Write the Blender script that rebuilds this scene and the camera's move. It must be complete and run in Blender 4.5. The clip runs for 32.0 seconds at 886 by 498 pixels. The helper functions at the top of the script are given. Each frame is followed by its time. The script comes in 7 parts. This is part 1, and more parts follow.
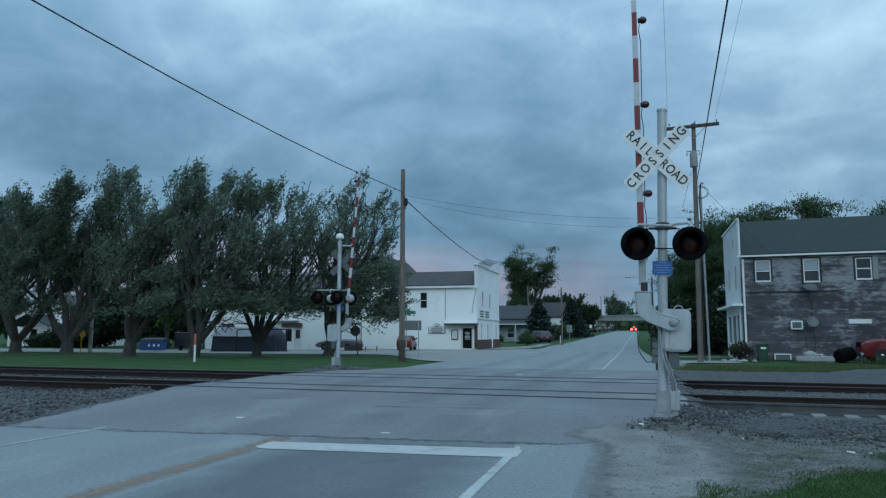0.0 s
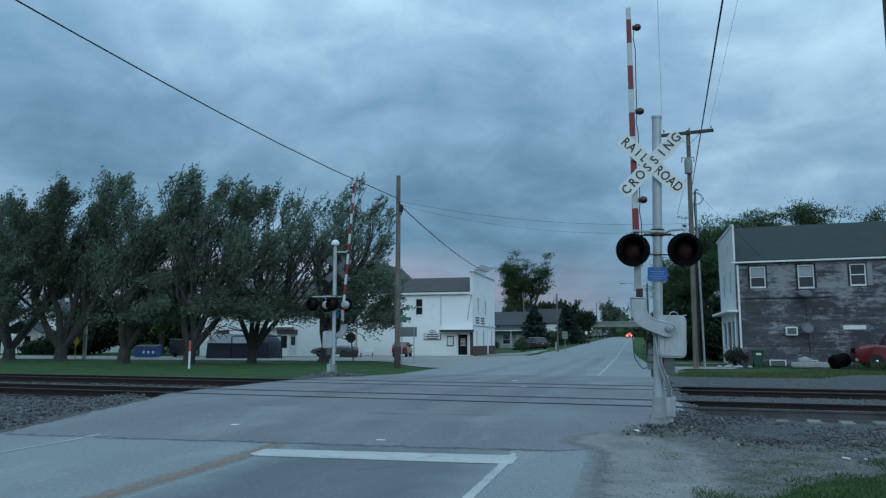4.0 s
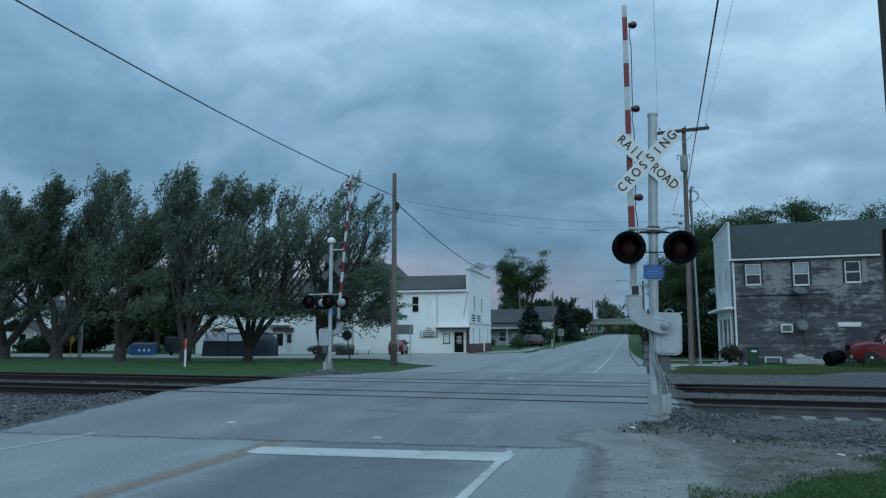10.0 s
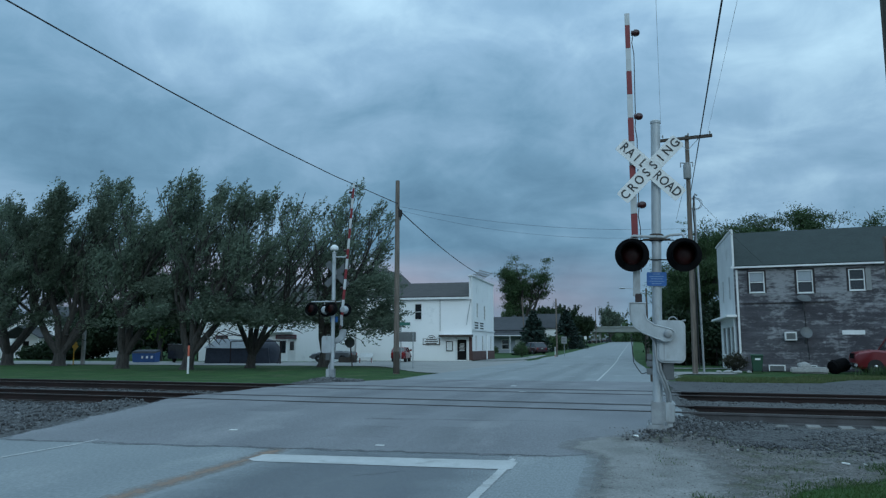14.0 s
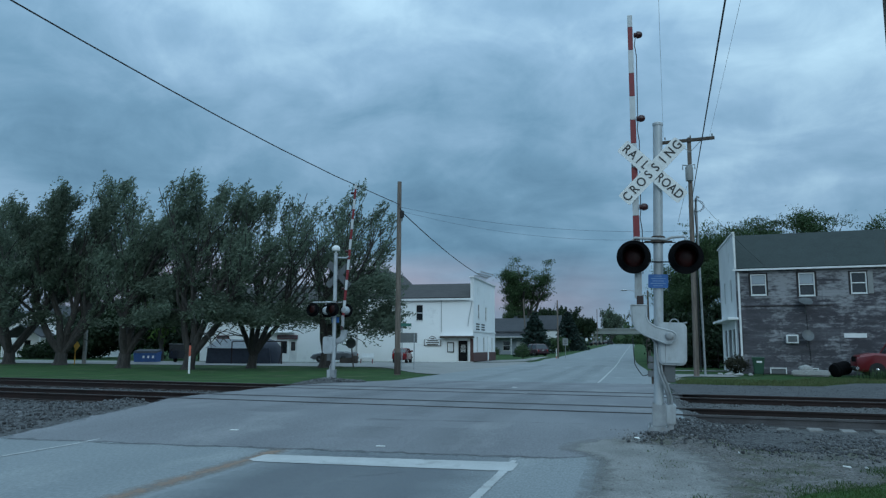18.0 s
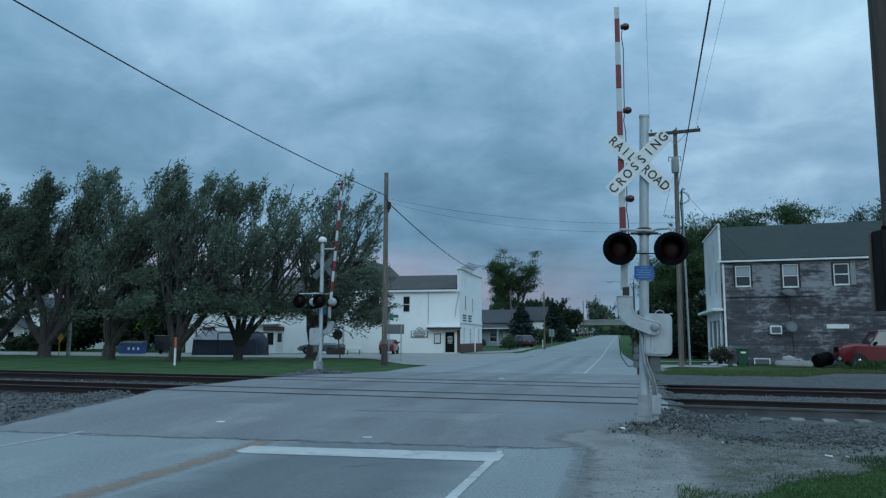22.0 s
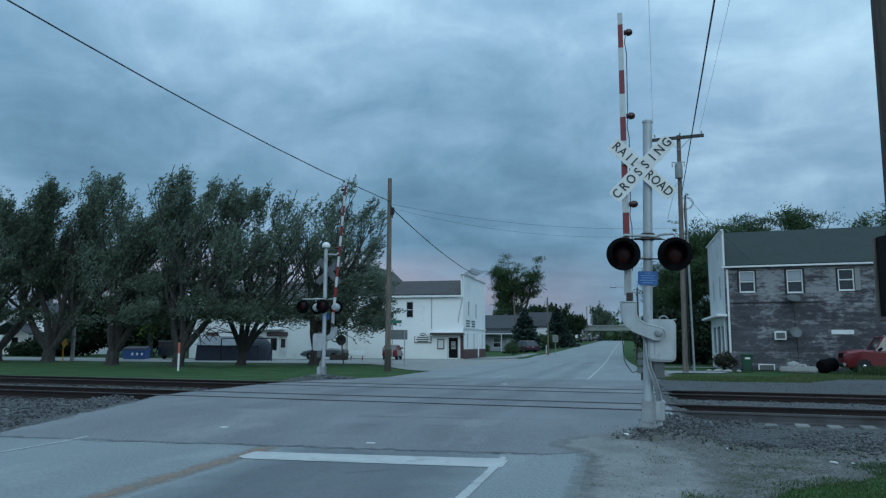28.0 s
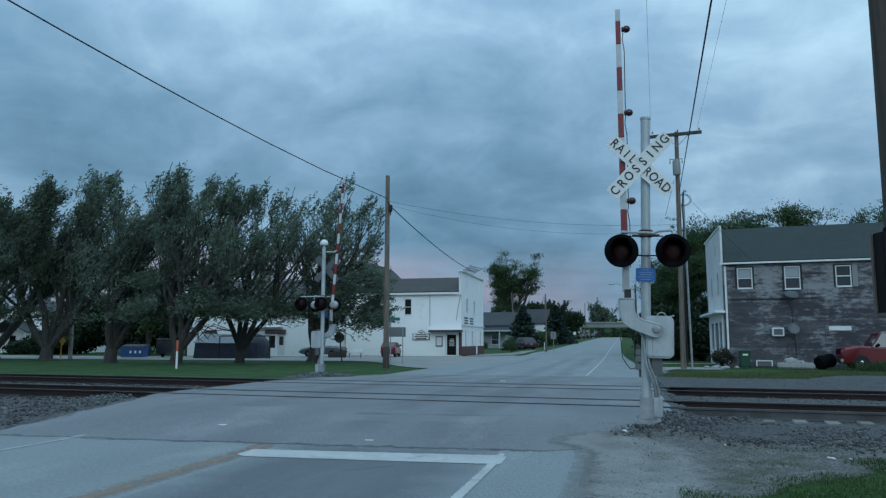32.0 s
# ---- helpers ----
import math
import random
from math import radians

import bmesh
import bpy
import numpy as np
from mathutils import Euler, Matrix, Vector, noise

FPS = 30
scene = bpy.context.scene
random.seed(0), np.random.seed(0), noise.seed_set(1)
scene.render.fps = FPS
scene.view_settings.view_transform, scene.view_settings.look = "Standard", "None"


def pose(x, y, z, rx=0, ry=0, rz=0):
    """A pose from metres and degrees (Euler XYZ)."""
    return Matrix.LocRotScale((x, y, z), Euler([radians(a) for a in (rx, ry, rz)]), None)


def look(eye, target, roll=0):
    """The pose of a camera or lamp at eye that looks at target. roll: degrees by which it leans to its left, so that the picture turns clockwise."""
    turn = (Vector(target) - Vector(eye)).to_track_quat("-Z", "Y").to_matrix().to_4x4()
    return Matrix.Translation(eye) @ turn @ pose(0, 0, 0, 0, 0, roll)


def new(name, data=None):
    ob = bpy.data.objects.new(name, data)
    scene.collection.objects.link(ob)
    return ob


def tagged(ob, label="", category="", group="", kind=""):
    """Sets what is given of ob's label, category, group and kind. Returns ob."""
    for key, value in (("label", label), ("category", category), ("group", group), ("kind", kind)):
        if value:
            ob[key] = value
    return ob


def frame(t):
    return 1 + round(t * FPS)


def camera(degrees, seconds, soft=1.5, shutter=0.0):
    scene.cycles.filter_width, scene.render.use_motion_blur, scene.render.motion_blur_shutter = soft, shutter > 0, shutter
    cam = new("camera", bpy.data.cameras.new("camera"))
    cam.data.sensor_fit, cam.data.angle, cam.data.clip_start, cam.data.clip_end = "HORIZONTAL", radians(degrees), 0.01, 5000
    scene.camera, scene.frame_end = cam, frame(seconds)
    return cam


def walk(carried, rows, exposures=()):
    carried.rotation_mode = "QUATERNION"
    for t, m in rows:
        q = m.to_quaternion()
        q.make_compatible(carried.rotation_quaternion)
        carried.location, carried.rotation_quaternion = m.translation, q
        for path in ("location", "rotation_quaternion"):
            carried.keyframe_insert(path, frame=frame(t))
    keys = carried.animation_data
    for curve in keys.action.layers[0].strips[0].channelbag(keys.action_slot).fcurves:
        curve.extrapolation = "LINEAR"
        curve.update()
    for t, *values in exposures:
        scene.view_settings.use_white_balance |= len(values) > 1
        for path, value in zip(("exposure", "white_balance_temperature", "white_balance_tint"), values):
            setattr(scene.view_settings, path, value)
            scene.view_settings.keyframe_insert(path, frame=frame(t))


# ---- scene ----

# ---- camera ----
EYE = (0.0, 0.0, 1.4)
cam = camera(62.18, 32.0, soft=1.3)


def stance(pitch, yaw, roll):
    return pose(*EYE, 90 + pitch, 0, yaw) @ pose(0, 0, 0, 0, 0, roll)


walk(cam, [(t, stance(p, w, r)) for t, p, w, r in (
    (0, 6.650, 14.900, 0.000),    (0.5, 6.829, 14.805, -0.079),    (1, 7.206, 14.759, -0.122),
    (1.5, 7.310, 14.727, -0.163),    (2, 7.278, 14.626, -0.155),    (2.5, 7.294, 14.568, -0.119),
    (3, 7.275, 14.518, -0.157),    (3.5, 7.225, 14.561, -0.096),    (5.5, 6.917, 14.481, -0.027),
    (6, 6.912, 14.465, -0.030),    (6.5, 6.890, 14.348, -0.014),    (7, 6.832, 14.314, -0.038),
    (7.5, 6.835, 14.213, -0.087),    (8, 6.851, 14.217, -0.127),    (8.5, 6.883, 14.222, -0.200),
    (9, 6.920, 14.282, -0.141),    (9.5, 6.933, 14.265, -0.160),    (10, 6.960, 14.244, -0.150),
    (10.5, 7.165, 14.234, -0.166),    (11, 7.377, 14.205, -0.115),    (11.5, 7.410, 14.247, -0.148),
    (12, 7.343, 14.266, -0.181),    (12.5, 7.293, 14.368, -0.148),    (13, 7.309, 14.434, -0.134),
    (13.5, 7.401, 14.472, -0.117),    (14, 7.533, 14.474, -0.068),    (14.5, 7.627, 14.527, -0.109),
    (16.5, 7.973, 14.639, 0.127),    (17, 7.947, 14.593, 0.185),    (17.5, 7.805, 14.568, 0.181),
    (18, 7.620, 14.600, 0.216),    (18.5, 7.497, 14.545, 0.223),    (19, 7.379, 14.375, 0.207),
    (19.5, 7.290, 14.317, 0.125),    (20, 7.164, 14.182, 0.095),    (20.5, 7.027, 14.058, 0.056),
    (21, 6.941, 13.854, 0.105),    (21.5, 6.921, 13.706, 0.153),    (22, 6.954, 13.572, 0.134),
    (22.5, 6.931, 13.358, 0.146),    (23, 6.894, 13.320, 0.179),    (23.5, 6.830, 13.226, 0.150),
    (24, 6.806, 13.261, 0.224),    (24.5, 6.763, 13.270, 0.212),    (25, 6.815, 13.331, 0.253),
    (25.5, 6.920, 13.385, 0.205),    (27.5, 7.310, 13.731, 0.163),    (28, 7.379, 13.840, 0.163),
    (28.5, 7.444, 13.926, 0.188),    (29, 7.444, 14.038, 0.161),    (29.5, 7.453, 14.065, 0.174),
    (30, 7.501, 14.054, 0.151),    (30.5, 7.405, 13.950, 0.140),    (31, 7.361, 13.809, 0.080),
    (31.5, 7.248, 13.724, 0.128),    (32, 7.162, 13.688, 0.013),)])

# ---- world and sun ----
SUN_ELEV, SUN_AZ = radians(24), radians(156)     # low, behind the camera, through thin cloud
GLOW_ELEV, GLOW_AZ = radians(34), radians(28)    # the thinnest cloud, high over the road

CLOUD_BANKS = (((-0.705, 0.686, 0.179), 70, -0.090),
               ((-0.129, 0.977, 0.168), 70, -0.075),
               ((0.269, 0.858, 0.438), 26, 0.050),
               ((0.148, 0.949, 0.278), 300, 0.005),
               ((0.184, 0.97, 0.16), 90, -0.060),
               ((-0.575, 0.733, 0.363), 40, 0.060),
               ((-0.285, 0.838, 0.464), 30, 0.085),
               ((-0.273, 0.954, 0.124), 320, -0.05),
               ((-0.102, 0.991, 0.085), 260, -0.05),
               ((-0.19, 0.95, 0.26), 120, -0.01),
               ((-0.659, 0.708, 0.253), 90, -0.115),
               ((-0.437, 0.854, 0.282), 90, 0.085),
               ((-0.167, 0.943, 0.287), 110, 0.090),
               ((-0.157, 0.903, 0.400), 140, -0.050),
               ((0.099, 0.946, 0.308), 110, 0.030),
               ((0.247, 0.936, 0.250), 160, -0.100),
               ((-0.085, 0.980, 0.170), 90, -0.070),
               ((-0.705, 0.694, 0.150), 300, 0.060),
               ((-0.260, 0.956, 0.130), 130, -0.045),
               ((-0.020, 0.990, 0.130), 130, -0.045))      # direction, tightness, lift


def sky_world():
    w = bpy.data.worlds.new("sky")
    w.use_nodes = True
    scene.world = w
    nt = w.node_tree
    nt.nodes.clear()
    N, L = nt.nodes.new, nt.links.new

    def math_(op, a, b=None, c=None, clamp=False):
        n = N("ShaderNodeMath")
        n.operation, n.use_clamp = op, clamp
        for i, v in enumerate((a, b, c)):
            if v is None:
                continue
            if isinstance(v, (int, float)):
                n.inputs[i].default_value = v
            else:
                L(v, n.inputs[i])
        return n.outputs[0]

    def mix(f, a, b):
        n = N("ShaderNodeMix")
        n.data_type = "RGBA"
        if isinstance(f, (int, float)):
            n.inputs[0].default_value = f
        else:
            L(f, n.inputs[0])
        for i, v in ((6, a), (7, b)):
            if isinstance(v, tuple):
                n.inputs[i].default_value = (*v, 1)
            else:
                L(v, n.inputs[i])
        return n.outputs[2]

    def ramp(f, stops):
        n = N("ShaderNodeValToRGB")
        e = n.color_ramp.elements
        while len(e) < len(stops):
            e.new(0.5)
        for k, (p, c) in zip(e, stops):
            k.position, k.color = p, (*c, 1) if isinstance(c, tuple) else (c, c, c, 1)
        L(f, n.inputs[0])
        return n.outputs[0]

    tc = N("ShaderNodeTexCoord")
    sep = N("ShaderNodeSeparateXYZ")
    L(tc.outputs["Generated"], sep.inputs[0])
    X, Y, Z = sep.outputs
    up = math_("MAXIMUM", Z, 0.0)
    k = math_("ADD", up, 0.30)
    com = N("ShaderNodeCombineXYZ")
    L(math_("DIVIDE", X, k), com.inputs[0])
    L(math_("DIVIDE", Y, k), com.inputs[1])
    mp = N("ShaderNodeMapping")
    mp.inputs["Scale"].default_value = (0.85, 1.0, 1.0)
    mp.inputs["Rotation"].default_value = (0, 0, radians(24))
    mp.inputs["Location"].default_value = (3.1, 1.7, 0)
    L(com.outputs[0], mp.inputs[0])

    def cloud(scale, detail, rough, dist, where=None):
        n = N("ShaderNodeTexNoise")
        n.inputs["Scale"].default_value, n.inputs["Detail"].default_value = scale, detail
        n.inputs["Roughness"].default_value, n.inputs["Distortion"].default_value = rough, dist
        L(where or mp.outputs[0], n.inputs["Vector"])
        return n.outputs["Fac"]

    big = cloud(1.25, 4, 0.5, 0.3)
    fine = cloud(4.6, 8, 0.6, 0.5)
    puff = cloud(13.0, 6, 0.58, 0.8, tc.outputs["Generated"])
    f = math_("ADD", math_("ADD", math_("MULTIPLY", big, 0.80), math_("MULTIPLY", fine, 0.26)), math_("MULTIPLY", math_("SUBTRACT", puff, 0.5), 0.12))
    # brighter cloud round the hidden sun
    glow = N("ShaderNodeVectorMath")
    glow.operation = "DOT_PRODUCT"
    L(tc.outputs["Generated"], glow.inputs[0])
    glow.inputs[1].default_value = (math.sin(GLOW_AZ) * math.cos(GLOW_ELEV), math.cos(GLOW_AZ) * math.cos(GLOW_ELEV), math.sin(GLOW_ELEV))
    g = math_("POWER", math_("MAXIMUM", glow.outputs["Value"], 0.0), 3.0)
    lift = math_("ADD", math_("ADD", f, math_("ADD", math_("MULTIPLY", g, 0.03), 0.025)), math_("MULTIPLY", up, 0.25))
    for way, tight, amount in CLOUD_BANKS:
        d = N("ShaderNodeVectorMath")
        d.operation = "DOT_PRODUCT"
        L(tc.outputs["Generated"], d.inputs[0])
        d.inputs[1].default_value = way
        lift = math_("ADD", lift, math_("MULTIPLY", math_("POWER", math_("MAXIMUM", d.outputs["Value"], 0.0), float(tight)), amount))
    base = ramp(lift, [(0.42, (0.090, 0.200, 0.312)), (0.54, (0.150, 0.298, 0.440)),
                       (0.66, (0.248, 0.420, 0.594)), (0.82, (0.450, 0.680, 0.845))])
    # thin dusk-pink cloud low over the horizon
    low = ramp(Z, [(0.02, 0.75), (0.105, 0.68), (0.132, 0.0)])
    patch = ramp(cloud(1.1, 3, 0.5, 0.3), [(0.38, 0.0), (0.60, 1.0)])
    west = math_("MULTIPLY", math_("SUBTRACT", 0.02, X), 6.0, clamp=True)
    dusk = math_("MULTIPLY", math_("MULTIPLY", low, patch), math_("ADD", math_("MULTIPLY", west, 0.9), 0.1))
    col = mix(dusk, base, (0.345, 0.325, 0.425))
    bright = math_("ADD", 1.0, math_("MULTIPLY", math_("POWER", up, 1.6), 1.1))
    out = N("ShaderNodeVectorMath")
    out.operation = "SCALE"
    L(col, out.inputs[0])
    L(bright, out.inputs["Scale"])
    sky = N("ShaderNodeTexSky")
    sky.sky_type, sky.sun_disc = "NISHITA", False
    sky.sun_elevation, sky.sun_rotation = SUN_ELEV, SUN_AZ
    sk = N("ShaderNodeVectorMath")
    sk.operation = "SCALE"
    L(sky.outputs[0], sk.inputs[0])
    sk.inputs["Scale"].default_value = 0.06
    final = mix(0.94, sk.outputs[0], out.outputs[0])
    bg = N("ShaderNodeBackground")
    bg.inputs["Strength"].default_value = 1.0
    L(final, bg.inputs[0])
    wo = N("ShaderNodeOutputWorld")
    L(bg.outputs[0], wo.inputs[0])


sky_world()
sun = new("sun", bpy.data.lights.new("sun", "SUN"))
sun.data.energy, sun.data.angle, sun.data.color = 0.75, radians(35), (0.74, 0.92, 1.0)
sun.matrix_world = look((0, 0, 0), (-math.sin(SUN_AZ) * math.cos(SUN_ELEV), -math.cos(SUN_AZ) * math.cos(SUN_ELEV), -math.sin(SUN_ELEV)))
scene.view_settings.exposure = 0.0

# ---- materials ----
MATS = {}


def surf(name, c1, c2=None, scale=3.0, rough=0.8, metal=0.0, bump=0.2, fine=60.0, stretch=(1, 1, 1), island=0.0, rnd=0.0,
         c3=None, stain=0.0, stain_scale=0.6, spec=0.5, emit=None, dist=0.01, speck=0.17):
    """A surface with broad and fine variation: c1 to c2 by noise, c3 as stains, tone by island or object."""
    m = bpy.data.materials.new(name)
    m.use_nodes = True
    nt = m.node_tree
    N, L = nt.nodes.new, nt.links.new
    b = nt.nodes["Principled BSDF"]
    b.inputs["Roughness"].default_value, b.inputs["Metallic"].default_value = rough, metal
    b.inputs["Specular IOR Level"].default_value = spec
    c2 = c2 or tuple(v * 0.8 for v in c1)
    tc = N("ShaderNodeTexCoord")
    mp = N("ShaderNodeMapping")
    mp.inputs["Scale"].default_value = stretch
    geo = N("ShaderNodeNewGeometry")
    L(geo.outputs["Position"] if scale < 0 else tc.outputs["Object"], mp.inputs[0])
    scale = abs(scale)

    def noise_(s, d, r=0.55):
        n = N("ShaderNodeTexNoise")
        n.inputs["Scale"].default_value, n.inputs["Detail"].default_value, n.inputs["Roughness"].default_value = s, d, r
        L(mp.outputs[0], n.inputs["Vector"])
        return n.outputs["Fac"]

    def ramp(f, a, z):
        n = N("ShaderNodeMapRange")
        n.inputs[1].default_value, n.inputs[2].default_value = a, z
        L(f, n.inputs[0])
        return n.outputs[0]

    def mix(f, a, c, mode="MIX"):
        n = N("ShaderNodeMix")
        n.data_type, n.blend_type = "RGBA", mode
        if isinstance(f, float):
            n.inputs[0].default_value = f
        else:
            L(f, n.inputs[0])
        for i, v in ((6, a), (7, c)):
            if isinstance(v, tuple):
                n.inputs[i].default_value = (*v, 1)
            else:
                L(v, n.inputs[i])
        return n.outputs[2]

    broad = noise_(scale, 5)
    grain = noise_(fine, 3)
    col = mix(ramp(broad, 0.32, 0.68), c1, c2)
    if c3:
        col = mix(ramp(noise_(stain_scale, 6, 0.62), 0.62 - stain * 0.3, 0.78 - stain * 0.3), col, c3)
    g = N("ShaderNodeMapRange")
    g.inputs[1].default_value, g.inputs[2].default_value, g.inputs[3].default_value, g.inputs[4].default_value = 0.3, 0.7, 1 - speck, 1 + speck
    L(grain, g.inputs[0])
    hsv = N("ShaderNodeHueSaturation")
    L(col, hsv.inputs["Color"])
    val = g.outputs[0]
    for amount, source in ((island, geo.outputs["Random Per Island"]), (rnd, None)):
        if amount:
            if source is None:
                source = N("ShaderNodeObjectInfo").outputs["Random"]
            r = N("ShaderNodeMapRange")
            r.inputs[3].default_value, r.inputs[4].default_value = 1 - amount, 1 + amount
            L(source, r.inputs[0])
            mu = N("ShaderNodeMath")
            mu.operation = "MULTIPLY"
            L(val, mu.inputs[0]), L(r.outputs[0], mu.inputs[1])
            val = mu.outputs[0]
    L(val, hsv.inputs["Value"])
    L(hsv.outputs[0], b.inputs["Base Color"])
    if bump:
        bp = N("ShaderNodeBump")
        bp.inputs["Strength"].default_value, bp.inputs["Distance"].default_value = bump, dist
        L(grain, bp.inputs["Height"])
        L(bp.outputs[0], b.inputs["Normal"])
    if emit:
        b.inputs["Emission Color"].default_value = (*emit[:3], 1)
        b.inputs["Emission Strength"].default_value = emit[3]
    MATS[name] = m
    return m


def leafy(name, c1, c2, through_=0.35):
    m = surf(name, c1, c2, scale=0.5, rough=0.65, bump=0.0, island=0.20, spec=0.25)
    nt = m.node_tree
    b = nt.nodes["Principled BSDF"]
    # each spray has its own tone
    at = nt.nodes.new("ShaderNodeAttribute")
    at.attribute_name = "tone"
    up = nt.nodes.new("ShaderNodeMath")
    up.inputs[1].default_value = 1.0
    nt.links.new(at.outputs["Fac"], up.inputs[0])
    sc = nt.nodes.new("ShaderNodeVectorMath")
    sc.operation = "SCALE"
    nt.links.new(b.inputs["Base Color"].links[0].from_socket, sc.inputs[0])
    nt.links.new(up.outputs[0], sc.inputs["Scale"])
    nt.links.new(sc.outputs[0], b.inputs["Base Color"])
    t = nt.nodes.new("ShaderNodeBsdfTranslucent")
    nt.links.new(b.inputs["Base Color"].links[0].from_socket, t.inputs["Color"])
    mx = nt.nodes.new("ShaderNodeMixShader")
    mx.inputs[0].default_value = through_
    nt.links.new(b.outputs[0], mx.inputs[1])
    nt.links.new(t.outputs[0], mx.inputs[2])
    nt.links.new(mx.outputs[0], nt.nodes["Material Output"].inputs["Surface"])
    return m



def ragged(mat, soft, scale, wear=0.0, wear_scale=1.5, lo=0.25, hi=0.75, most=1.0):
    """A copy of a ground material that breaks up towards the sheet's edges, where the mesh attribute fade (metres from the edge) falls to 0."""
    m = mat.copy()
    m.name = mat.name + "_worn_edge"
    nt = m.node_tree
    N, L = nt.nodes.new, nt.links.new
    geo = N("ShaderNodeNewGeometry")
    at = N("ShaderNodeAttribute")
    at.attribute_name = "fade"

    def math_(op, a, b):
        n = N("ShaderNodeMath")
        n.operation = op
        for i, v in enumerate((a, b)):
            if isinstance(v, (int, float)):
                n.inputs[i].default_value = v
            else:
                L(v, n.inputs[i])
        return n.outputs[0]

    def noise_(s, d):
        n = N("ShaderNodeTexNoise")
        n.inputs["Scale"].default_value, n.inputs["Detail"].default_value, n.inputs["Roughness"].default_value = s, d, 0.65
        L(geo.outputs["Position"], n.inputs["Vector"])
        return n.outputs["Fac"]

    v = math_("ADD", math_("DIVIDE", at.outputs["Fac"], soft), math_("MULTIPLY", math_("SUBTRACT", noise_(scale, 6), 0.5), 2.2))
    if wear:
        v = math_("MINIMUM", v, 1.2)
        v = math_("ADD", v, math_("MULTIPLY", math_("SUBTRACT", noise_(wear_scale, 8), 0.62 - wear * 0.1), wear * 3))
    mr = N("ShaderNodeMapRange")
    mr.inputs[1].default_value, mr.inputs[2].default_value = lo, hi
    mr.inputs[4].default_value = most
    L(v, mr.inputs[0])
    mx = N("ShaderNodeMixShader")
    L(mr.outputs[0], mx.inputs[0])
    tp = N("ShaderNodeBsdfTransparent")
    L(tp.outputs[0], mx.inputs[1])
    L(nt.nodes["Principled BSDF"].outputs[0], mx.inputs[2])
    L(mx.outputs[0], nt.nodes["Material Output"].inputs["Surface"])
    return m


asphalt = surf("asphalt", (0.198, 0.220, 0.229), (0.168, 0.188, 0.198), scale=-0.55, rough=0.72, bump=0.5, fine=45, speck=0.24, c3=(0.235, 0.255, 0.260), stain=0.30, stain_scale=0.8, stretch=(1.0, 0.32, 1))
asphalt_dark = surf("asphalt_dark", (0.166, 0.172, 0.184), (0.122, 0.126, 0.138), scale=-0.8, rough=0.72, bump=0.4, fine=45, speck=0.24, c3=(0.205, 0.210, 0.216), stain=0.24, stain_scale=0.7, stretch=(1.0, 0.45, 1))
concrete = surf("concrete", (0.26, 0.26, 0.25), (0.20, 0.20, 0.195), scale=-0.5, rough=0.85, bump=0.35, fine=70, c3=(0.17, 0.17, 0.165), stain=0.1)
paint_white = surf("road_paint_white", (0.44, 0.45, 0.45), (0.35, 0.36, 0.36), scale=-2.5, rough=0.7, bump=0.3, fine=80, c3=(0.25, 0.255, 0.25), stain=0.25, stain_scale=3)
paint_yellow = surf("road_paint_yellow", (0.30, 0.190, 0.130), (0.25, 0.180, 0.140), scale=-1.5, rough=0.75, bump=0.3, fine=80, c3=(0.19, 0.19, 0.18), stain=0.42, stain_scale=2.5)
gravel = surf("gravel", (0.112, 0.114, 0.116), (0.036, 0.036, 0.037), scale=-14, rough=0.95, bump=1.0, speck=0.4, fine=24, dist=0.05)
dirt = surf("dirt", (0.155, 0.149, 0.144), (0.086, 0.083, 0.080), scale=-3.0, rough=0.95, bump=1.0, fine=34, dist=0.03, c3=(0.062, 0.068, 0.044), stain=0.50, stain_scale=2.4, speck=0.75)
gravel_fine = surf("fine_gravel", (0.080, 0.084, 0.089), (0.038, 0.040, 0.044), scale=-2.5, rough=0.95, bump=0.8, fine=40, dist=0.02, speck=0.4, c3=(0.085, 0.085, 0.08), stain=0.15, stain_scale=0.8)
stones_m = surf("crushed_stone", (0.122, 0.126, 0.130), (0.050, 0.051, 0.055), scale=9, rough=0.9, bump=0.3, island=0.6)
pebble_m = surf("dirt_pebble", (0.20, 0.19, 0.178), (0.13, 0.122, 0.115), scale=9, rough=0.95, bump=0.2, island=0.4)
lawn = surf("lawn", (0.036, 0.088, 0.024), (0.018, 0.048, 0.015), scale=-0.6, rough=0.95, bump=0.9, fine=14, dist=0.06, c3=(0.070, 0.092, 0.042), stain=0.3, stain_scale=0.5, spec=0.2)
blade_m = leafy("grass_blade", (0.038, 0.088, 0.020), (0.060, 0.098, 0.030), 0.3)
blade_dry = leafy("dry_grass_blade", (0.075, 0.115, 0.040), (0.110, 0.120, 0.055), 0.3)
rust = surf("rail_steel", (0.026, 0.012, 0.010), (0.012, 0.007, 0.006), scale=-2, rough=0.75, metal=0.2, bump=0.3, fine=40)
rail_head = surf("rail_head", (0.06, 0.052, 0.05), (0.03, 0.026, 0.025), scale=-3, rough=0.5, metal=0.5, bump=0.05)
rail_dusty = surf("dusty_rail_head", (0.125, 0.128, 0.135), (0.085, 0.086, 0.092), scale=-3, rough=0.6, metal=0.2, bump=0.1)
rail_web = surf("dusty_rail_web", (0.105, 0.104, 0.108), (0.062, 0.057, 0.058), scale=-2, rough=0.85, metal=0.1, bump=0.3, c3=(0.030, 0.017, 0.015), stain=0.42, stain_scale=0.45)
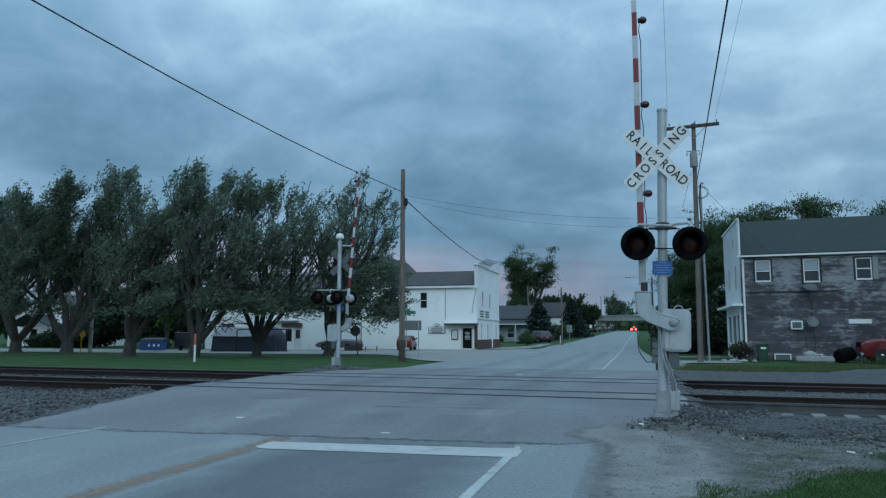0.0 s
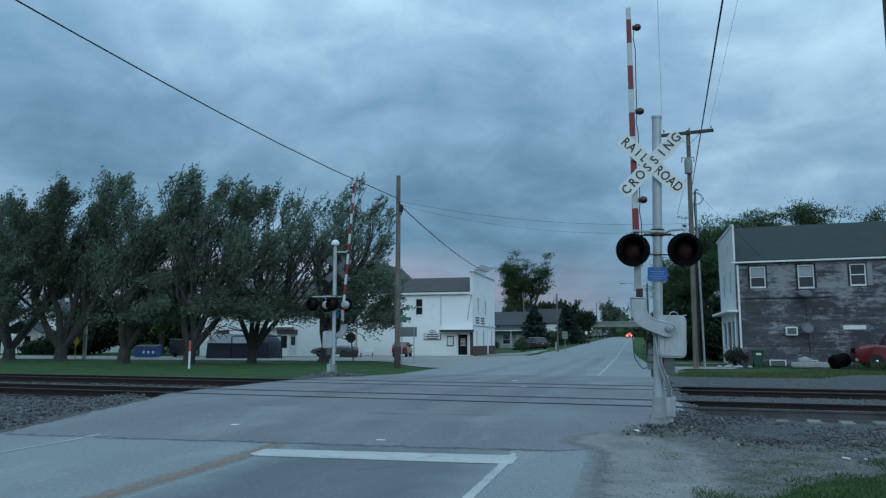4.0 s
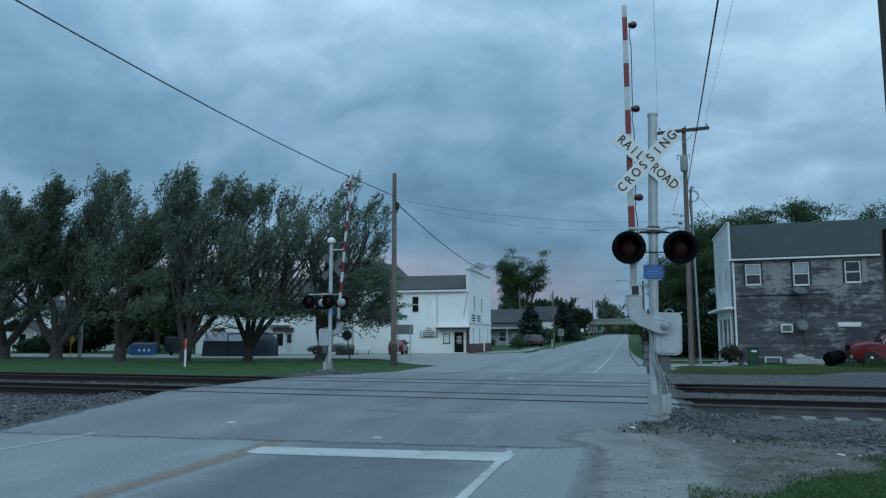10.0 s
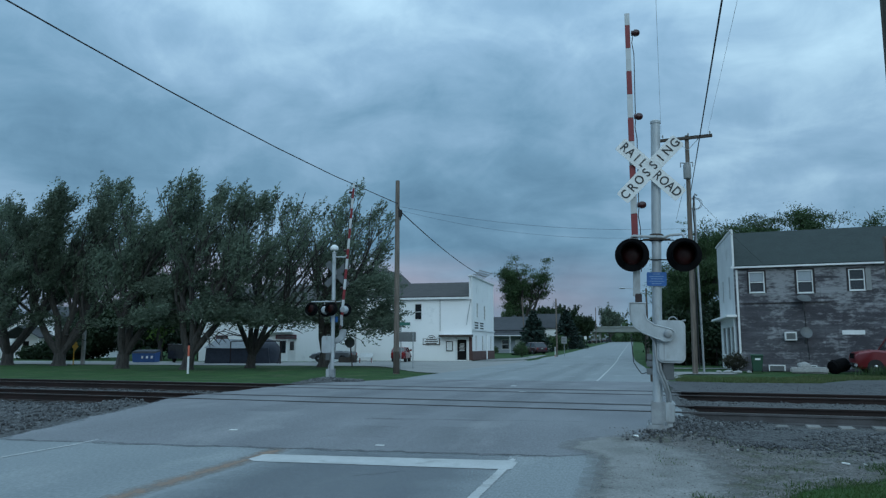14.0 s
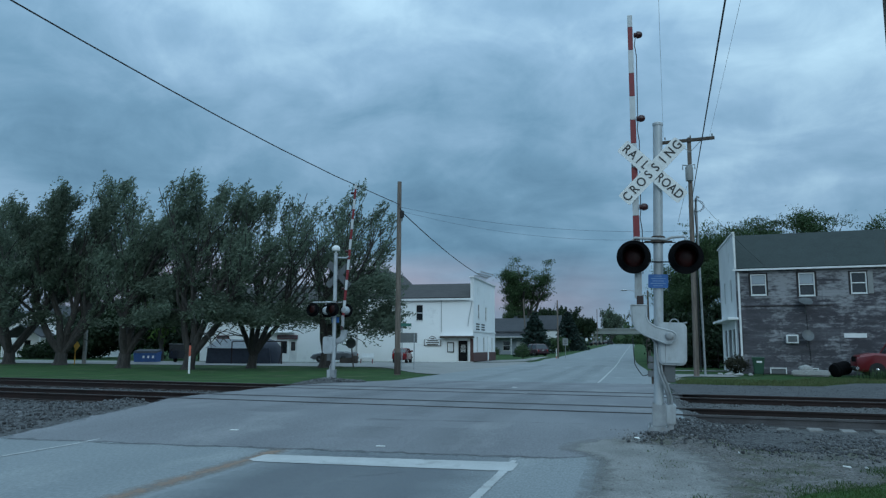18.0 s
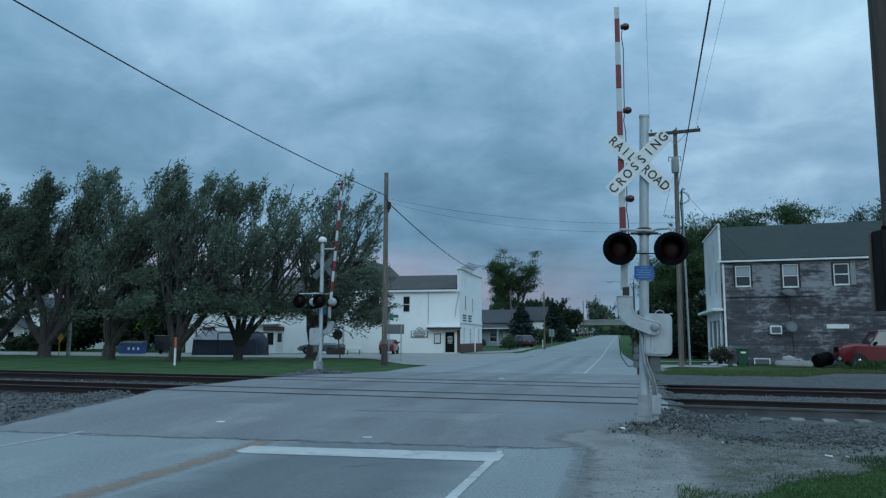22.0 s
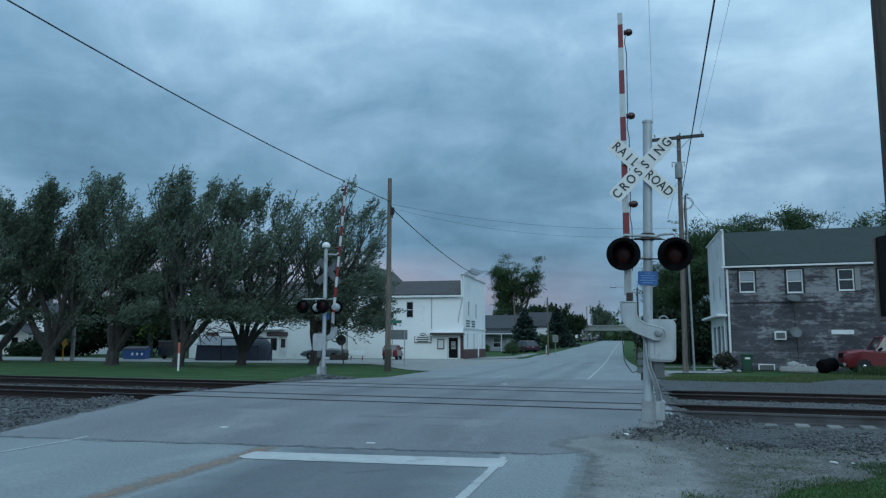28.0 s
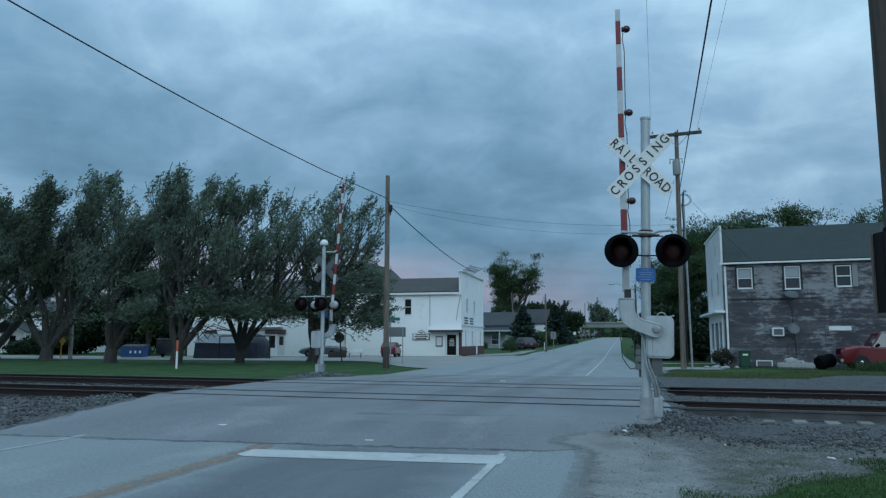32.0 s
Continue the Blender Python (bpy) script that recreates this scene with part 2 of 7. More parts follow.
tie_m = surf("tie", (0.26, 0.258, 0.25), (0.15, 0.148, 0.142), scale=3, rough=0.9, bump=0.4, rnd=0.2)
tie_dark = surf("creosoted_tie", (0.050, 0.040, 0.036), (0.028, 0.023, 0.021), scale=3, rough=0.9, bump=0.4, rnd=0.2)
gap_m = surf("black_rubber", (0.016, 0.016, 0.017), (0.010, 0.010, 0.011), rough=0.8, bump=0.2)
galv = surf("painted_aluminium", (0.46, 0.495, 0.515), (0.33, 0.355, 0.37), scale=4, rough=0.5, metal=0.15, bump=0.08, stretch=(1, 1, 0.4), c3=(0.27, 0.27, 0.26), stain=0.20, stain_scale=5, speck=0.05)
galv2 = surf("weathered_steel", (0.36, 0.385, 0.40), (0.25, 0.265, 0.275), scale=6, rough=0.5, metal=0.4, bump=0.12, c3=(0.25, 0.22, 0.19), stain=0.05, stain_scale=4, speck=0.04)
sheet_white = surf("reflective_white", (0.74, 0.75, 0.74), (0.68, 0.69, 0.68), scale=3, rough=0.45, bump=0.03, c3=(0.5, 0.5, 0.48), stain=0.0, stain_scale=4, speck=0.04)
arm_white = surf("dulled_white", (0.55, 0.575, 0.585), (0.46, 0.485, 0.495), scale=3, rough=0.5, bump=0.05, speck=0.06)
sheet_red = surf("reflective_red", (0.23, 0.022, 0.026), (0.17, 0.018, 0.022), scale=4, rough=0.45, bump=0.03, speck=0.04)
letter_black = surf("letter_black", (0.02, 0.02, 0.022), (0.015, 0.015, 0.016), rough=0.5, bump=0.0)
black_m = surf("black_enamel", (0.007, 0.007, 0.008), (0.005, 0.005, 0.006), rough=0.9, spec=0.10, bump=0.05)
lens_red = surf("dark_red_lens", (0.026, 0.004, 0.004), (0.016, 0.003, 0.003), scale=14, spec=0.2, rough=0.45, bump=0.2, fine=40)
sign_blue = surf("sign_blue", (0.020, 0.12, 0.36), (0.018, 0.10, 0.31), rough=0.45, bump=0.02)
print_pale = surf("pale_print", (0.22, 0.34, 0.52), (0.18, 0.30, 0.48), rough=0.5, bump=0.0)
sign_green = surf("sign_green", (0.015, 0.13, 0.10), (0.013, 0.11, 0.085), rough=0.45, bump=0.02)
sign_back = surf("bare_sign_back", (0.13, 0.14, 0.145), (0.10, 0.11, 0.115), rough=0.5, metal=0.3, bump=0.05)
yellow_m = surf("warning_yellow", (0.68, 0.34, 0.025), (0.58, 0.28, 0.02), rough=0.5, bump=0.03)
orange_m = surf("marker_orange", (0.52, 0.10, 0.05), (0.45, 0.085, 0.045), rough=0.5, bump=0.03)
pole_wood = surf("pole_wood", (0.205, 0.170, 0.145), (0.105, 0.085, 0.072), scale=3, rough=0.9, bump=0.6, fine=22, stretch=(6, 6, 0.35), c3=(0.075, 0.06, 0.05), stain=0.12, stain_scale=0.8)
pole_dark = surf("creosoted_wood", (0.085, 0.068, 0.056), (0.045, 0.037, 0.032), scale=3, rough=0.9, bump=0.7, fine=24, stretch=(7, 7, 0.3))
cable_m = surf("cable", (0.012, 0.012, 0.013), (0.010, 0.010, 0.011), rough=0.6, bump=0.0)
bark = surf("bark", (0.066, 0.061, 0.056), (0.030, 0.028, 0.026), scale=2.5, rough=0.95, bump=1.0, fine=11, stretch=(3, 3, 0.6), dist=0.05)
leaf_a = leafy("leaf_grey_green", (0.150, 0.192, 0.145), (0.100, 0.140, 0.100), 0.42)
leaf_b = leafy("leaf_deep_green", (0.062, 0.105, 0.045), (0.045, 0.080, 0.036))
leaf_c = leafy("leaf_bright_green", (0.075, 0.125, 0.030), (0.050, 0.095, 0.025))
# leaf green darkened so thickets and far trees carry shade in their colour
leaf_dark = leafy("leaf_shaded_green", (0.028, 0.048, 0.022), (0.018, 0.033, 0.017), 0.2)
needle_m = leafy("spruce_needle", (0.022, 0.042, 0.034), (0.015, 0.030, 0.025), 0.1)
white_wall = surf("white_painted_siding", (0.86, 0.87, 0.87), (0.82, 0.83, 0.83), scale=-0.4, rough=0.6, bump=0.05, fine=70, c3=(0.60, 0.61, 0.61), stain=0.0, stain_scale=0.5, speck=0.04)
white_trim = surf("white_trim", (0.76, 0.77, 0.77), (0.66, 0.67, 0.67), scale=2, rough=0.6, bump=0.1, speck=0.04)
roof_brown = surf("brown_shingle", (0.060, 0.056, 0.056), (0.042, 0.040, 0.041), scale=-1.2, rough=0.9, bump=0.6, fine=9, island=0.18)
roof_green = surf("green_grey_shingle", (0.027, 0.040, 0.039), (0.020, 0.031, 0.030), scale=-1.0, rough=0.9, bump=0.5, fine=9, island=0.16)
roof_grey = surf("grey_shingle", (0.052, 0.056, 0.064), (0.04, 0.044, 0.05), scale=-1.2, rough=0.9, bump=0.5, fine=9)


def peeling(name, bare, dark, flake):
    """Weathered boards: grey wood, dark damp patches, run-off streaks, and old pale paint that has held best under the eave."""
    m = surf(name, bare, tuple(v * 0.5 for v in bare), scale=-1.1, rough=0.9, bump=0.6, fine=16, stretch=(0.30, 0.30, 2.6), island=0.22, speck=0.3)
    nt = m.node_tree
    N, L = nt.nodes.new, nt.links.new
    geo = N("ShaderNodeNewGeometry")

    def math_(op, a, b):
        n = N("ShaderNodeMath")
        n.operation = op
        for i, v in enumerate((a, b)):
            if isinstance(v, (int, float)):
                n.inputs[i].default_value = v
            else:
                L(v, n.inputs[i])
        return n.outputs[0]

    def span_(f, lo, hi, top=1.0):
        r = N("ShaderNodeMapRange")
        r.inputs[1].default_value, r.inputs[2].default_value, r.inputs[4].default_value = lo, hi, top
        L(f, r.inputs[0])
        return r.outputs[0]

    def field(scale, stretch, detail, shift=0.0):
        mp = N("ShaderNodeMapping")
        mp.inputs["Scale"].default_value = stretch
        mp.inputs["Location"].default_value = (shift, 0, shift)
        L(geo.outputs["Position"], mp.inputs[0])
        n = N("ShaderNodeTexNoise")
        n.inputs["Scale"].default_value, n.inputs["Detail"].default_value, n.inputs["Roughness"].default_value = scale, detail, 0.65
        L(mp.outputs[0], n.inputs["Vector"])
        return n.outputs["Fac"]

    def mix(f, a, c):
        n = N("ShaderNodeMix")
        n.data_type = "RGBA"
        L(f, n.inputs[0])
        L(a, n.inputs[6])
        n.inputs[7].default_value = (*c, 1)
        return n.outputs[2]

    sep = N("ShaderNodeSeparateXYZ")
    L(geo.outputs["Position"], sep.inputs[0])
    b = nt.nodes["Principled BSDF"]
    col = b.inputs["Base Color"].links[0].from_socket
    col = mix(span_(field(0.55, (0.6, 0.6, 1.5), 6, 3.0), 0.43, 0.60), col, dark)
    # old paint: thick under the eave and towards the far end, thin lower down; each board has lost its own share
    held = math_("ADD", span_(sep.outputs[2], 3.4, 4.4, 0.125), span_(sep.outputs[0], 7.5, 13.0, 0.06))
    board = math_("MULTIPLY", math_("SUBTRACT", geo.outputs["Random Per Island"], 0.5), 0.13)
    patch = math_("MULTIPLY", math_("SUBTRACT", field(0.75, (0.8, 0.8, 1.5), 7, 9.0), 0.5), 0.85)
    chips = field(3.4, (0.9, 0.9, 2.6), 10)
    v = math_("ADD", math_("ADD", math_("MULTIPLY", chips, 0.6), held), math_("ADD", math_("MULTIPLY", board, 0.6), patch))
    col = mix(span_(v, 0.335, 0.50, 0.85), col, flake)
    # dark run-off under ledges and sills
    runs = math_("MULTIPLY", span_(field(1.6, (2.6, 2.6, 0.22), 6, 5.0), 0.55, 0.66), span_(field(0.7, (1, 1, 1), 3, 1.0), 0.45, 0.6))
    col = mix(math_("MULTIPLY", runs, 0.75), col, dark)
    L(col, b.inputs["Base Color"])
    return m


old_board = peeling("weathered_board", (0.128, 0.127, 0.142), (0.054, 0.051, 0.060), (0.31, 0.315, 0.33))
blue_wall = surf("blue_grey_siding", (0.34, 0.38, 0.42), (0.29, 0.33, 0.37), scale=-0.7, rough=0.7, bump=0.15)
brick_red = surf("dark_red_brick", (0.115, 0.058, 0.052), (0.085, 0.045, 0.042), scale=-3, rough=0.85, bump=0.4)
glass_dark = surf("window_glass", (0.020, 0.024, 0.028), (0.015, 0.018, 0.021), rough=0.08, bump=0.0, spec=0.8)
door_dark = surf("dark_door", (0.010, 0.009, 0.009), (0.007, 0.006, 0.006), rough=0.6, spec=0.15, bump=0.05)
soot_m = surf("dull_black", (0.006, 0.006, 0.007), (0.004, 0.004, 0.004), rough=0.9, spec=0.08, bump=0.2)
sign_maroon = surf("maroon_board", (0.12, 0.055, 0.065), (0.10, 0.045, 0.055), rough=0.6, bump=0.05)
tarp_m = surf("navy_tarp", (0.030, 0.036, 0.055), (0.022, 0.027, 0.042), scale=1.5, rough=0.7, bump=0.5, fine=5, dist=0.05)
tarp_top = surf("grey_tarp", (0.20, 0.215, 0.23), (0.16, 0.17, 0.185), scale=1.5, rough=0.7, bump=0.4, fine=5, dist=0.04)
car_red = surf("car_red", (0.150, 0.009, 0.014), (0.13, 0.008, 0.012), rough=0.25, bump=0.0, spec=0.7)
pickup_red = surf("pickup_red", (0.150, 0.011, 0.016), (0.13, 0.010, 0.014), rough=0.3, bump=0.0, spec=0.6)
car_maroon = surf("car_maroon", (0.045, 0.012, 0.020), (0.04, 0.010, 0.018), rough=0.25, bump=0.0, spec=0.7)
car_dark = surf("car_dark", (0.020, 0.021, 0.024), (0.018, 0.019, 0.021), rough=0.25, bump=0.0, spec=0.7)
car_silver = surf("car_silver", (0.16, 0.17, 0.18), (0.14, 0.15, 0.16), rough=0.3, metal=0.5, bump=0.0)
chrome = surf("chrome", (0.55, 0.56, 0.57), (0.5, 0.51, 0.52), rough=0.2, metal=0.9, bump=0.0)
tyre_m = surf("tyre", (0.018, 0.018, 0.018), (0.013, 0.013, 0.013), rough=0.85, bump=0.3)
tail_m = surf("tail_lamp", (0.25, 0.012, 0.012), (0.22, 0.01, 0.01), rough=0.2, bump=0.0)
brake_m = surf("lit_brake_lamp", (0.4, 0.02, 0.015), (0.4, 0.02, 0.015), rough=0.3, bump=0.0, emit=(1.0, 0.045, 0.022, 18.0))
bin_green = surf("green_plastic", (0.020, 0.075, 0.045), (0.017, 0.062, 0.038), rough=0.5, bump=0.05)
bin_blue = surf("blue_plastic", (0.030, 0.095, 0.28), (0.026, 0.082, 0.24), rough=0.5, bump=0.05)
red_box = surf("dull_red", (0.22, 0.035, 0.04), (0.18, 0.03, 0.035), rough=0.6, bump=0.05)
rock_m = surf("pale_rock", (0.36, 0.36, 0.35), (0.25, 0.25, 0.245), scale=3, rough=0.9, bump=0.7, fine=14)
beam_m = surf("bridge_concrete", (0.24, 0.26, 0.24), (0.18, 0.195, 0.185), scale=-0.3, rough=0.9, bump=0.2)
pale_gravel = surf("pale_gravel", (0.250, 0.250, 0.242), (0.165, 0.165, 0.160), scale=-1.6, rough=0.95, bump=0.8, fine=55, dist=0.015, c3=(0.12, 0.118, 0.108), stain=0.22, stain_scale=1.5, speck=0.34)
faded_wall = surf("faded_white_siding", (0.72, 0.74, 0.75), (0.62, 0.64, 0.65), scale=-0.6, rough=0.7, bump=0.1, speck=0.05)
grey_box = surf("grey_cabinet", (0.26, 0.27, 0.27), (0.21, 0.22, 0.22), rough=0.6, bump=0.08)

overlay_worn = ragged(asphalt_dark, 0.25, 2.2)
paint_white_worn = ragged(paint_white, 0.030, 14, 0.16, 5.0)
paint_white_faded = ragged(paint_white, 0.035, 12, 0.42, 2.5)
paint_yellow_worn = ragged(paint_yellow, 0.16, 9, 0.38, 2.2, -0.1, 1.0, 0.68)
shoulder_worn = ragged(pale_gravel, 0.32, 5.0, 0.12, 1.3, -0.2, 1.2)
dirt_worn = ragged(dirt, 0.30, 4.5, 0, 1.5, -0.2, 1.2)
gravel_worn = ragged(gravel_fine, 0.35, 2.5)
concrete_worn = ragged(concrete, 0.4, 1.2)
tar_m = surf("tar_seal", (0.075, 0.078, 0.084), (0.05, 0.052, 0.057), scale=-2, rough=0.55, bump=0.2)
tar_worn = ragged(tar_m, 0.03, 7, 0.3, 2.0)
lane_dark = ragged(surf("worn_lane_asphalt", (0.116, 0.128, 0.152), (0.092, 0.102, 0.122), scale=-0.5, rough=0.65, bump=0.4, fine=45, speck=0.22, stretch=(1, 0.3, 1)), 0.5, 1.1, 0.12, 0.6, -0.4, 1.9, 0.60)
tyre_dark = ragged(surf("tyre_polished_asphalt", (0.135, 0.148, 0.160), (0.10, 0.112, 0.122), scale=-0.6, rough=0.6, bump=0.4, fine=45, speck=0.22, stretch=(1, 0.3, 1)), 0.6, 1.1, 0.12, 0.6, -0.4, 1.9, 0.24)

# ---- mesh helpers ----


def sst(a, b, x):
    t = min(1.0, max(0.0, (x - a) / (b - a)))
    return t * t * (3 - 2 * t)


def gz(x, y):
    """Height of the ground: the road climbs over the tracks, then rises slowly into the distance."""
    ty = y + 0.1 * x
    z = 0.196 * sst(8.2, 12.0, ty) * (1 - sst(21.6, 31, ty))
    z *= 0.12 + 0.88 * sst(-12.2, -10.7, x) * (1 - sst(0.75, 1.5, x))
    d = y - (90 - 40 * sst(-16, -9, x))
    rise = 0.0125 * d if d > 20 else (0.0125 * (d + 10) ** 2 / 72 if d > -10 else 0.0)
    return z + min(rise, 2.9)


def finish(name, bm, material, parent=None, smooth=False):
    me = bpy.data.meshes.new(name)
    bm.to_mesh(me)
    bm.free()
    for m in (material if isinstance(material, (list, tuple)) else [material]):
        me.materials.append(m)
    if smooth:
        me.shade_smooth()
        me.set_sharp_from_angle(angle=radians(38))
    ob = new(name, me)
    if parent:
        ob.parent = parent
    return ob


def part(name, bm, material, parent, label="", smooth=True):
    ob = finish(name, bm, material, parent, smooth)
    return tagged(ob, label=label) if label else ob


def thing(name, label, category, m=None, group="", kind=""):
    ob = new(name)
    ob.empty_display_size = 0.2
    if m is not None:
        ob.matrix_basis = m
    return tagged(ob, label, category, group, kind)


def B():
    return bmesh.new()


def box(bm, c, s, m=None, bev=0.0):
    t = bmesh.new()
    bmesh.ops.create_cube(t, size=1.0)
    for v in t.verts:
        v.co = Vector((v.co.x * s[0], v.co.y * s[1], v.co.z * s[2]))
    if bev:
        bmesh.ops.bevel(t, geom=t.edges[:], offset=min(bev, min(s) * 0.45), segments=2, affect="EDGES")
    mm = Matrix.Translation(c) if m is None else Matrix.Translation(c) @ m
    vs = [bm.verts.new(mm @ v.co) for v in t.verts]
    for f in t.faces:
        bm.faces.new([vs[v.index] for v in f.verts])
    t.free()
    return bm


def tube(bm, pts, r, n=8, cap=True):
    """A tube along points; r is one radius or one for each point."""
    pts = [Vector(p) for p in pts]
    rs = r if isinstance(r, (list, tuple)) else [r] * len(pts)
    rings, side = [], None
    for i, p in enumerate(pts):
        d = (pts[min(i + 1, len(pts) - 1)] - pts[max(i - 1, 0)]).normalized()
        if side is None:
            side = d.orthogonal().normalized()
        else:
            side = (side - d * side.dot(d)).normalized()
        up = d.cross(side)
        rings.append([bm.verts.new(p + (side * math.cos(a) + up * math.sin(a)) * rs[i]) for a in (2 * math.pi * k / n for k in range(n))])
    for a, b in zip(rings, rings[1:]):
        for k in range(n):
            bm.faces.new((a[k], a[(k + 1) % n], b[(k + 1) % n], b[k]))
    if cap:
        bm.faces.new(rings[0][::-1])
        bm.faces.new(rings[-1])
    return bm


def lathe(bm, prof, n=20, m=None):
    """Turn a profile of (radius, height) about z."""
    m = m or Matrix()
    rings = []
    for r, z in prof:
        rings.append([bm.verts.new(m @ Vector((max(r, 1e-4) * math.cos(a), max(r, 1e-4) * math.sin(a), z))) for a in (2 * math.pi * k / n for k in range(n))])
    for a, b in zip(rings, rings[1:]):
        for k in range(n):
            bm.faces.new((a[k], a[(k + 1) % n], b[(k + 1) % n], b[k]))
    bm.faces.new(rings[0][::-1])
    bm.faces.new(rings[-1])
    return bm


def prism(bm, pts, depth, m=None):
    """A flat outline (x, z) given a thickness along y, centred."""
    m = m or Matrix()
    a = [bm.verts.new(m @ Vector((x, -depth / 2, z))) for x, z in pts]
    b = [bm.verts.new(m @ Vector((x, depth / 2, z))) for x, z in pts]
    n = len(pts)
    bm.faces.new(a)
    bm.faces.new(b[::-1])
    for k in range(n):
        bm.faces.new((a[k], b[k], b[(k + 1) % n], a[(k + 1) % n]))
    return bm


def quad(bm, *pts):
    return bm.faces.new([bm.verts.new(p) for p in pts])


def mesh_np(name, verts, faces, material, parent=None, smooth=False):
    """A mesh from numpy arrays; faces all have the same number of corners."""
    me = bpy.data.meshes.new(name)
    k = faces.shape[1]
    me.vertices.add(len(verts))
    me.vertices.foreach_set("co", verts.astype(np.float32).ravel())
    me.loops.add(faces.size)
    me.loops.foreach_set("vertex_index", faces.astype(np.int32).ravel())
    me.polygons.add(len(faces))
    me.polygons.foreach_set("loop_start", np.arange(0, faces.size, k, dtype=np.int32))
    me.materials.append(material)
    me.update(calc_edges=True)
    me.validate()
    if smooth:
        me.shade_smooth()
    ob = new(name, me)
    if parent:
        ob.parent = parent
    return ob


def text_mesh(bm, word, size, m, depth=0.002, align="CENTER"):
    cu = bpy.data.curves.new("word", "FONT")
    cu.body, cu.size, cu.extrude, cu.align_x, cu.align_y = word, size, depth, align, "CENTER"
    cu.resolution_u = 3
    cu.offset = size * 0.012
    ob = new("word", cu)
    bpy.context.view_layer.update()
    me = bpy.data.meshes.new_from_object(ob.evaluated_get(bpy.context.evaluated_depsgraph_get()))
    me.transform(m)
    bm.from_mesh(me)
    bpy.data.objects.remove(ob)
    bpy.data.meshes.remove(me)
    bpy.data.curves.remove(cu)
    return bm


def strip(name, ys, left, right, dz, material, nx=8, label="", kind="structure", cat="road", across=False, jag=0.0, parent=None):
    """A sheet on the ground between two edges, given as functions along y (or along x when across)."""
    bm = B()
    rows = []
    for i, s in enumerate(ys):
        a, b = left(s), right(s)
        row = []
        for k in range(nx + 1):
            u = a + (b - a) * k / nx
            if jag and k in (0, nx):
                u += jag * noise.noise((s * 1.7, k * 3.1, 0.5)) + 0.5 * jag * noise.noise((s * 6.1, k, 2.5))
            x, y = (s, u) if across else (u, s)
            row.append(bm.verts.new((x, y, gz(x, y) + dz)))
        rows.append(row)
    for r0, r1 in zip(rows, rows[1:]):
        for k in range(nx):
            q = (r0[k], r0[k + 1], r1[k + 1], r1[k])
            bm.faces.new(q[::-1] if across else q)
    ob = finish(name, bm, material, parent, True)
    # distance from the sheet's edges, for materials that break up there
    n = len(ys)
    fade = []
    for i, s in enumerate(ys):
        wide = abs(right(s) - left(s)) / nx
        end = min(abs(s - ys[0]), abs(ys[-1] - s))
        fade += [min(min(k, nx - k) * wide, end + 0.02, 3.0) for k in range(nx + 1)]
    at = ob.data.attributes.new("fade", "FLOAT", "POINT")
    at.data.foreach_set("value", fade)
    if label:
        tagged(ob, label, cat, kind=kind)
    return ob


def span(a, b, n):
    return [a + (b - a) * i / n for i in range(n + 1)]

# ---- ground, roads and tracks ----
EX, EY = Vector((0.99504, -0.09950, 0)), Vector((0.09950, 0.99504, 0))     # along and across the tracks
NEAR_V, FAR_V, RAIL_Z = 15.03, 19.80, 0.217


def tr(u, v, z=0.0):
    p = EX * u + EY * v
    return Vector((p.x, p.y, z))


def build_ground():
    xs = [-1500, -900, -500, -300, -200, -150, -120] + span(-100, -20, 20) + span(-19, 6, 50) + span(8, 60, 13) + [80, 120, 200, 300, 500, 900, 1500]
    ys = [-400, -150, -60, -20] + span(-6, 34, 60) + span(38, 130, 46) + span(140, 300, 16) + [340, 400, 500, 700, 1000, 1600, 3000]
    bm = B()
    bed = lambda x, y: 0.25 * sst(12.5, 13.5, y + 0.1 * x) * (1 - sst(21.8, 23.2, y + 0.1 * x)) * sst(-30, -20, x) * (1 - sst(10, 14, x))
    g = [[bm.verts.new((x, y, gz(x, y) - 0.05 - bed(x, y))) for x in xs] for y in ys]
    for r0, r1 in zip(g, g[1:]):
        for k in range(len(xs) - 1):
            bm.faces.new((r0[k], r0[k + 1], r1[k + 1], r1[k]))
    tagged(finish("ground", bm, lawn, None, True), "mown green lawn and verge beside the road", "ground", kind="structure")


build_ground()

right_edge = lambda y: -0.35 + 1.15 * sst(9.5, 12.5, y) * (1 - sst(24, 80, y)) + 0.35 * sst(24, 30, y) * (1 - sst(40, 110, y))
left_edge = lambda y: -9.55 - 1.05 * sst(12.0, 16.0, y) * (1 - sst(20, 26, y)) - 0.4 * sst(26, 34, y) * (1 - sst(45, 58, y)) + 1.5 * sst(50, 88, y)
road_ys = [-40, -20, -10] + span(-6, 40, 92) + span(42, 130, 44) + span(135, 420, 40)
road = strip("road", road_ys, left_edge, right_edge, 0.0, asphalt, 14, "worn grey asphalt road running over the crossing", cat="road", jag=0.06)
strip("road_overlay", span(9.3, 30.2, 64), lambda y: left_edge(y) - 0.12, lambda y: right_edge(y) - 0.02, 0.004, overlay_worn, 16,
      "darker asphalt overlay between the approaches", cat="road")

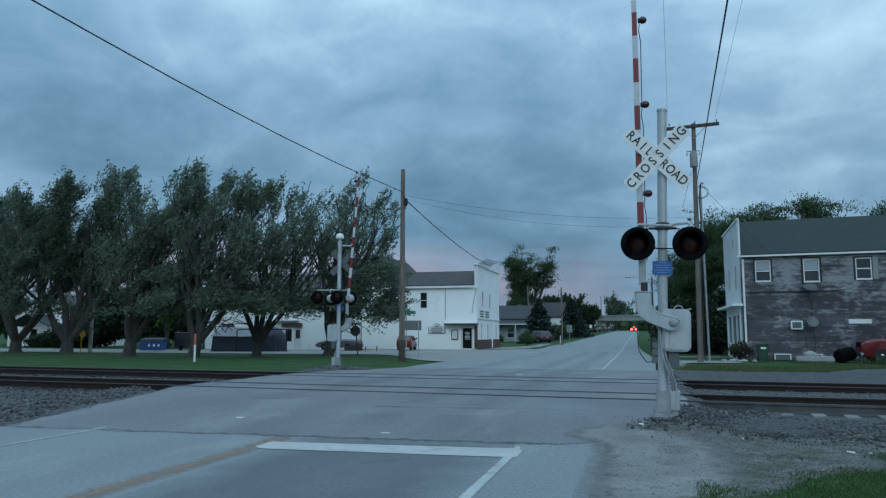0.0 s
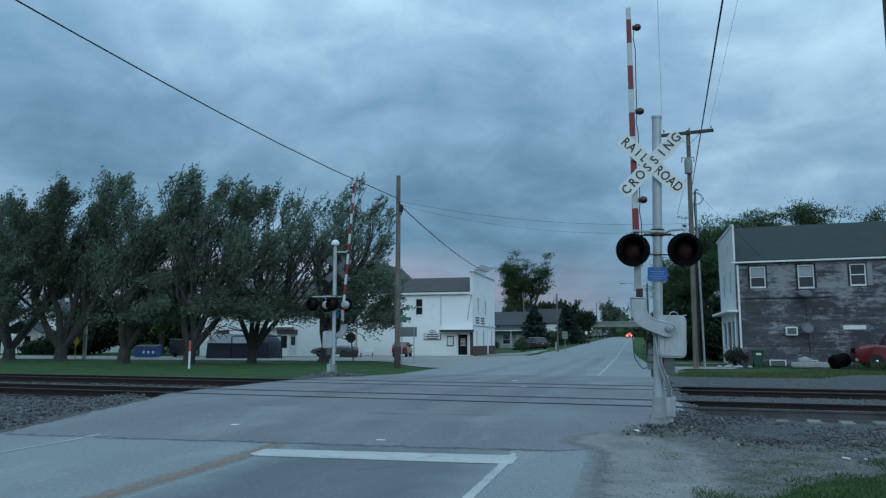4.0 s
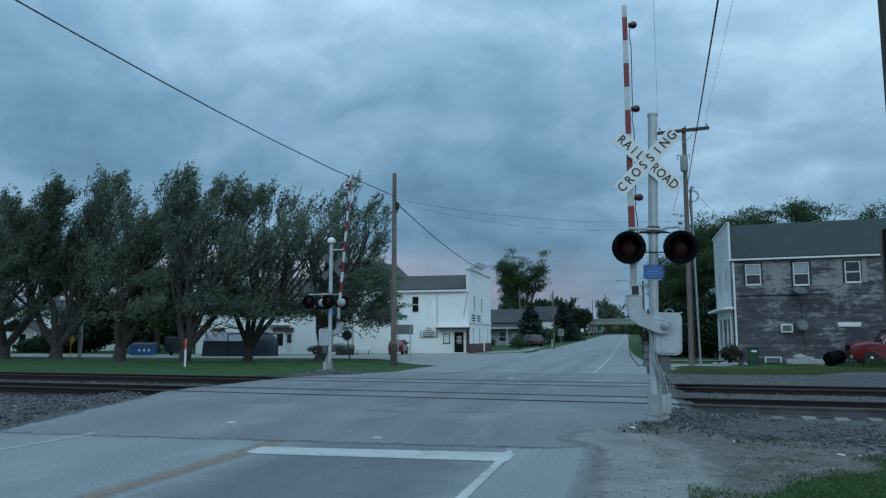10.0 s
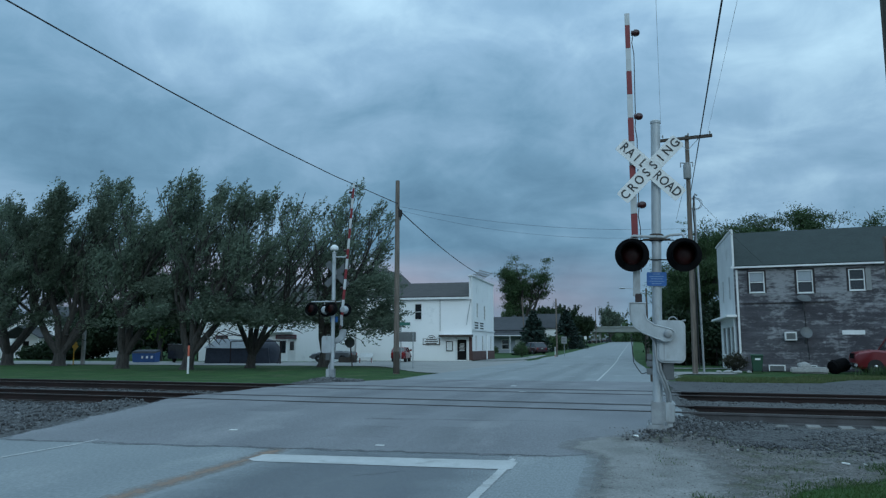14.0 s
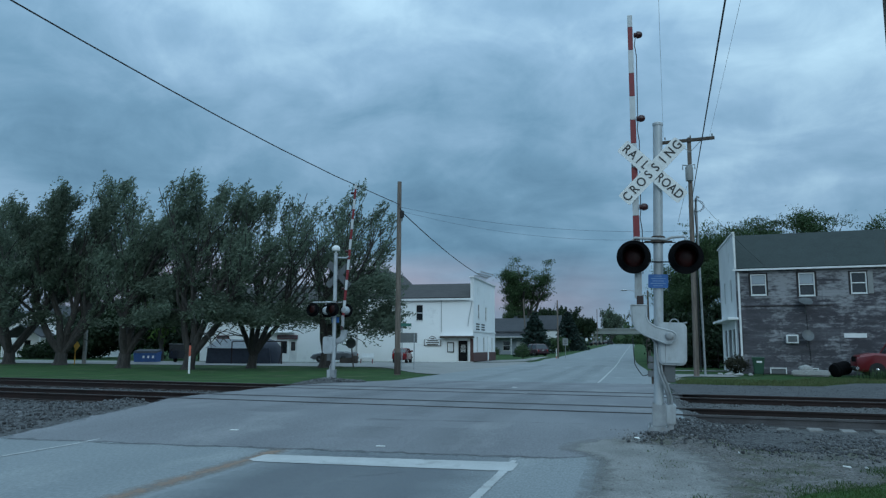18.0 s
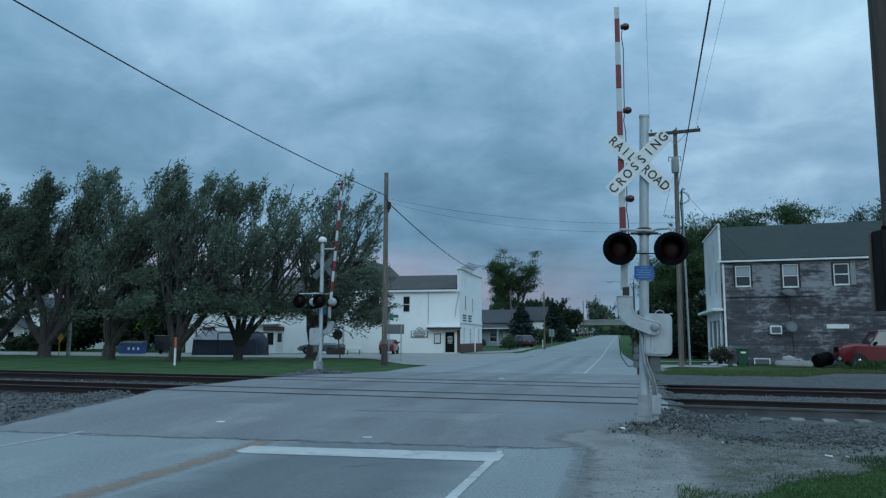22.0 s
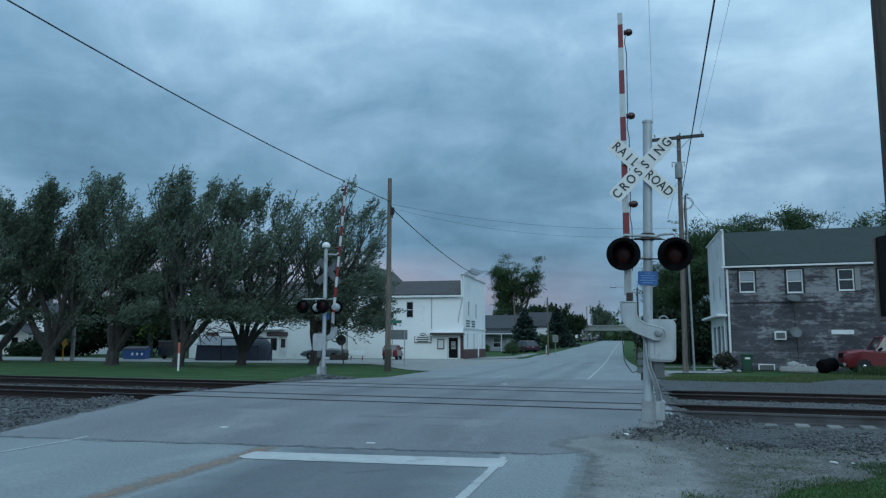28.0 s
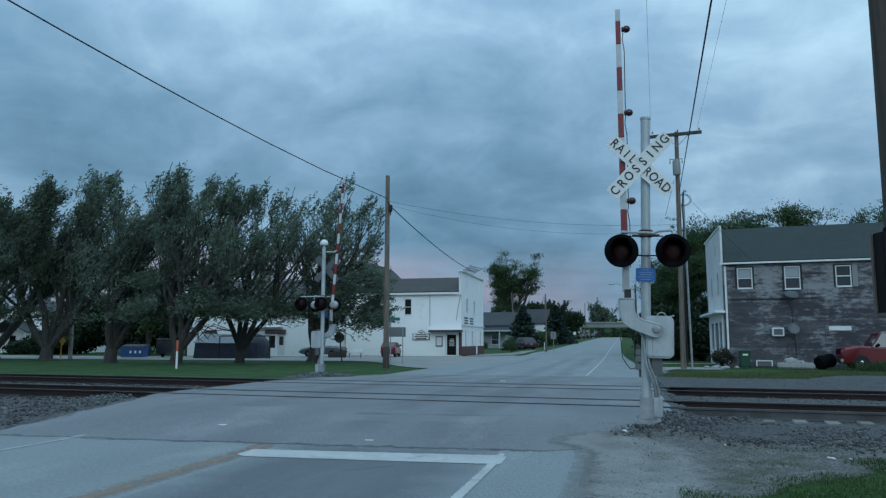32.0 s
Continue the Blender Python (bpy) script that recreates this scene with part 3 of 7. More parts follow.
# side street in front of the white building, with its mouth flaring into the road
strip("side_street", span(-140, -9.0, 140), lambda x: 50.3 - 0.02 * x * sst(-60, -140, x) - 12.5 * sst(-19, -9.6, x), lambda x: 62.5 + 6.8 * sst(-30, -22, x), -0.012, concrete_worn, 10,
      "pale concrete side street past the white building", cat="road", across=True)
strip("pavement", span(70.6, 84, 16), lambda y: -15.35, lambda y: -9.2, -0.006, concrete_worn, 6, "pale concrete apron before the white building", cat="pavement", jag=0.1)
strip("driveway", span(0.2, 5.2, 20), lambda x: 39.5 - 3.0 * (1 - sst(1.6, 2.6, x)), lambda x: 43.2, -0.01, concrete_worn, 6, "short pale concrete driveway by the utility pole", cat="driveway", across=True, jag=0.15)
strip("turnout", span(30.0, 47.0, 30), lambda y: right_edge(y) - 0.2, lambda y: right_edge(y) + 0.4 + 0.8 * sst(32, 36, y) * (1 - sst(43, 47, y)), -0.004, concrete_worn, 8, "pale gravelly turnout beside the road", cat="road", jag=0.15)
strip("dirt_verge", span(-8, 12.6, 80), lambda y: right_edge(y) - 0.12, lambda y: 10.0, 0.008, dirt_worn, 60, "packed dirt and gravel verge at the roadside", cat="ground")
strip("shoulder", span(-8, 11.2, 90), lambda y: right_edge(y) - 0.26 - 0.56 * sst(9.4, 10.1, y) * (1 - sst(10.4, 11.1, y)), lambda y: right_edge(y) + 1.35 - 1.5 * sst(9.6, 11.0, y), 0.012, shoulder_worn, 12,
      "pale gravel shoulder at the pavement edge", cat="ground")
strip("gravel_yard", span(0.9, 70, 70), lambda x: 22.2 - 0.1 * x, lambda x: 31.6 - 0.1 * x + 4.0 * sst(6.2, 9.5, x) + 0.5 * noise.noise((x * 0.4, 0, 0)), -0.02, gravel_worn, 16,
      "grey gravel strip beyond the tracks", cat="ground", across=True)

strip("grass_bed", span(0.0, 6.0, 40), lambda x: 3.0, lambda x: 7.0 + 1.05 * (x - 0.5) + 0.4 * noise.noise((x * 1.3, 0.3, 0)), 0.014, ragged(lawn, 0.5, 2.2, 0.2, 1.2), 20, "patchy green turf on the dirt verge", cat="ground", across=True)


def markings():
    def line(name, x, w, ys, mat, label, dz=0.005, nx=2):
        strip(name, ys, lambda y: x - w / 2, lambda y: x + w / 2, dz, mat, nx, label, cat="road marking")
    line("edge_line_near", -1.5, 0.14, span(-6, 9.25, 60), paint_white_worn, "worn white edge line on asphalt", 0.006)
    line("edge_line_far", -1.5, 0.14, span(30, 240, 120), paint_white_faded, "thin white edge line on asphalt", 0.006)
    line("edge_line_left", -7.85, 0.10, span(-6, 9.7, 60), paint_white_faded, "faded white edge line", 0.006)
    line("centre_line", -4.72, 0.40, span(-6, 9.4, 60), paint_yellow_worn, "worn faded yellow centre line", 0.006, 4)
    line("wheel_path", -3.0, 2.9, span(-6, 9.6, 40), lane_dark, "darker tyre-polished lane surface", 0.002, 8)
    line("wheel_path", -2.6, 1.0, span(9.5, 60, 60), tyre_dark, "darker tyre-polished wheel path", 0.0055, 6)
    line("wheel_path", -4.0, 0.9, span(10.3, 60, 60), tyre_dark, "darker tyre-polished wheel path", 0.0055, 6)
    line("wheel_path", -6.8, 1.0, span(12, 60, 60), tyre_dark, "darker tyre-polished wheel path", 0.0055, 6)
    strip("stop_line", span(-4.72, -1.40, 26), lambda x: 8.37 + (x + 4.65) * 0.045 + 0.08 * sst(-4.5, -4.72, x), lambda x: 8.97 + (x + 4.65) * 0.040, 0.007, paint_white_worn, 6,
          "broad worn white stop line across the lane", cat="road marking", across=True)
    # sealed cracks across and along the approach
    for x0, x1, y0, sl in ((-9.5, -1.1, 9.30, 0.012), (-4.4, -0.8, 11.9, 0.06), (-9.6, -3.0, 26.2, -0.05), (-8.0, -1.0, 33.0, 0.04), (-3.0, -2.55, 7.75, 0.9)):
        strip("sealed_crack", span(x0, x1, 60), lambda x: y0 + (x - x0) * sl + 0.10 * noise.noise((x * 1.3, y0, 0)), lambda x: y0 + (x - x0) * sl + 0.10 * noise.noise((x * 1.3, y0, 0)) + 0.05, 0.0075, tar_worn, 2,
              "thin dark crack across the asphalt", cat="crack", across=True)
    for i, (x, y, w, d) in enumerate(((-6.15, 10.63, 0.13, 0.08), (-3.42, 9.78, 0.13, 0.05), (-2.9, 19.6, 0.2, 0.14), (-3.6, 22.5, 0.16, 0.12))):
        b = B()
        box(b, (x, y, gz(x, y) + 0.008), (w, d, 0.008), None, 0.004)
        tagged(finish("paint_fleck", b, sheet_white), "small white paint fleck on the asphalt", "road marking", kind="structure")


markings()


def rail_section():
    h = 0.172
    return [(-0.07, 0), (0.07, 0), (0.07, 0.012), (0.012, 0.03), (0.010, 0.125), (0.036, 0.135), (0.036, h - 0.006), (0.030, h), (-0.030, h),
            (-0.036, h - 0.006), (-0.036, 0.135), (-0.010, 0.125), (-0.012, 0.03), (-0.07, 0.012)]


def build_track(v0, label):
    t = thing("railway_track", label, "railway track", group="railway tracks", kind="structure")
    sec = rail_section()
    for off in (-0.7525, 0.7525):
        near = off < 0 and v0 == NEAR_V
        b = B()
        us = (-120, -60, -30, -12.3, -6, -0.9, 10, 30, 120)
        rings = []
        for u in us:
            rings.append([b.verts.new(tr(u, v0 + off + c, RAIL_Z - 0.172 + z)) for c, z in sec])
        for j, (r0, r1) in enumerate(zip(rings, rings[1:])):
            for k in range(len(sec)):
                f = b.faces.new((r0[k], r0[(k + 1) % len(sec)], r1[(k + 1) % len(sec)], r1[k]))
                f.material_index = (2 if j in (3, 4) else 1) if k in (6, 7, 8) else (3 if near and j >= 5 else (2 if j in (3, 4) and not near else 0))
        part("rail", b, [rust, rail_head, rail_dusty, rail_web], t)
    b = B()
    box(b, (0, 0, 0), (0.23, 2.55, 0.16), None, 0.012)
    first = finish("tie", b, tie_m, t)
    b = B()
    box(b, (0, 0, 0), (0.23, 2.55, 0.16), None, 0.012)
    dark = finish("tie", b, tie_dark, t)
    rot = Euler((0, 0, math.atan2(EX.y, EX.x))).to_matrix().to_4x4()
    n, fresh = 0, True
    for i in range(-80, 94):
        u = i * 0.495
        if -12.4 < u < -0.75:
            continue
        m = Matrix.Translation(tr(u, v0 + random.uniform(-0.06, 0.06), -0.018 + random.uniform(-0.012, 0.008))) @ rot
        left = u < -12
        ob = (dark if left else first) if n == 0 or (not left and fresh) else new("tie", (dark if left else first).data)
        fresh = left
        ob.parent = t
        ob.matrix_basis = m
        n += 1
    # flangeway gaps in the crossing, their darkness painted as flat black strips
    for off in (-0.7525, 0.7525):
        b = B()
        for s in (-1, 1):
            us = span(-12.1 - 0.02 * v0, -0.45, 60)
            w = (0.05 if s * off > 0 else 0.10) if off < 0 else (0.006 if s * off > 0 else 0.09)
            wob = lambda u: 0.030 * noise.noise((u * 0.55, v0, off * 3)) + 0.014 * noise.noise((u * 1.9, v0, off * 3))
            a = [b.verts.new(tr(u, v0 + off + s * 0.037, RAIL_Z - 0.014 + 0.002 * noise.noise((u, v0, 0)))) for u in us]
            c = [b.verts.new(tr(u, v0 + off + s * (0.037 + max(0.012, w + wob(u) * (2.4 if w > 0.05 else 2.2))), RAIL_Z - 0.014)) for u in us]
            for k in range(len(us) - 1):
                q = (a[k], a[k + 1], c[k + 1], c[k])
                b.faces.new(q if s > 0 else q[::-1])
        part("flangeway", b, gap_m, t, "flat black strip painting the dark flangeway gap beside the rail")
    return t


build_track(NEAR_V, "rusty steel rails on pale ties in crushed stone")
build_track(FAR_V, "second pair of rusty rails in crushed stone")


def ballast_height(u, v):
    z = 0.055 * (sst(12.4, 13.5, v) * (1 - sst(21.4, 22.8, v)))
    z -= 0.05 * sst(16.4, 17.1, v) * (1 - sst(17.6, 18.4, v))
    z -= 0.10 * sst(0.7, 1.6, u) * sst(13.1, 13.6, v) * (1 - sst(14.1, 14.4, v)) + 0.05 * sst(0.7, 1.6, u) * (1 - sst(13.1, 13.6, v))
    if u < -9.5:
        for c in (NEAR_V, FAR_V):
            z -= 0.085 * sst(c - 1.7, c - 1.3, v) * (1 - sst(c + 0.7, c + 0.95, v)) * sst(-9.5, -10.5, u)
    return z + 0.028 * noise.noise((u * 3.3, v * 3.3, 0)) + 0.016 * noise.noise((u * 9, v * 9, 4))


def build_ballast():
    for name, us, vs in (("ballast_right", span(-1.2, 14, 110) + span(14.5, 70, 60), span(10.9, 23.2, 68)),
                         ("ballast_left", span(-120, -24, 60) + span(-23.7, -9.6, 70), span(5.5, 24.2, 74))):
        bm = B()
        rows = []
        for u in us:
            row = []
            for v in vs:
                p = tr(u, v)
                e = sst(vs[0], vs[0] + 0.6, v) * (1 - sst(vs[-1] - 0.6, vs[-1], v))
                z = ballast_height(u, v) + 0.03 - 0.028 * sst(13.3, 13.6, v) * (1 - sst(14.1, 14.4, v))
                if name == "ballast_left":
                    e *= sst(left_edge(p.y) + 0.5, left_edge(p.y) - 0.15, p.x) if p.x > -12 else 1
                g_ = gz(p.x, p.y)
                zz = (z + 0.1) * e - 0.1 + g_ * (0.0 if 13 < v < 22.2 else 1) * e
                if name == "ballast_right":
                    re = right_edge(p.y)
                    zz = max(zz, g_ + 0.012 + 0.02 * noise.noise((p.x * 4, p.y * 4, 2)) - 0.14 * (1 - sst(11.1, 12.0, v)) - 0.14 * sst(22.2, 23.0, v))
                    if v < 13.7:
                        kk = max(sst(re + 0.1, re + 0.9, p.x), sst(13.3, 13.7, v))
                        zz = (g_ - 0.02) * (1 - kk) + zz * kk
                    k = sst(re - 0.22, re + 0.06, p.x)
                    zz = zz * k + (g_ - 0.06) * (1 - k)
                row.append(bm.verts.new((p.x, p.y, zz)))
            rows.append(row)
        for r0, r1 in zip(rows, rows[1:]):
            for k in range(len(vs) - 1):
                bm.faces.new((r0[k], r1[k], r1[k + 1], r0[k + 1]))
        tagged(finish(name, bm, gravel, None, True), "grey crushed-stone ballast round the tracks", "ballast", kind="structure")


build_ballast()


def scatter_stones(name, n, place, size, label, seed, mat=None):
    """Many small crushed stones as one heap."""
    rng = np.random.default_rng(seed)
    base = np.array([(-1, -1, -.7), (1, -1, -.7), (1, 1, -.7), (-1, 1, -.7), (-.7, -.8, .7), (.8, -.6, .6), (.6, .8, .75), (-.8, .6, .55)]) * 0.5
    quads = np.array([(0, 3, 2, 1), (4, 5, 6, 7), (0, 1, 5, 4), (1, 2, 6, 5), (2, 3, 7, 6), (3, 0, 4, 7)])
    V, Fc = [], []
    for i in range(n):
        x, y, z = place(rng)
        s = size * (0.45 + rng.random() ** 2 * 1.2)
        rot = np.array(Euler(rng.random(3) * 6.28).to_matrix())
        V.append((base * (s * (0.7 + 0.6 * rng.random(3)))) @ rot.T + (x, y, z + s * 0.18))
        Fc.append(quads + 8 * i)
    ob = mesh_np(name, np.concatenate(V), np.concatenate(Fc), mat or stones_m)
    return tagged(ob, label, "gravel", kind="stuff")


def place_right(rng):
    while True:
        u, v = -1.3 + 14 * rng.random() ** 1.3, 11.2 + 11.5 * rng.random() ** 1.5 - 0.9 * rng.random() ** 4
        p = tr(u, v)
        bare = 13.4 < v < 14.3 and u > 0.7 and rng.random() < 0.97
        if p.x > right_edge(p.y) + (0.15 if v > 13.4 else -0.30) and not bare:
            break
    return p.x, p.y, max(ballast_height(u, v) + 0.02 + (gz(p.x, p.y) if v < 13 else 0) * 0.6, gz(p.x, p.y) + 0.01)


def place_left(rng):
    while True:
        u, v = -9.8 - 14 * rng.random() ** 1.3, 7.0 + 16.2 * rng.random() ** 1.5
        p = tr(u, v)
        inside = any(c - 1.5 < v < c + 0.75 for c in (NEAR_V, FAR_V))
        if p.x < left_edge(p.y) - 0.15 and not (inside and rng.random() < 0.93):
            return p.x, p.y, ballast_height(u, v) + 0.03 + (gz(p.x, p.y) if v < 13 else 0)


def place_verge(rng):
    x, y = right_edge(9) + 0.15 + 0.1 * rng.normal() + 5 * rng.random() ** 1.2, 5.5 + 6.0 * rng.random() ** 0.6
    return x, y, gz(x, y) + 0.008


scatter_stones("ballast_stones", 28000, place_right, 0.026, "loose grey crushed stone along the tracks", 3)
scatter_stones("ballast_stones", 18000, place_left, 0.036, "loose grey crushed stone beside the road", 4)
def place_yard(rng):
    x = 1.3 + 16 * rng.random()
    y = 22.8 - 0.1 * x + 8.6 * rng.random()
    return x, y, gz(x, y) - 0.02


scatter_stones("yard_gravel", 6000, place_yard, 0.014, "loose grey gravel beyond the tracks", 6, gravel_fine)
scatter_stones("verge_pebbles", 3500, place_verge, 0.012, "scattered pebbles on the dirt verge", 5, pebble_m)


def grass_patch(name, n, place, h, label, seed, mat=None, wide=0.006):
    rng = np.random.default_rng(seed)
    P = np.array([place(rng) for _ in range(n)])
    a = rng.random(n) * 6.283
    lean = (rng.random((n, 2)) - 0.5) * 1.1
    hh = h * (0.35 + rng.random(n) * 0.9)
    side = np.stack([np.cos(a), np.sin(a), 0 * a], 1) * wide * (0.6 + rng.random((n, 1)))
    mid = P + np.stack([lean[:, 0] * hh * 0.35, lean[:, 1] * hh * 0.35, hh * 0.6], 1)
    tip = P + np.stack([lean[:, 0] * hh, lean[:, 1] * hh, hh], 1)
    V = np.stack([P - side, P + side, mid + side * 0.7, mid - side * 0.7, tip + side * 0.12, tip - side * 0.12], 1).reshape(-1, 3)
    i = np.arange(n)[:, None] * 6
    Fc = np.concatenate([i + np.array([[0, 1, 2, 3]]), i + np.array([[3, 2, 4, 5]])])
    return tagged(mesh_np(name, V, Fc, mat or blade_m), label, "grass", kind="stuff")


def place_tuft(rng):
    while True:
        x, y = 0.45 + 4.2 * rng.random(), 5.4 + 5.6 * rng.random()
        edge = 7.15 + 1.05 * (x - 0.5) + 0.45 * noise.noise((x * 1.3, 0.3, 0)) - 0.5 * sst(0.9, 0.2, x)
        d = edge - y + 1.3 * noise.noise((x * 1.1, y * 1.1, 3.0))
        if d > 0 and rng.random() < 0.25 + d:
            return x, y, gz(x, y) - 0.02


def place_rail_grass(rng):
    x = 1.6 + 20 * rng.random()
    y = 31.6 - 0.1 * x + 4.0 * sst(6.2, 9.5, x) + 0.8 * noise.noise((x * 0.7, 0, 1)) + 5.5 * rng.random() ** 1.4
    return x, y, gz(x, y) - 0.04


grass_patch("grass", 60000, place_tuft, 0.062, "tufts of green grass on the dirt verge", 7, wide=0.0042)
grass_patch("grass", 20000, place_rail_grass, 0.08, "rough yellowish-green grass beside the gravel", 8, blade_dry, wide=0.012)


def place_mound(rng):
    a, r = rng.random() * 6.283, 1.0 * rng.random() ** 0.6
    x, y = -10.6 + r * math.cos(a) * 1.3, 24.7 + r * math.sin(a)
    return x, y, gz(x, y) + 0.09 * (1 - r)


scatter_stones("signal_mound", 1800, place_mound, 0.055, "grey stones heaped round the far signal", 12)


def place_sparse(rng):
    x, y = 0.1 + 5.2 * rng.random(), 7.6 + 3.6 * rng.random()
    k = noise.noise((x * 1.9, y * 1.9, 5.0))
    while k < 0.28:
        x, y = 0.1 + 5.2 * rng.random(), 7.6 + 3.6 * rng.random()
        k = noise.noise((x * 1.9, y * 1.9, 5.0))
    return x, y, gz(x, y) + 0.004



def place_clump(rng):
    x, y = 13.3 + 1.0 * rng.normal(), 39.6 + 0.4 * rng.normal()
    return x, y, gz(x, y) - 0.05


grass_patch("weeds", 4200, place_clump, 0.45, "tall rank weeds before the pickup", 15, leaf_b, wide=0.016)
grass_patch("weeds", 700, place_sparse, 0.03, "sparse weeds in the dirt verge", 14, wide=0.004)


def litter():
    for x, y, w, d, a in ((-0.02, 10.75, 0.07, 0.05, 20), (2.35, 9.75, 0.09, 0.03, 5), (2.55, 9.72, 0.05, 0.03, 40), (1.25, 10.4, 0.035, 0.025, 70)):
        b = B()
        box(b, (0, 0, 0.02), (w, d, 0.016), Euler((0.2, 0.1, radians(a))).to_matrix().to_4x4(), 0.006)
        for v in b.verts:
            v.co.z += 0.012 * noise.noise(v.co * 40)
        ob = finish("paper_scrap", b, sheet_white, None, False)
        ob.matrix_basis = pose(x, y, gz(x, y) + 0.004)
        tagged(ob, "crumpled white paper scrap on the dirt verge", "litter")


litter()

# ---- crossing signals ----


def blade(bm, w, h, t, r=0.03):
    pts = []
    for cx, cz, a0 in ((w / 2 - r, h / 2 - r, 0), (-w / 2 + r, h / 2 - r, 90), (-w / 2 + r, -h / 2 + r, 180), (w / 2 - r, -h / 2 + r, 270)):
        for k in range(5):
            a = radians(a0 + k * 22.5)
            pts.append((cx + r * math.cos(a), cz + r * math.sin(a)))
    return pts


def lamp_unit(sig, x, y, z, face, name="signal_light"):
    """A round flashing lamp: black background disc with deep visor and dark red lens; face -1 looks along -y."""
    turn = Matrix.Translation((x, y, z)) @ Euler((radians(90) if face < 0 else radians(-90), 0, 0)).to_matrix().to_4x4()
    b = B()
    lathe(b, [(0.02, -0.014), (0.10, -0.013), (0.15, -0.012), (0.237, -0.012), (0.250, -0.004), (0.250, 0.012), (0.237, 0.014), (0.16, 0.010), (0.15, 0.0), (0.02, 0.0)], 32, turn)
    unit = part(name, b, black_m, sig, "round black background disc with a dark lens")
    # visor: a tube cut away towards the bottom
    b = B()
    n, rings = 28, []
    for r in (0.165, 0.158):
        for k in range(n + 1):
            a = radians(-60 + 300 * k / n)
            reach = 0.30 * (0.35 + 0.65 * (0.5 + 0.5 * math.sin(a)))
            rings.append((b.verts.new(turn @ Vector((r * math.cos(a), r * math.sin(a), 0.008))),
                          b.verts.new(turn @ Vector((r * 1.04 * math.cos(a), r * 1.04 * math.sin(a), reach)))))
    for s in (0, n + 1):
        for k in range(n):
            a, c = rings[s + k], rings[s + k + 1]
            b.faces.new((a[0], c[0], c[1], a[1]))
    for k in range(n):
        b.faces.new((rings[k][1], rings[k + 1][1], rings[n + 2 + k][1], rings[n + 1 + k][1]))
    part("visor", b, black_m, unit)
    b = B()
    lathe(b, [(0.15, 0.004), (0.14, 0.018), (0.09, 0.034), (0.03, 0.042)], 24, turn)
    part("lens", b, lens_red, unit, "unlit dark red glass lens")
    b = B()
    lathe(b, [(0.02, -0.22), (0.09, -0.215), (0.14, -0.17), (0.155, -0.09), (0.155, -0.016)], 20, turn)
    part("housing", b, galv, unit, "pale rounded lamp housing")
    return unit


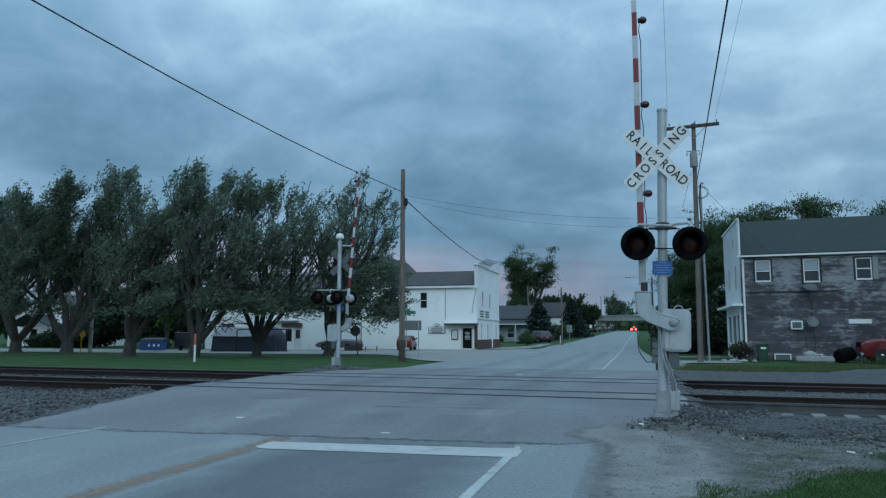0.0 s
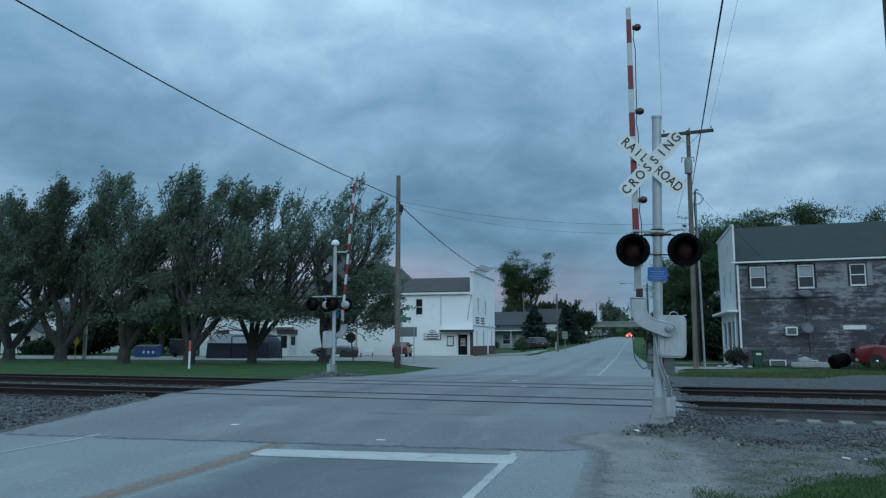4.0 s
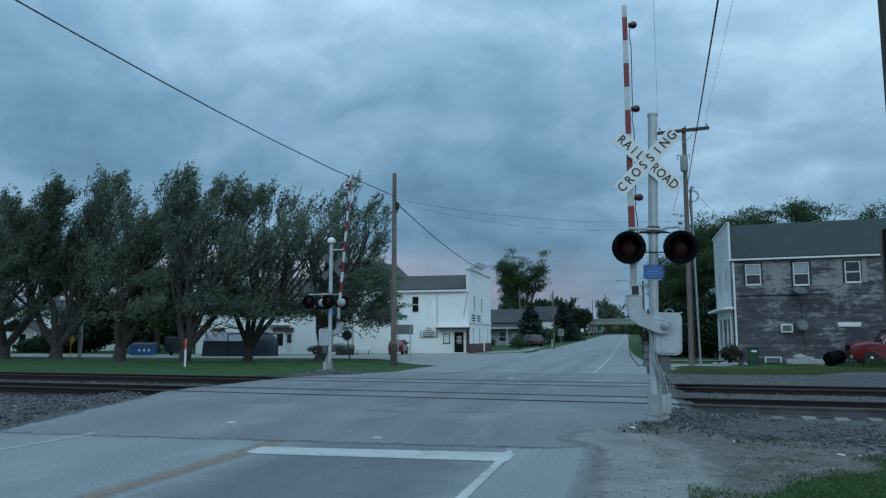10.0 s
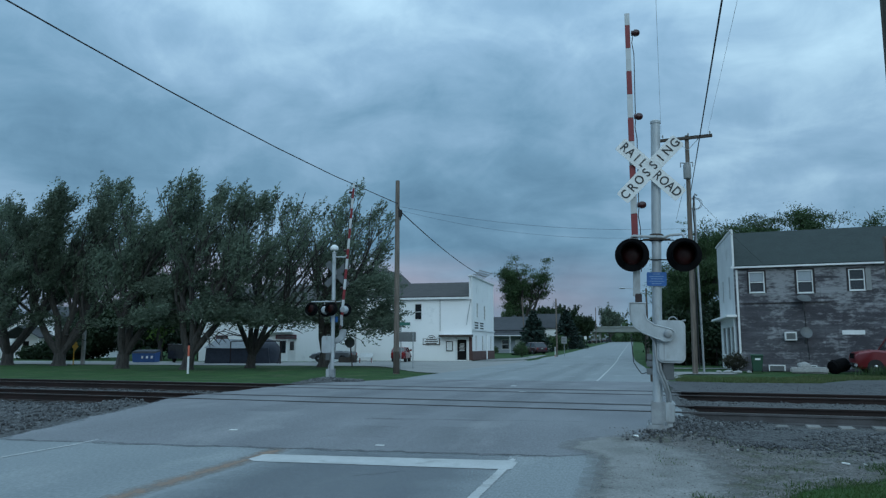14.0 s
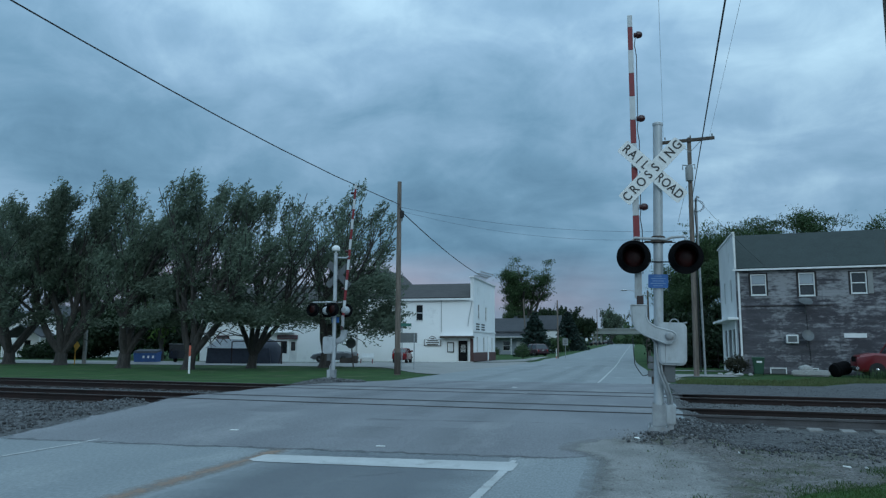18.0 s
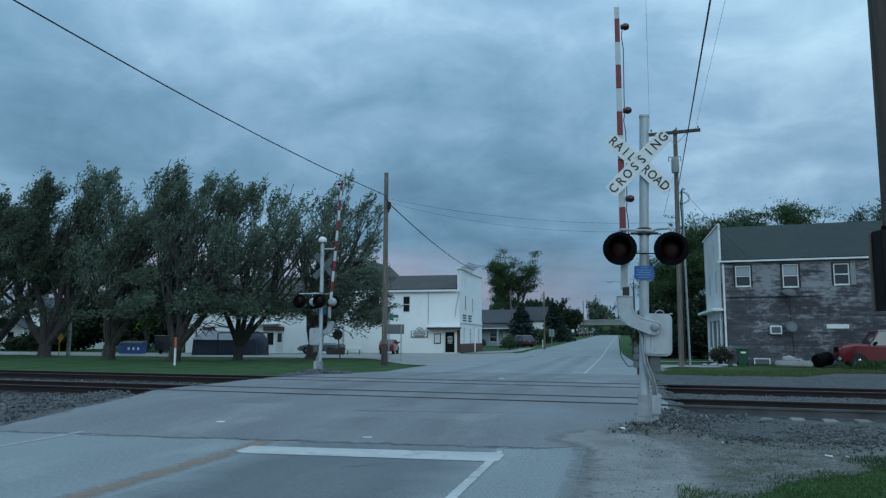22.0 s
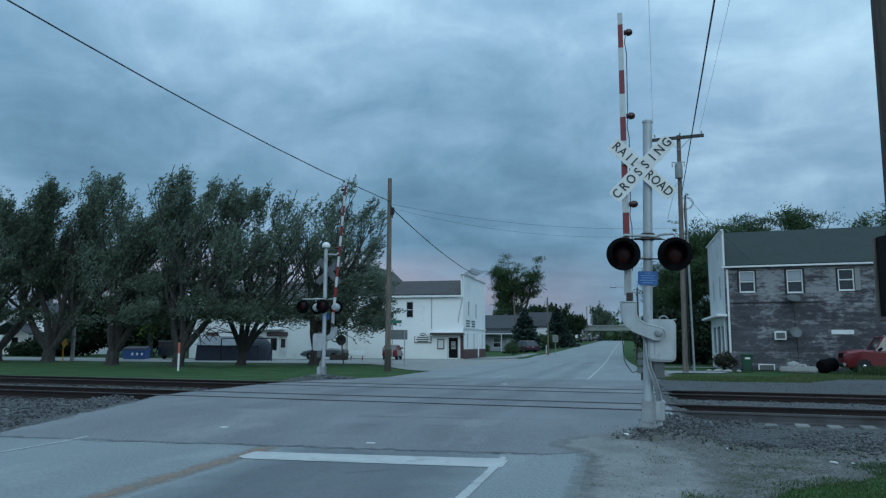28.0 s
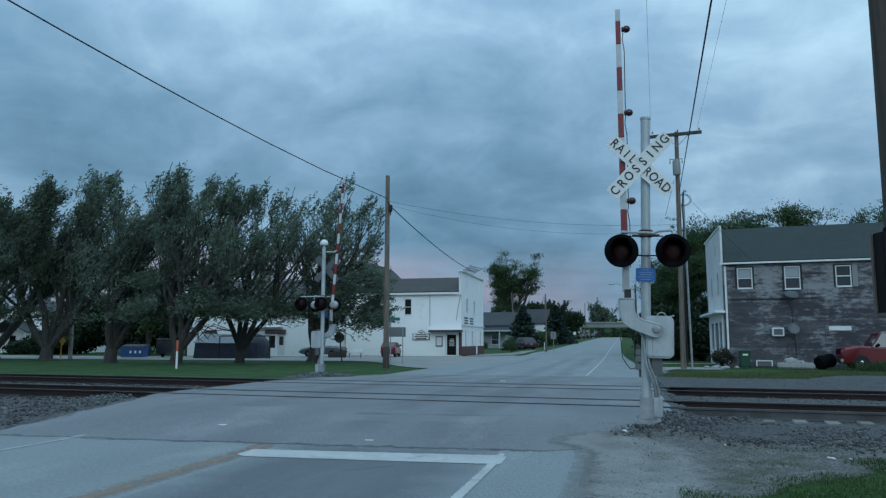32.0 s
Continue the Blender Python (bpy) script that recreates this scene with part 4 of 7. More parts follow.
def crossing_signal(m, label, bell=False, back_pair=False, lettering=True, arm_tilt=0.8, arm_len=4.61):
    s = thing("crossing_signal", label, "crossing signal", m, group="crossing signals")
    # base casting
    b = B()
    box(b, (0.0, 0, 0.0), (0.30, 0.32, 0.12), None, 0.01)
    part("base_plate", b, galv2, s, "square cast base plate")
    b = B()
    box(b, (0.0, 0, 0.22), (0.17, 0.17, 0.32), None, 0.015)
    base = part("base", b, galv2, s, "cast aluminium base with ribbed corners")
    for sx in (-1, 1):
        for sy in (-1, 1):
            b = B()
            box(b, (sx * 0.078, sy * 0.082, 0.225), (0.03, 0.03, 0.36), None, 0.006)
            part("rib", b, galv2, base)
    b = B()
    box(b, (0.162, -0.02, 0.245), (0.145, 0.15, 0.29), None, 0.015)
    box(b, (0.162, -0.02, 0.07), (0.09, 0.08, 0.09), None, 0.008)
    part("junction_box", b, galv, s)
    for sx in (-1, 1):
        for sy in (-1, 1):
            b = B()
            tube(b, [(sx * 0.125, sy * 0.135, 0.05), (sx * 0.125, sy * 0.135, 0.10)], 0.014, 6)
            part("bolt", b, galv2, s)
    b = B()
    lathe(b, [(0.07, 0.1), (0.07, 4.60), (0.078, 4.605), (0.078, 4.64), (0.05, 4.66)], 24)
    part("mast", b, galv, s, "round pale aluminium mast")
    # crossbuck
    cb = Vector((-0.085, -0.115, 3.86))
    for ang, y, words in ((-43.3, 0.0, ((-0.330, "RAIL"), (0.335, "ROAD"))), (47, -0.012, ((0.0, "CROSSING"),))):
        rot = Euler((0, radians(-ang), 0)).to_matrix().to_4x4()
        b = B()
        prism(b, blade(b, 1.22, 0.229, 0.004), 0.006, Matrix.Translation(cb + Vector((0, y, 0))) @ rot)
        bl = part("crossbuck_blade", b, sheet_white if lettering else sign_back, s, "white reflective blade with black letters" if lettering else "", smooth=False)
        if not lettering:
            continue
        face = Matrix.Translation(cb + Vector((0, y - 0.006, 0))) @ rot
        stand = Euler((radians(90), 0, 0)).to_matrix().to_4x4()
        for off, word in words:
            b = B()
            n = len(word)
            for i, ch in enumerate(word):
                step = 0.152 if n == 8 else 0.125
                w = off + (i - (n - 1) / 2) * step
                text_mesh(b, ch, 0.196, face @ Matrix.Translation((w, 0, 0)) @ stand @ Matrix.Diagonal((0.86, 1, 1, 1)), 0.0015)
            part("lettering", b, letter_black, bl, smooth=False)
    b = B()
    box(b, (-0.02, -0.09, 3.92), (0.10, 0.05, 0.16), None, 0.006)
    part("bracket", b, galv2, s)
    # lamp crossarm
    b = B()
    tube(b, [(-0.37, -0.09, 2.74), (-0.37, -0.09, 2.82), (-0.34, -0.09, 2.845), (-0.10, -0.09, 2.83), (0.0, -0.09, 2.83), (0.12, -0.09, 2.82), (0.20, -0.09, 2.85), (0.36, -0.09, 2.865), (0.39, -0.09, 2.84), (0.39, -0.09, 2.74)], 0.021, 8)
    part("lamp_crossarm", b, galv, s)
    b = B()
    lathe(b, [(0.09, 2.77), (0.105, 2.78), (0.105, 2.87), (0.09, 2.88)], 16)
    tube(b, [(-0.2, -0.09, 2.79), (0.2, -0.09, 2.79)], 0.012, 6)
    part("clamp", b, pole_dark, s)
    for z in (2.50, 2.795):
        b = B()
        tube(b, [(-0.25, -0.08, z - 0.02), (0.25, -0.08, z - 0.02)], 0.009, 6)
        part("brace", b, black_m, s)
    for x in (-0.358, 0.38):
        lamp_unit(s, x, -0.24, 2.535, -1)
    if back_pair:
        for x in (-0.05, 0.72):
            lamp_unit(s, x, 0.30, 2.55, 1)
        b = B()
        tube(b, [(-0.10, 0.12, 2.83), (0.30, 0.14, 2.83), (0.80, 0.16, 2.83)], 0.021, 8)
        part("lamp_crossarm", b, galv, s)
    # small blue sign; its print is too small to read
    b = B()
    prism(b, [(x - 0.005, z + 2.19) for x, z in blade(b, 0.285, 0.205, 0.003, 0.02)], 0.005, Matrix.Translation((0, -0.085, 0)))
    sg = part("blue_sign", b, sign_blue, s, "small blue notice plate with white print", smooth=False)
    b = B()
    for k, w in enumerate((0.10, 0.21, 0.17, 0.22, 0.14)):
        box(b, (-0.005, -0.089, 2.265 - k * 0.036), (w, 0.002, 0.008))
    part("print", b, print_pale, sg, smooth=False)
    # gate mechanism
    b = B()
    prism(b, [(x + 0.19, z + 1.27) for x, z in blade(b, 0.40, 0.62, 0, 0.085)], 0.34, Matrix.Translation((0, -0.03, 0)))
    bmesh.ops.bevel(b, geom=[e for e in b.edges if abs(e.verts[0].co.y - e.verts[1].co.y) < 1e-4], offset=0.03, segments=2, affect="EDGES")
    mech = part("gate_mechanism", b, galv, s, "pale rounded gate mechanism housing")
    b = B()
    box(b, (0.088, -0.203, 1.24), (0.012, 0.006, 0.5), None, 0.002)
    tube(b, [(0.218 + 0.06 * math.cos(a), -0.10, 1.58 + 0.05 * math.sin(a)) for a in [radians(20 * k) for k in range(10)]], 0.010, 6)
    tube(b, [(0.33, -0.1, 1.57), (0.40, -0.1, 1.585)], 0.012, 6)
    part("latch", b, galv2, mech)
    b = B()
    box(b, (0.15, 0.0, 0.86), (0.16, 0.20, 0.30), None, 0.01)
    part("mounting_bracket", b, sign_back, s)
    # curved counterweight arm with its pivot
    pts = []
    for x, z in ((-0.40, 1.64), (-0.17, 1.64), (-0.185, 1.48), (-0.15, 1.395), (-0.05, 1.325), (0.10, 1.29), (0.19, 1.265), (0.235, 1.23), (0.23, 1.16),
                 (0.175, 1.095), (0.09, 1.09), (-0.06, 1.145), (-0.22, 1.21), (-0.33, 1.29), (-0.385, 1.40)):
        pts.append((x, z + 0.18))
    b = B()
    prism(b, pts[::-1], 0.085, Matrix.Translation((0, -0.235, 0)))
    bmesh.ops.bevel(b, geom=[e for e in b.edges], offset=0.014, segments=2, affect="EDGES")
    arm = part("gate_arm_support", b, galv, s, "pale curved casting that carries the arm")
    b = B()
    ring = pts + pts[:1]
    tube(b, [(x, -0.278, z) for x, z in ring], 0.011, 6)
    part("flange", b, galv, arm, "raised rim of the casting")
    b = B()
    lathe(b, [(0.062, 0), (0.062, 0.02), (0.05, 0.03), (0.03, 0.034)], 20, Matrix.Translation((0.142, -0.278, 1.38)) @ Euler((radians(90), 0, 0)).to_matrix().to_4x4())
    part("pivot", b, galv2, arm)
    # gate arm: striped, narrowing upwards
    lean = Matrix.Translation((-0.283, -0.05, 1.80)) @ Euler((0, radians(-arm_tilt), 0)).to_matrix().to_4x4()
    b = B()
    box(b, lean @ Vector((0.02, 0, 0.10)), (0.10, 0.07, 0.14), None, 0.008)
    part("arm_adapter", b, surf("adapter_brown", (0.045, 0.026, 0.025), rough=0.7) if "adapter_brown" not in MATS else MATS["adapter_brown"], s, "dark red-brown shear bracket")
    b = B()
    box(b, lean @ Vector((0, 0, 0.34)), (0.105, 0.05, 0.42), None, 0.006)
    part("arm_sleeve", b, galv, s)
    # stripes are counted from the tip, which is white and shorter than the rest
    top, k, long_ = arm_len, 1, 0.20
    while top > 0.52:
        l = min(long_, top - 0.50)
        w = 0.105 - 0.030 * (top - l / 2) / arm_len
        b = B()
        box(b, (0, 0, 0), (w, 0.03, l - 0.002), None, 0.004)
        st = part("gate_arm_stripe", b, sheet_red if k % 2 == 0 else arm_white, s, "red stripe of the raised gate arm" if k % 2 == 0 else "white stripe of the raised gate arm", smooth=False)
        st.matrix_basis = lean @ Matrix.Translation((0, 0, top - l / 2))
        top -= l
        k += 1
        long_ = 0.377
    wire = [lean @ Vector((0.075, -0.01, 0.5))]
    for zz in (1.52, 2.91, arm_len - 0.345):
        b = B()
        lathe(b, [(0.018, -0.055), (0.040, -0.05), (0.042, -0.012), (0.056, -0.008), (0.056, 0.016), (0.052, 0.045), (0.035, 0.07), (0.012, 0.08)], 16, lean @ Matrix.Translation((0.105, -0.02, zz)) @ Euler((0, radians(90), 0)).to_matrix().to_4x4())
        part("arm_lamp", b, surf("arm_lamp_red", (0.05, 0.012, 0.014), rough=0.3) if "arm_lamp_red" not in MATS else MATS["arm_lamp_red"], s, "small dark red lamp on the arm")
        wire += [lean @ Vector((0.085, -0.01, zz - 0.35)), lean @ Vector((0.06, -0.01, zz - 0.16)), lean @ Vector((0.075, -0.02, zz - 0.05)), lean @ Vector((0.075, 0, zz + 0.2))]
    b = B()
    tube(b, wire[:-1], 0.007, 5)
    part("arm_cable", b, cable_m, s)
    # flexible conduits to the base
    for dx, dy in ((0.0, 0.0), (0.042, 0.035)):
        b = B()
        tube(b, [(-0.11 + dx, -0.14 + dy, 1.37), (-0.05 + dx, -0.15 + dy, 1.28), (-0.03 + dx, -0.16 + dy, 1.05), (0.0 + dx, -0.16 + dy, 0.85), (0.07 + dx, -0.15 + dy, 0.67), (0.125 + dx, -0.10 + dy, 0.50), (0.135 + dx, -0.06, 0.38)], 0.021, 8)
        part("conduit", b, galv2, s, "grey flexible conduit")
    if bell:
        b = B()
        lathe(b, [(0.03, 4.62), (0.03, 4.72), (0.14, 4.74), (0.155, 4.80), (0.13, 4.88), (0.06, 4.93), (0.02, 4.94)], 18)
        part("bell", b, sheet_white, s, "white domed bell on top of the mast")
        b = B()
        tube(b, [(0, 0, 4.48), (-0.25, 0, 4.47), (-0.42, 0, 4.46), (-0.50, 0, 4.52)], 0.03, 8)
        part("bell_bracket", b, galv, s)
    return s


crossing_signal(pose(0.296, 11.47, 0.20, 0, 1.66, 0), "pale railway crossing signal with raised striped gate and dark lamps", arm_tilt=1.7)
crossing_signal(pose(-10.63, 25.1, 0.19, 0, 0, 180), "crossing signal with a white bell, seen from behind", bell=True, back_pair=True, lettering=False, arm_tilt=4.6, arm_len=5.45)

# ---- buildings ----


def wall_panel(b, p0, p1, z0, z1, t, holes=(), inward=None):
    """An upright wall from p0 to p1 with openings (s0, s1, z0, z1) along it; the thickness t lies to the left of p0 to p1."""
    p0, p1 = Vector((*p0, 0)), Vector((*p1, 0))
    d = (p1 - p0).normalized()
    n = Vector((-d.y, d.x, 0)) * t
    L_ = (p1 - p0).length
    ss = sorted({0.0, L_, *[h[0] for h in holes], *[h[1] for h in holes]})
    zs = sorted({z0, z1, *[h[2] for h in holes], *[h[3] for h in holes]})
    for a, c in zip(ss, ss[1:]):
        run = None
        for e, f in list(zip(zs, zs[1:])) + [(None, None)]:
            solid = e is not None and not any(h[0] - 1e-6 <= a and c <= h[1] + 1e-6 and h[2] - 1e-6 <= e and f <= h[3] + 1e-6 for h in holes)
            if solid:
                run = (run[0] if run else e, f)
            elif run:
                q0, q1 = p0 + d * a, p0 + d * c
                vs = [b.verts.new((q.x, q.y, z)) for z in run for q in (q0, q1, q1 + n, q0 + n)]
                for idx in ((0, 1, 5, 4), (1, 2, 6, 5), (2, 3, 7, 6), (3, 0, 4, 7), (4, 5, 6, 7), (3, 2, 1, 0)):
                    b.faces.new([vs[i] for i in idx])
                run = None
    bmesh.ops.remove_doubles(b, verts=b.verts[:], dist=1e-4)
    return b


def window(parent, p, d, w, h, frame_mat=None, rail=True, proud=0.03, blind=None, name="window"):
    """A sash window: p is the middle of its sill on the wall's face, d the direction along the wall (outside is to the right of d)."""
    frame_mat = frame_mat or white_trim
    d = Vector((*d, 0)).normalized()
    o = Vector((d.y, -d.x, 0))
    rot = Matrix((d, -o, Vector((0, 0, 1)))).transposed().to_4x4()
    m = Matrix.Translation(Vector(p)) @ rot
    b = B()
    f = 0.055
    for cx, cz, sx, sz in ((-w / 2 + f / 2, h / 2, f, h), (w / 2 - f / 2, h / 2, f, h), (0, f / 2, w - 2 * f, f), (0, h - f / 2, w - 2 * f, f)):
        box(b, m @ Vector((cx, -proud + 0.03, cz)), (sx, 0.08, sz), rot, 0.008)
    if rail:
        box(b, m @ Vector((0, -proud + 0.045, h / 2)), (w - 2 * f, 0.05, 0.06), rot, 0.006)
    win = part(name, b, frame_mat, parent)
    b = B()
    for zc, hh in (((h * 0.25 + 0.02, h / 2 - 0.1), (h * 0.75 - 0.02, h / 2 - 0.1)) if rail else ((h / 2, h - 2 * f),)):
        b = B()
        box(b, m @ Vector((0, 0.05, zc)), (w - 2 * f, 0.012, hh), rot)
        part("pane", b, glass_dark, win, smooth=False)
    if blind:
        b = B()
        box(b, m @ Vector((0, 0.035, h * 0.75)), (w - 2 * f - 0.02, 0.01, h / 2 - 0.12), rot)
        part("blind", b, blind, win, smooth=False)
    b = B()
    box(b, m @ Vector((0, -proud - 0.005, -0.022)), (w + 0.05, 0.10, 0.035), rot, 0.008)
    part("sill", b, frame_mat, win)
    return win


def gable_roof(b, c0, c1, c2, c3, eave, ridge, t=0.14, over=0.3):
    """Two roof slabs over the corners c0..c3; the ridge runs from the middle of c0c3 to the middle of c1c2."""
    c = [Vector((*p, 0)) for p in (c0, c1, c2, c3)]
    r0, r1 = (c[0] + c[3]) / 2, (c[1] + c[2]) / 2
    along = (r1 - r0).normalized() * over
    for a, e in ((c[0], c[1]), (c[3], c[2])):
        k = 1 + over / max((a - r0).length, 0.1)
        drop = (ridge - eave) * (k - 1)
        ao, eo = r0 + (a - r0) * k, r1 + (e - r1) * k
        lo = [(ao - along), (eo + along), (r1 + along), (r0 - along)]
        zz = [eave - drop, eave - drop, ridge, ridge]
        v = [b.verts.new((p.x, p.y, z)) for p, z in zip(lo, zz)] + [b.verts.new((p.x, p.y, z + t)) for p, z in zip(lo, zz)]
        for idx in ((0, 1, 2, 3), (7, 6, 5, 4), (0, 4, 5, 1), (1, 5, 6, 2), (2, 6, 7, 3), (3, 7, 4, 0)):
            b.faces.new([v[i] for i in idx])
    return b


def bars(parent, m, widths, gap, h, mat, name="print", t=0.006):
    b = B()
    for k, w in enumerate(widths):
        box(b, m @ Vector((0, 0, -k * gap)), (w, t, h), m.to_3x3().to_4x4())
    return part(name, b, mat, parent, smooth=False)


def white_building():
    s = thing("white_building", "white painted two-storey building with false front and brown roof", "building")
    X0, Y0, X1, Y1 = -15.5, 71.3, -27.6, 83.2
    # long side wall towards the tracks
    wins = [(X0 - 5.5, 4.0), (X0 - 8.75, 4.0)]
    holes = [(X0 - x - 0.38, X0 - x + 0.38, z, z + 1.65) for x, z in wins]
    door = (0.53, 1.47, 0.05, 2.05)
    b = B()
    wall_panel(b, (X0, Y0), (X1, Y0), -0.3, 6.25, -0.3, holes + [door])
    part("side_wall", b, white_wall, s, "white painted side wall", smooth=False)
    for k in range(1, 26):
        b = B()
        z = 0.24 * k
        if k < 9:
            box(b, ((X1 + X0 - 4.6) / 2, Y0 - 0.006, z), (X0 - 4.6 - X1, 0.02, 0.018))
        elif 17 < k < 25:
            for xa, xb in ((X0, X0 - 5.05), (X0 - 5.95, X0 - 8.3), (X0 - 9.2, X1)):
                box(b, ((xa + xb) / 2, Y0 - 0.006, z), (xa - xb - 0.05, 0.02, 0.018))
        else:
            box(b, ((X0 + X1) / 2, Y0 - 0.006, z), (X0 - X1 - 0.05, 0.02, 0.018))
        part("siding_board", b, white_wall, s, smooth=False)
    for x, z in wins:
        window(s, (x, Y0 + 0.05, z), (1, 0), 0.76, 1.65)
    # front wall along the road, a false front above the roof
    b = B()
    fh = [(2.1, 2.9, 4.3, 5.8), (5.9, 6.7, 4.2, 5.7), (1.5, 2.1, 0.9, 2.5), (4.8, 5.5, 0.9, 2.5), (9.4, 10.1, 0.9, 2.5), (6.9, 7.8, 0.25, 2.6)]
    wall_panel(b, (X0, Y0 + 0.3), (X0, Y1), 0.0, 8.3, 0.3, fh)
    part("front_wall", b, white_wall, s, "tall white false front", smooth=False)
    for s0, s1, z0, z1 in fh[:5]:
        window(s, (X0 - 0.02, Y0 + 0.3 + (s0 + s1) / 2, z0), (0, 1), s1 - s0, z1 - z0, rail=True)
    b = B()
    box(b, (X0 - 0.1, Y0 + 0.3 + 7.35, 1.42), (0.06, 0.86, 2.3), None, 0.01)
    part("front_door", b, white_trim, s)
    b = B()
    for y0, y1 in ((Y0 + 0.02, Y0 + 7.1), (Y0 + 8.2, Y1)):
        box(b, (X0 + 0.04, (y0 + y1) / 2, 0.45), (0.08, y1 - y0, 0.9), None, 0.01)
    part("brick_base", b, brick_red, s, "dark red brick base course")
    b = B()
    box(b, (X0 - 0.1, Y0 - 0.035, 1.15), (0.32, 0.06, 2.25), None, 0.01)
    part("corner_pier", b, brick_red, s, "dark red brick corner pier")
    b = B()
    box(b, (X0 + 0.04, (Y0 + Y1) / 2 + 0.1, 3.0), (0.10, Y1 - Y0, 0.16), None, 0.02)
    box(b, (X0 - 0.1, (Y0 + Y1) / 2, 8.36), (0.5, Y1 - Y0 + 0.2, 0.14), None, 0.03)
    box(b, (X0 + 0.03, Y0 + 0.05, 5.6), (0.12, 0.14, 5.2), None, 0.02)
    part("trim", b, white_trim, s)
    # sagging rack of timber on top of the false front
    b = B()
    for k in range(3):
        tube(b, [(X0 + 0.1 + 0.3 * k, Y0 + 0.5, 8.55 + 0.2 * k), (X0 + 0.5 + 0.3 * k, Y0 + 5.5, 8.75 + 0.15 * k)], 0.04, 5)
    for k in range(7):
        y = Y0 + 0.7 + 0.75 * k
        tube(b, [(X0, y, 8.4), (X0 + 0.9, y + 0.1, 8.95)], 0.03, 5)
    part("roof_rack", b, grey_box, s, "weathered metal sign frame on the parapet")
    # sign bars on the front
    for yy, ww in ((2.3, 1.8), (5.0, 1.8)):
        m = Matrix.Translation((X0 + 0.02, Y0 + yy, 3.75)) @ Euler((0, 0, radians(90))).to_matrix().to_4x4()
        bars(s, m, (ww, ww * 0.9, ww), 0.26, 0.14, letter_black, "lettering")
    # back wall, far side wall
    b = B()
    wall_panel(b, (X1, Y1), (X0 - 0.3, Y1), -0.3, 6.25, -0.3)
    wall_panel(b, (X1, Y0 + 0.3), (X1, Y1 - 0.3), -0.3, 6.25, -0.3)
    part("back_wall", b, white_wall, s, smooth=False)
    b = B()
    prism(b, [(Y0, 6.25), (Y1, 6.25), ((Y0 + Y1) / 2, 8.3)], 0.25, Matrix.Translation((X1 + 0.15, 0, 0)) @ Euler((0, 0, radians(90))).to_matrix().to_4x4())
    part("gable", b, white_wall, s, smooth=False)
    b = B()
    gable_roof(b, (X0 - 0.6, Y0), (X1, Y0), (X1, Y1), (X0 - 0.6, Y1), 6.3, 8.1, over=0.28)
    part("roof", b, roof_brown, s, "low brown shingled roof", smooth=False)
    # a steeper cross gable over the back part
    b = B()
    gable_roof(b, (X1 - 1.7, Y0 + 2.7), (X1 - 1.7, Y1), (X1 + 3.7, Y1), (X1 + 3.7, Y0 + 2.7), 7.2, 9.75, over=0.2)
    part("cross_gable_roof", b, roof_brown, s, smooth=False)
    b = B()
    prism(b, [(X1 - 1.7, 6.4), (X1 + 3.7, 6.4), (X1 + 3.7, 7.2), (X1 + 1.0, 9.7), (X1 - 1.7, 7.2)], 0.2, Matrix.Translation((0, Y0 + 2.85, 0)))
    part("cross_gable", b, white_wall, s, smooth=False)
    b = B()
    box(b, ((X0 + X1) / 2, Y0 - 0.34, 6.14), (X0 - X1, 0.08, 0.2), None, 0.01)
    part("fascia", b, white_trim, s)
    # entrance with canopy, door, notice case
    b = B()
    box(b, (-17.0, Y0 - 0.45, 2.52), (3.4, 0.9, 0.05), None, 0.01)
    cn = part("canopy", b, white_trim, s, "thin flat canopy over the entrance, the shade beneath it painted dark", smooth=False)
    # dark slab below the canopy: the soffit's shade, put in as colour
    b = B()
    box(b, (-17.0, Y0 - 0.44, 2.40), (3.3, 0.84, 0.19), None, 0.01)
    part("fascia_board", b, pole_dark, cn, "dark brown slab that paints in the shade under the canopy")
    b = B()
    box(b, (-16.5, Y0 + 0.12, 1.05), (0.94, 0.05, 2.0), None, 0.01)
    dr = part("door", b, door_dark, s, "dark glazed door with pale print")
    bars(dr, Matrix.Translation((-16.5, Y0 + 0.09, 1.62)), (0.42, 0.52, 0.42, 0.56, 0.46, 0.52), 0.13, 0.05, sheet_white)
    b = B()
    for x in (-17.05, -15.95):
        box(b, (x, Y0 - 0.02, 1.15), (0.14, 0.08, 2.3), None, 0.01)
    part("door_frame", b, white_trim, dr)
    b = B()
    box(b, (-17.75, Y0 - 0.03, 1.4), (0.70, 0.08, 1.0), None, 0.01)
    cs = part("notice_case", b, letter_black, s, "black-framed notice case")
    b = B()
    box(b, (-17.75, Y0 - 0.075, 1.4), (0.54, 0.012, 0.82))
    part("panel", b, white_trim, cs, smooth=False)
    # pipe down the wall
    b = B()
    tube(b, [(X0 - 3.2, Y0 - 0.06, 6.0), (X0 - 3.2, Y0 - 0.06, 2.9)], 0.03, 6)
    part("downpipe", b, galv2, s)
    b = B()
    tube(b, [(X0 - 0.05, Y0 - 0.05, 6.0), (X0 - 0.35, Y0 - 0.1, 4.4), (X0 - 0.45, Y0 - 0.2, 3.5)], 0.035, 6)
    part("downpipe", b, galv2, s)
    # wall sign with a rounded crest; print is illegible
    b = B()
    pts = [(-0.88, -0.38), (0.88, -0.38), (0.88, 0.27), (0.40, 0.30)] + [(0.38 * math.cos(radians(a)), 0.30 + 0.30 * math.sin(radians(a))) for a in range(20, 170, 20)] + [(-0.40, 0.30), (-0.88, 0.27)]
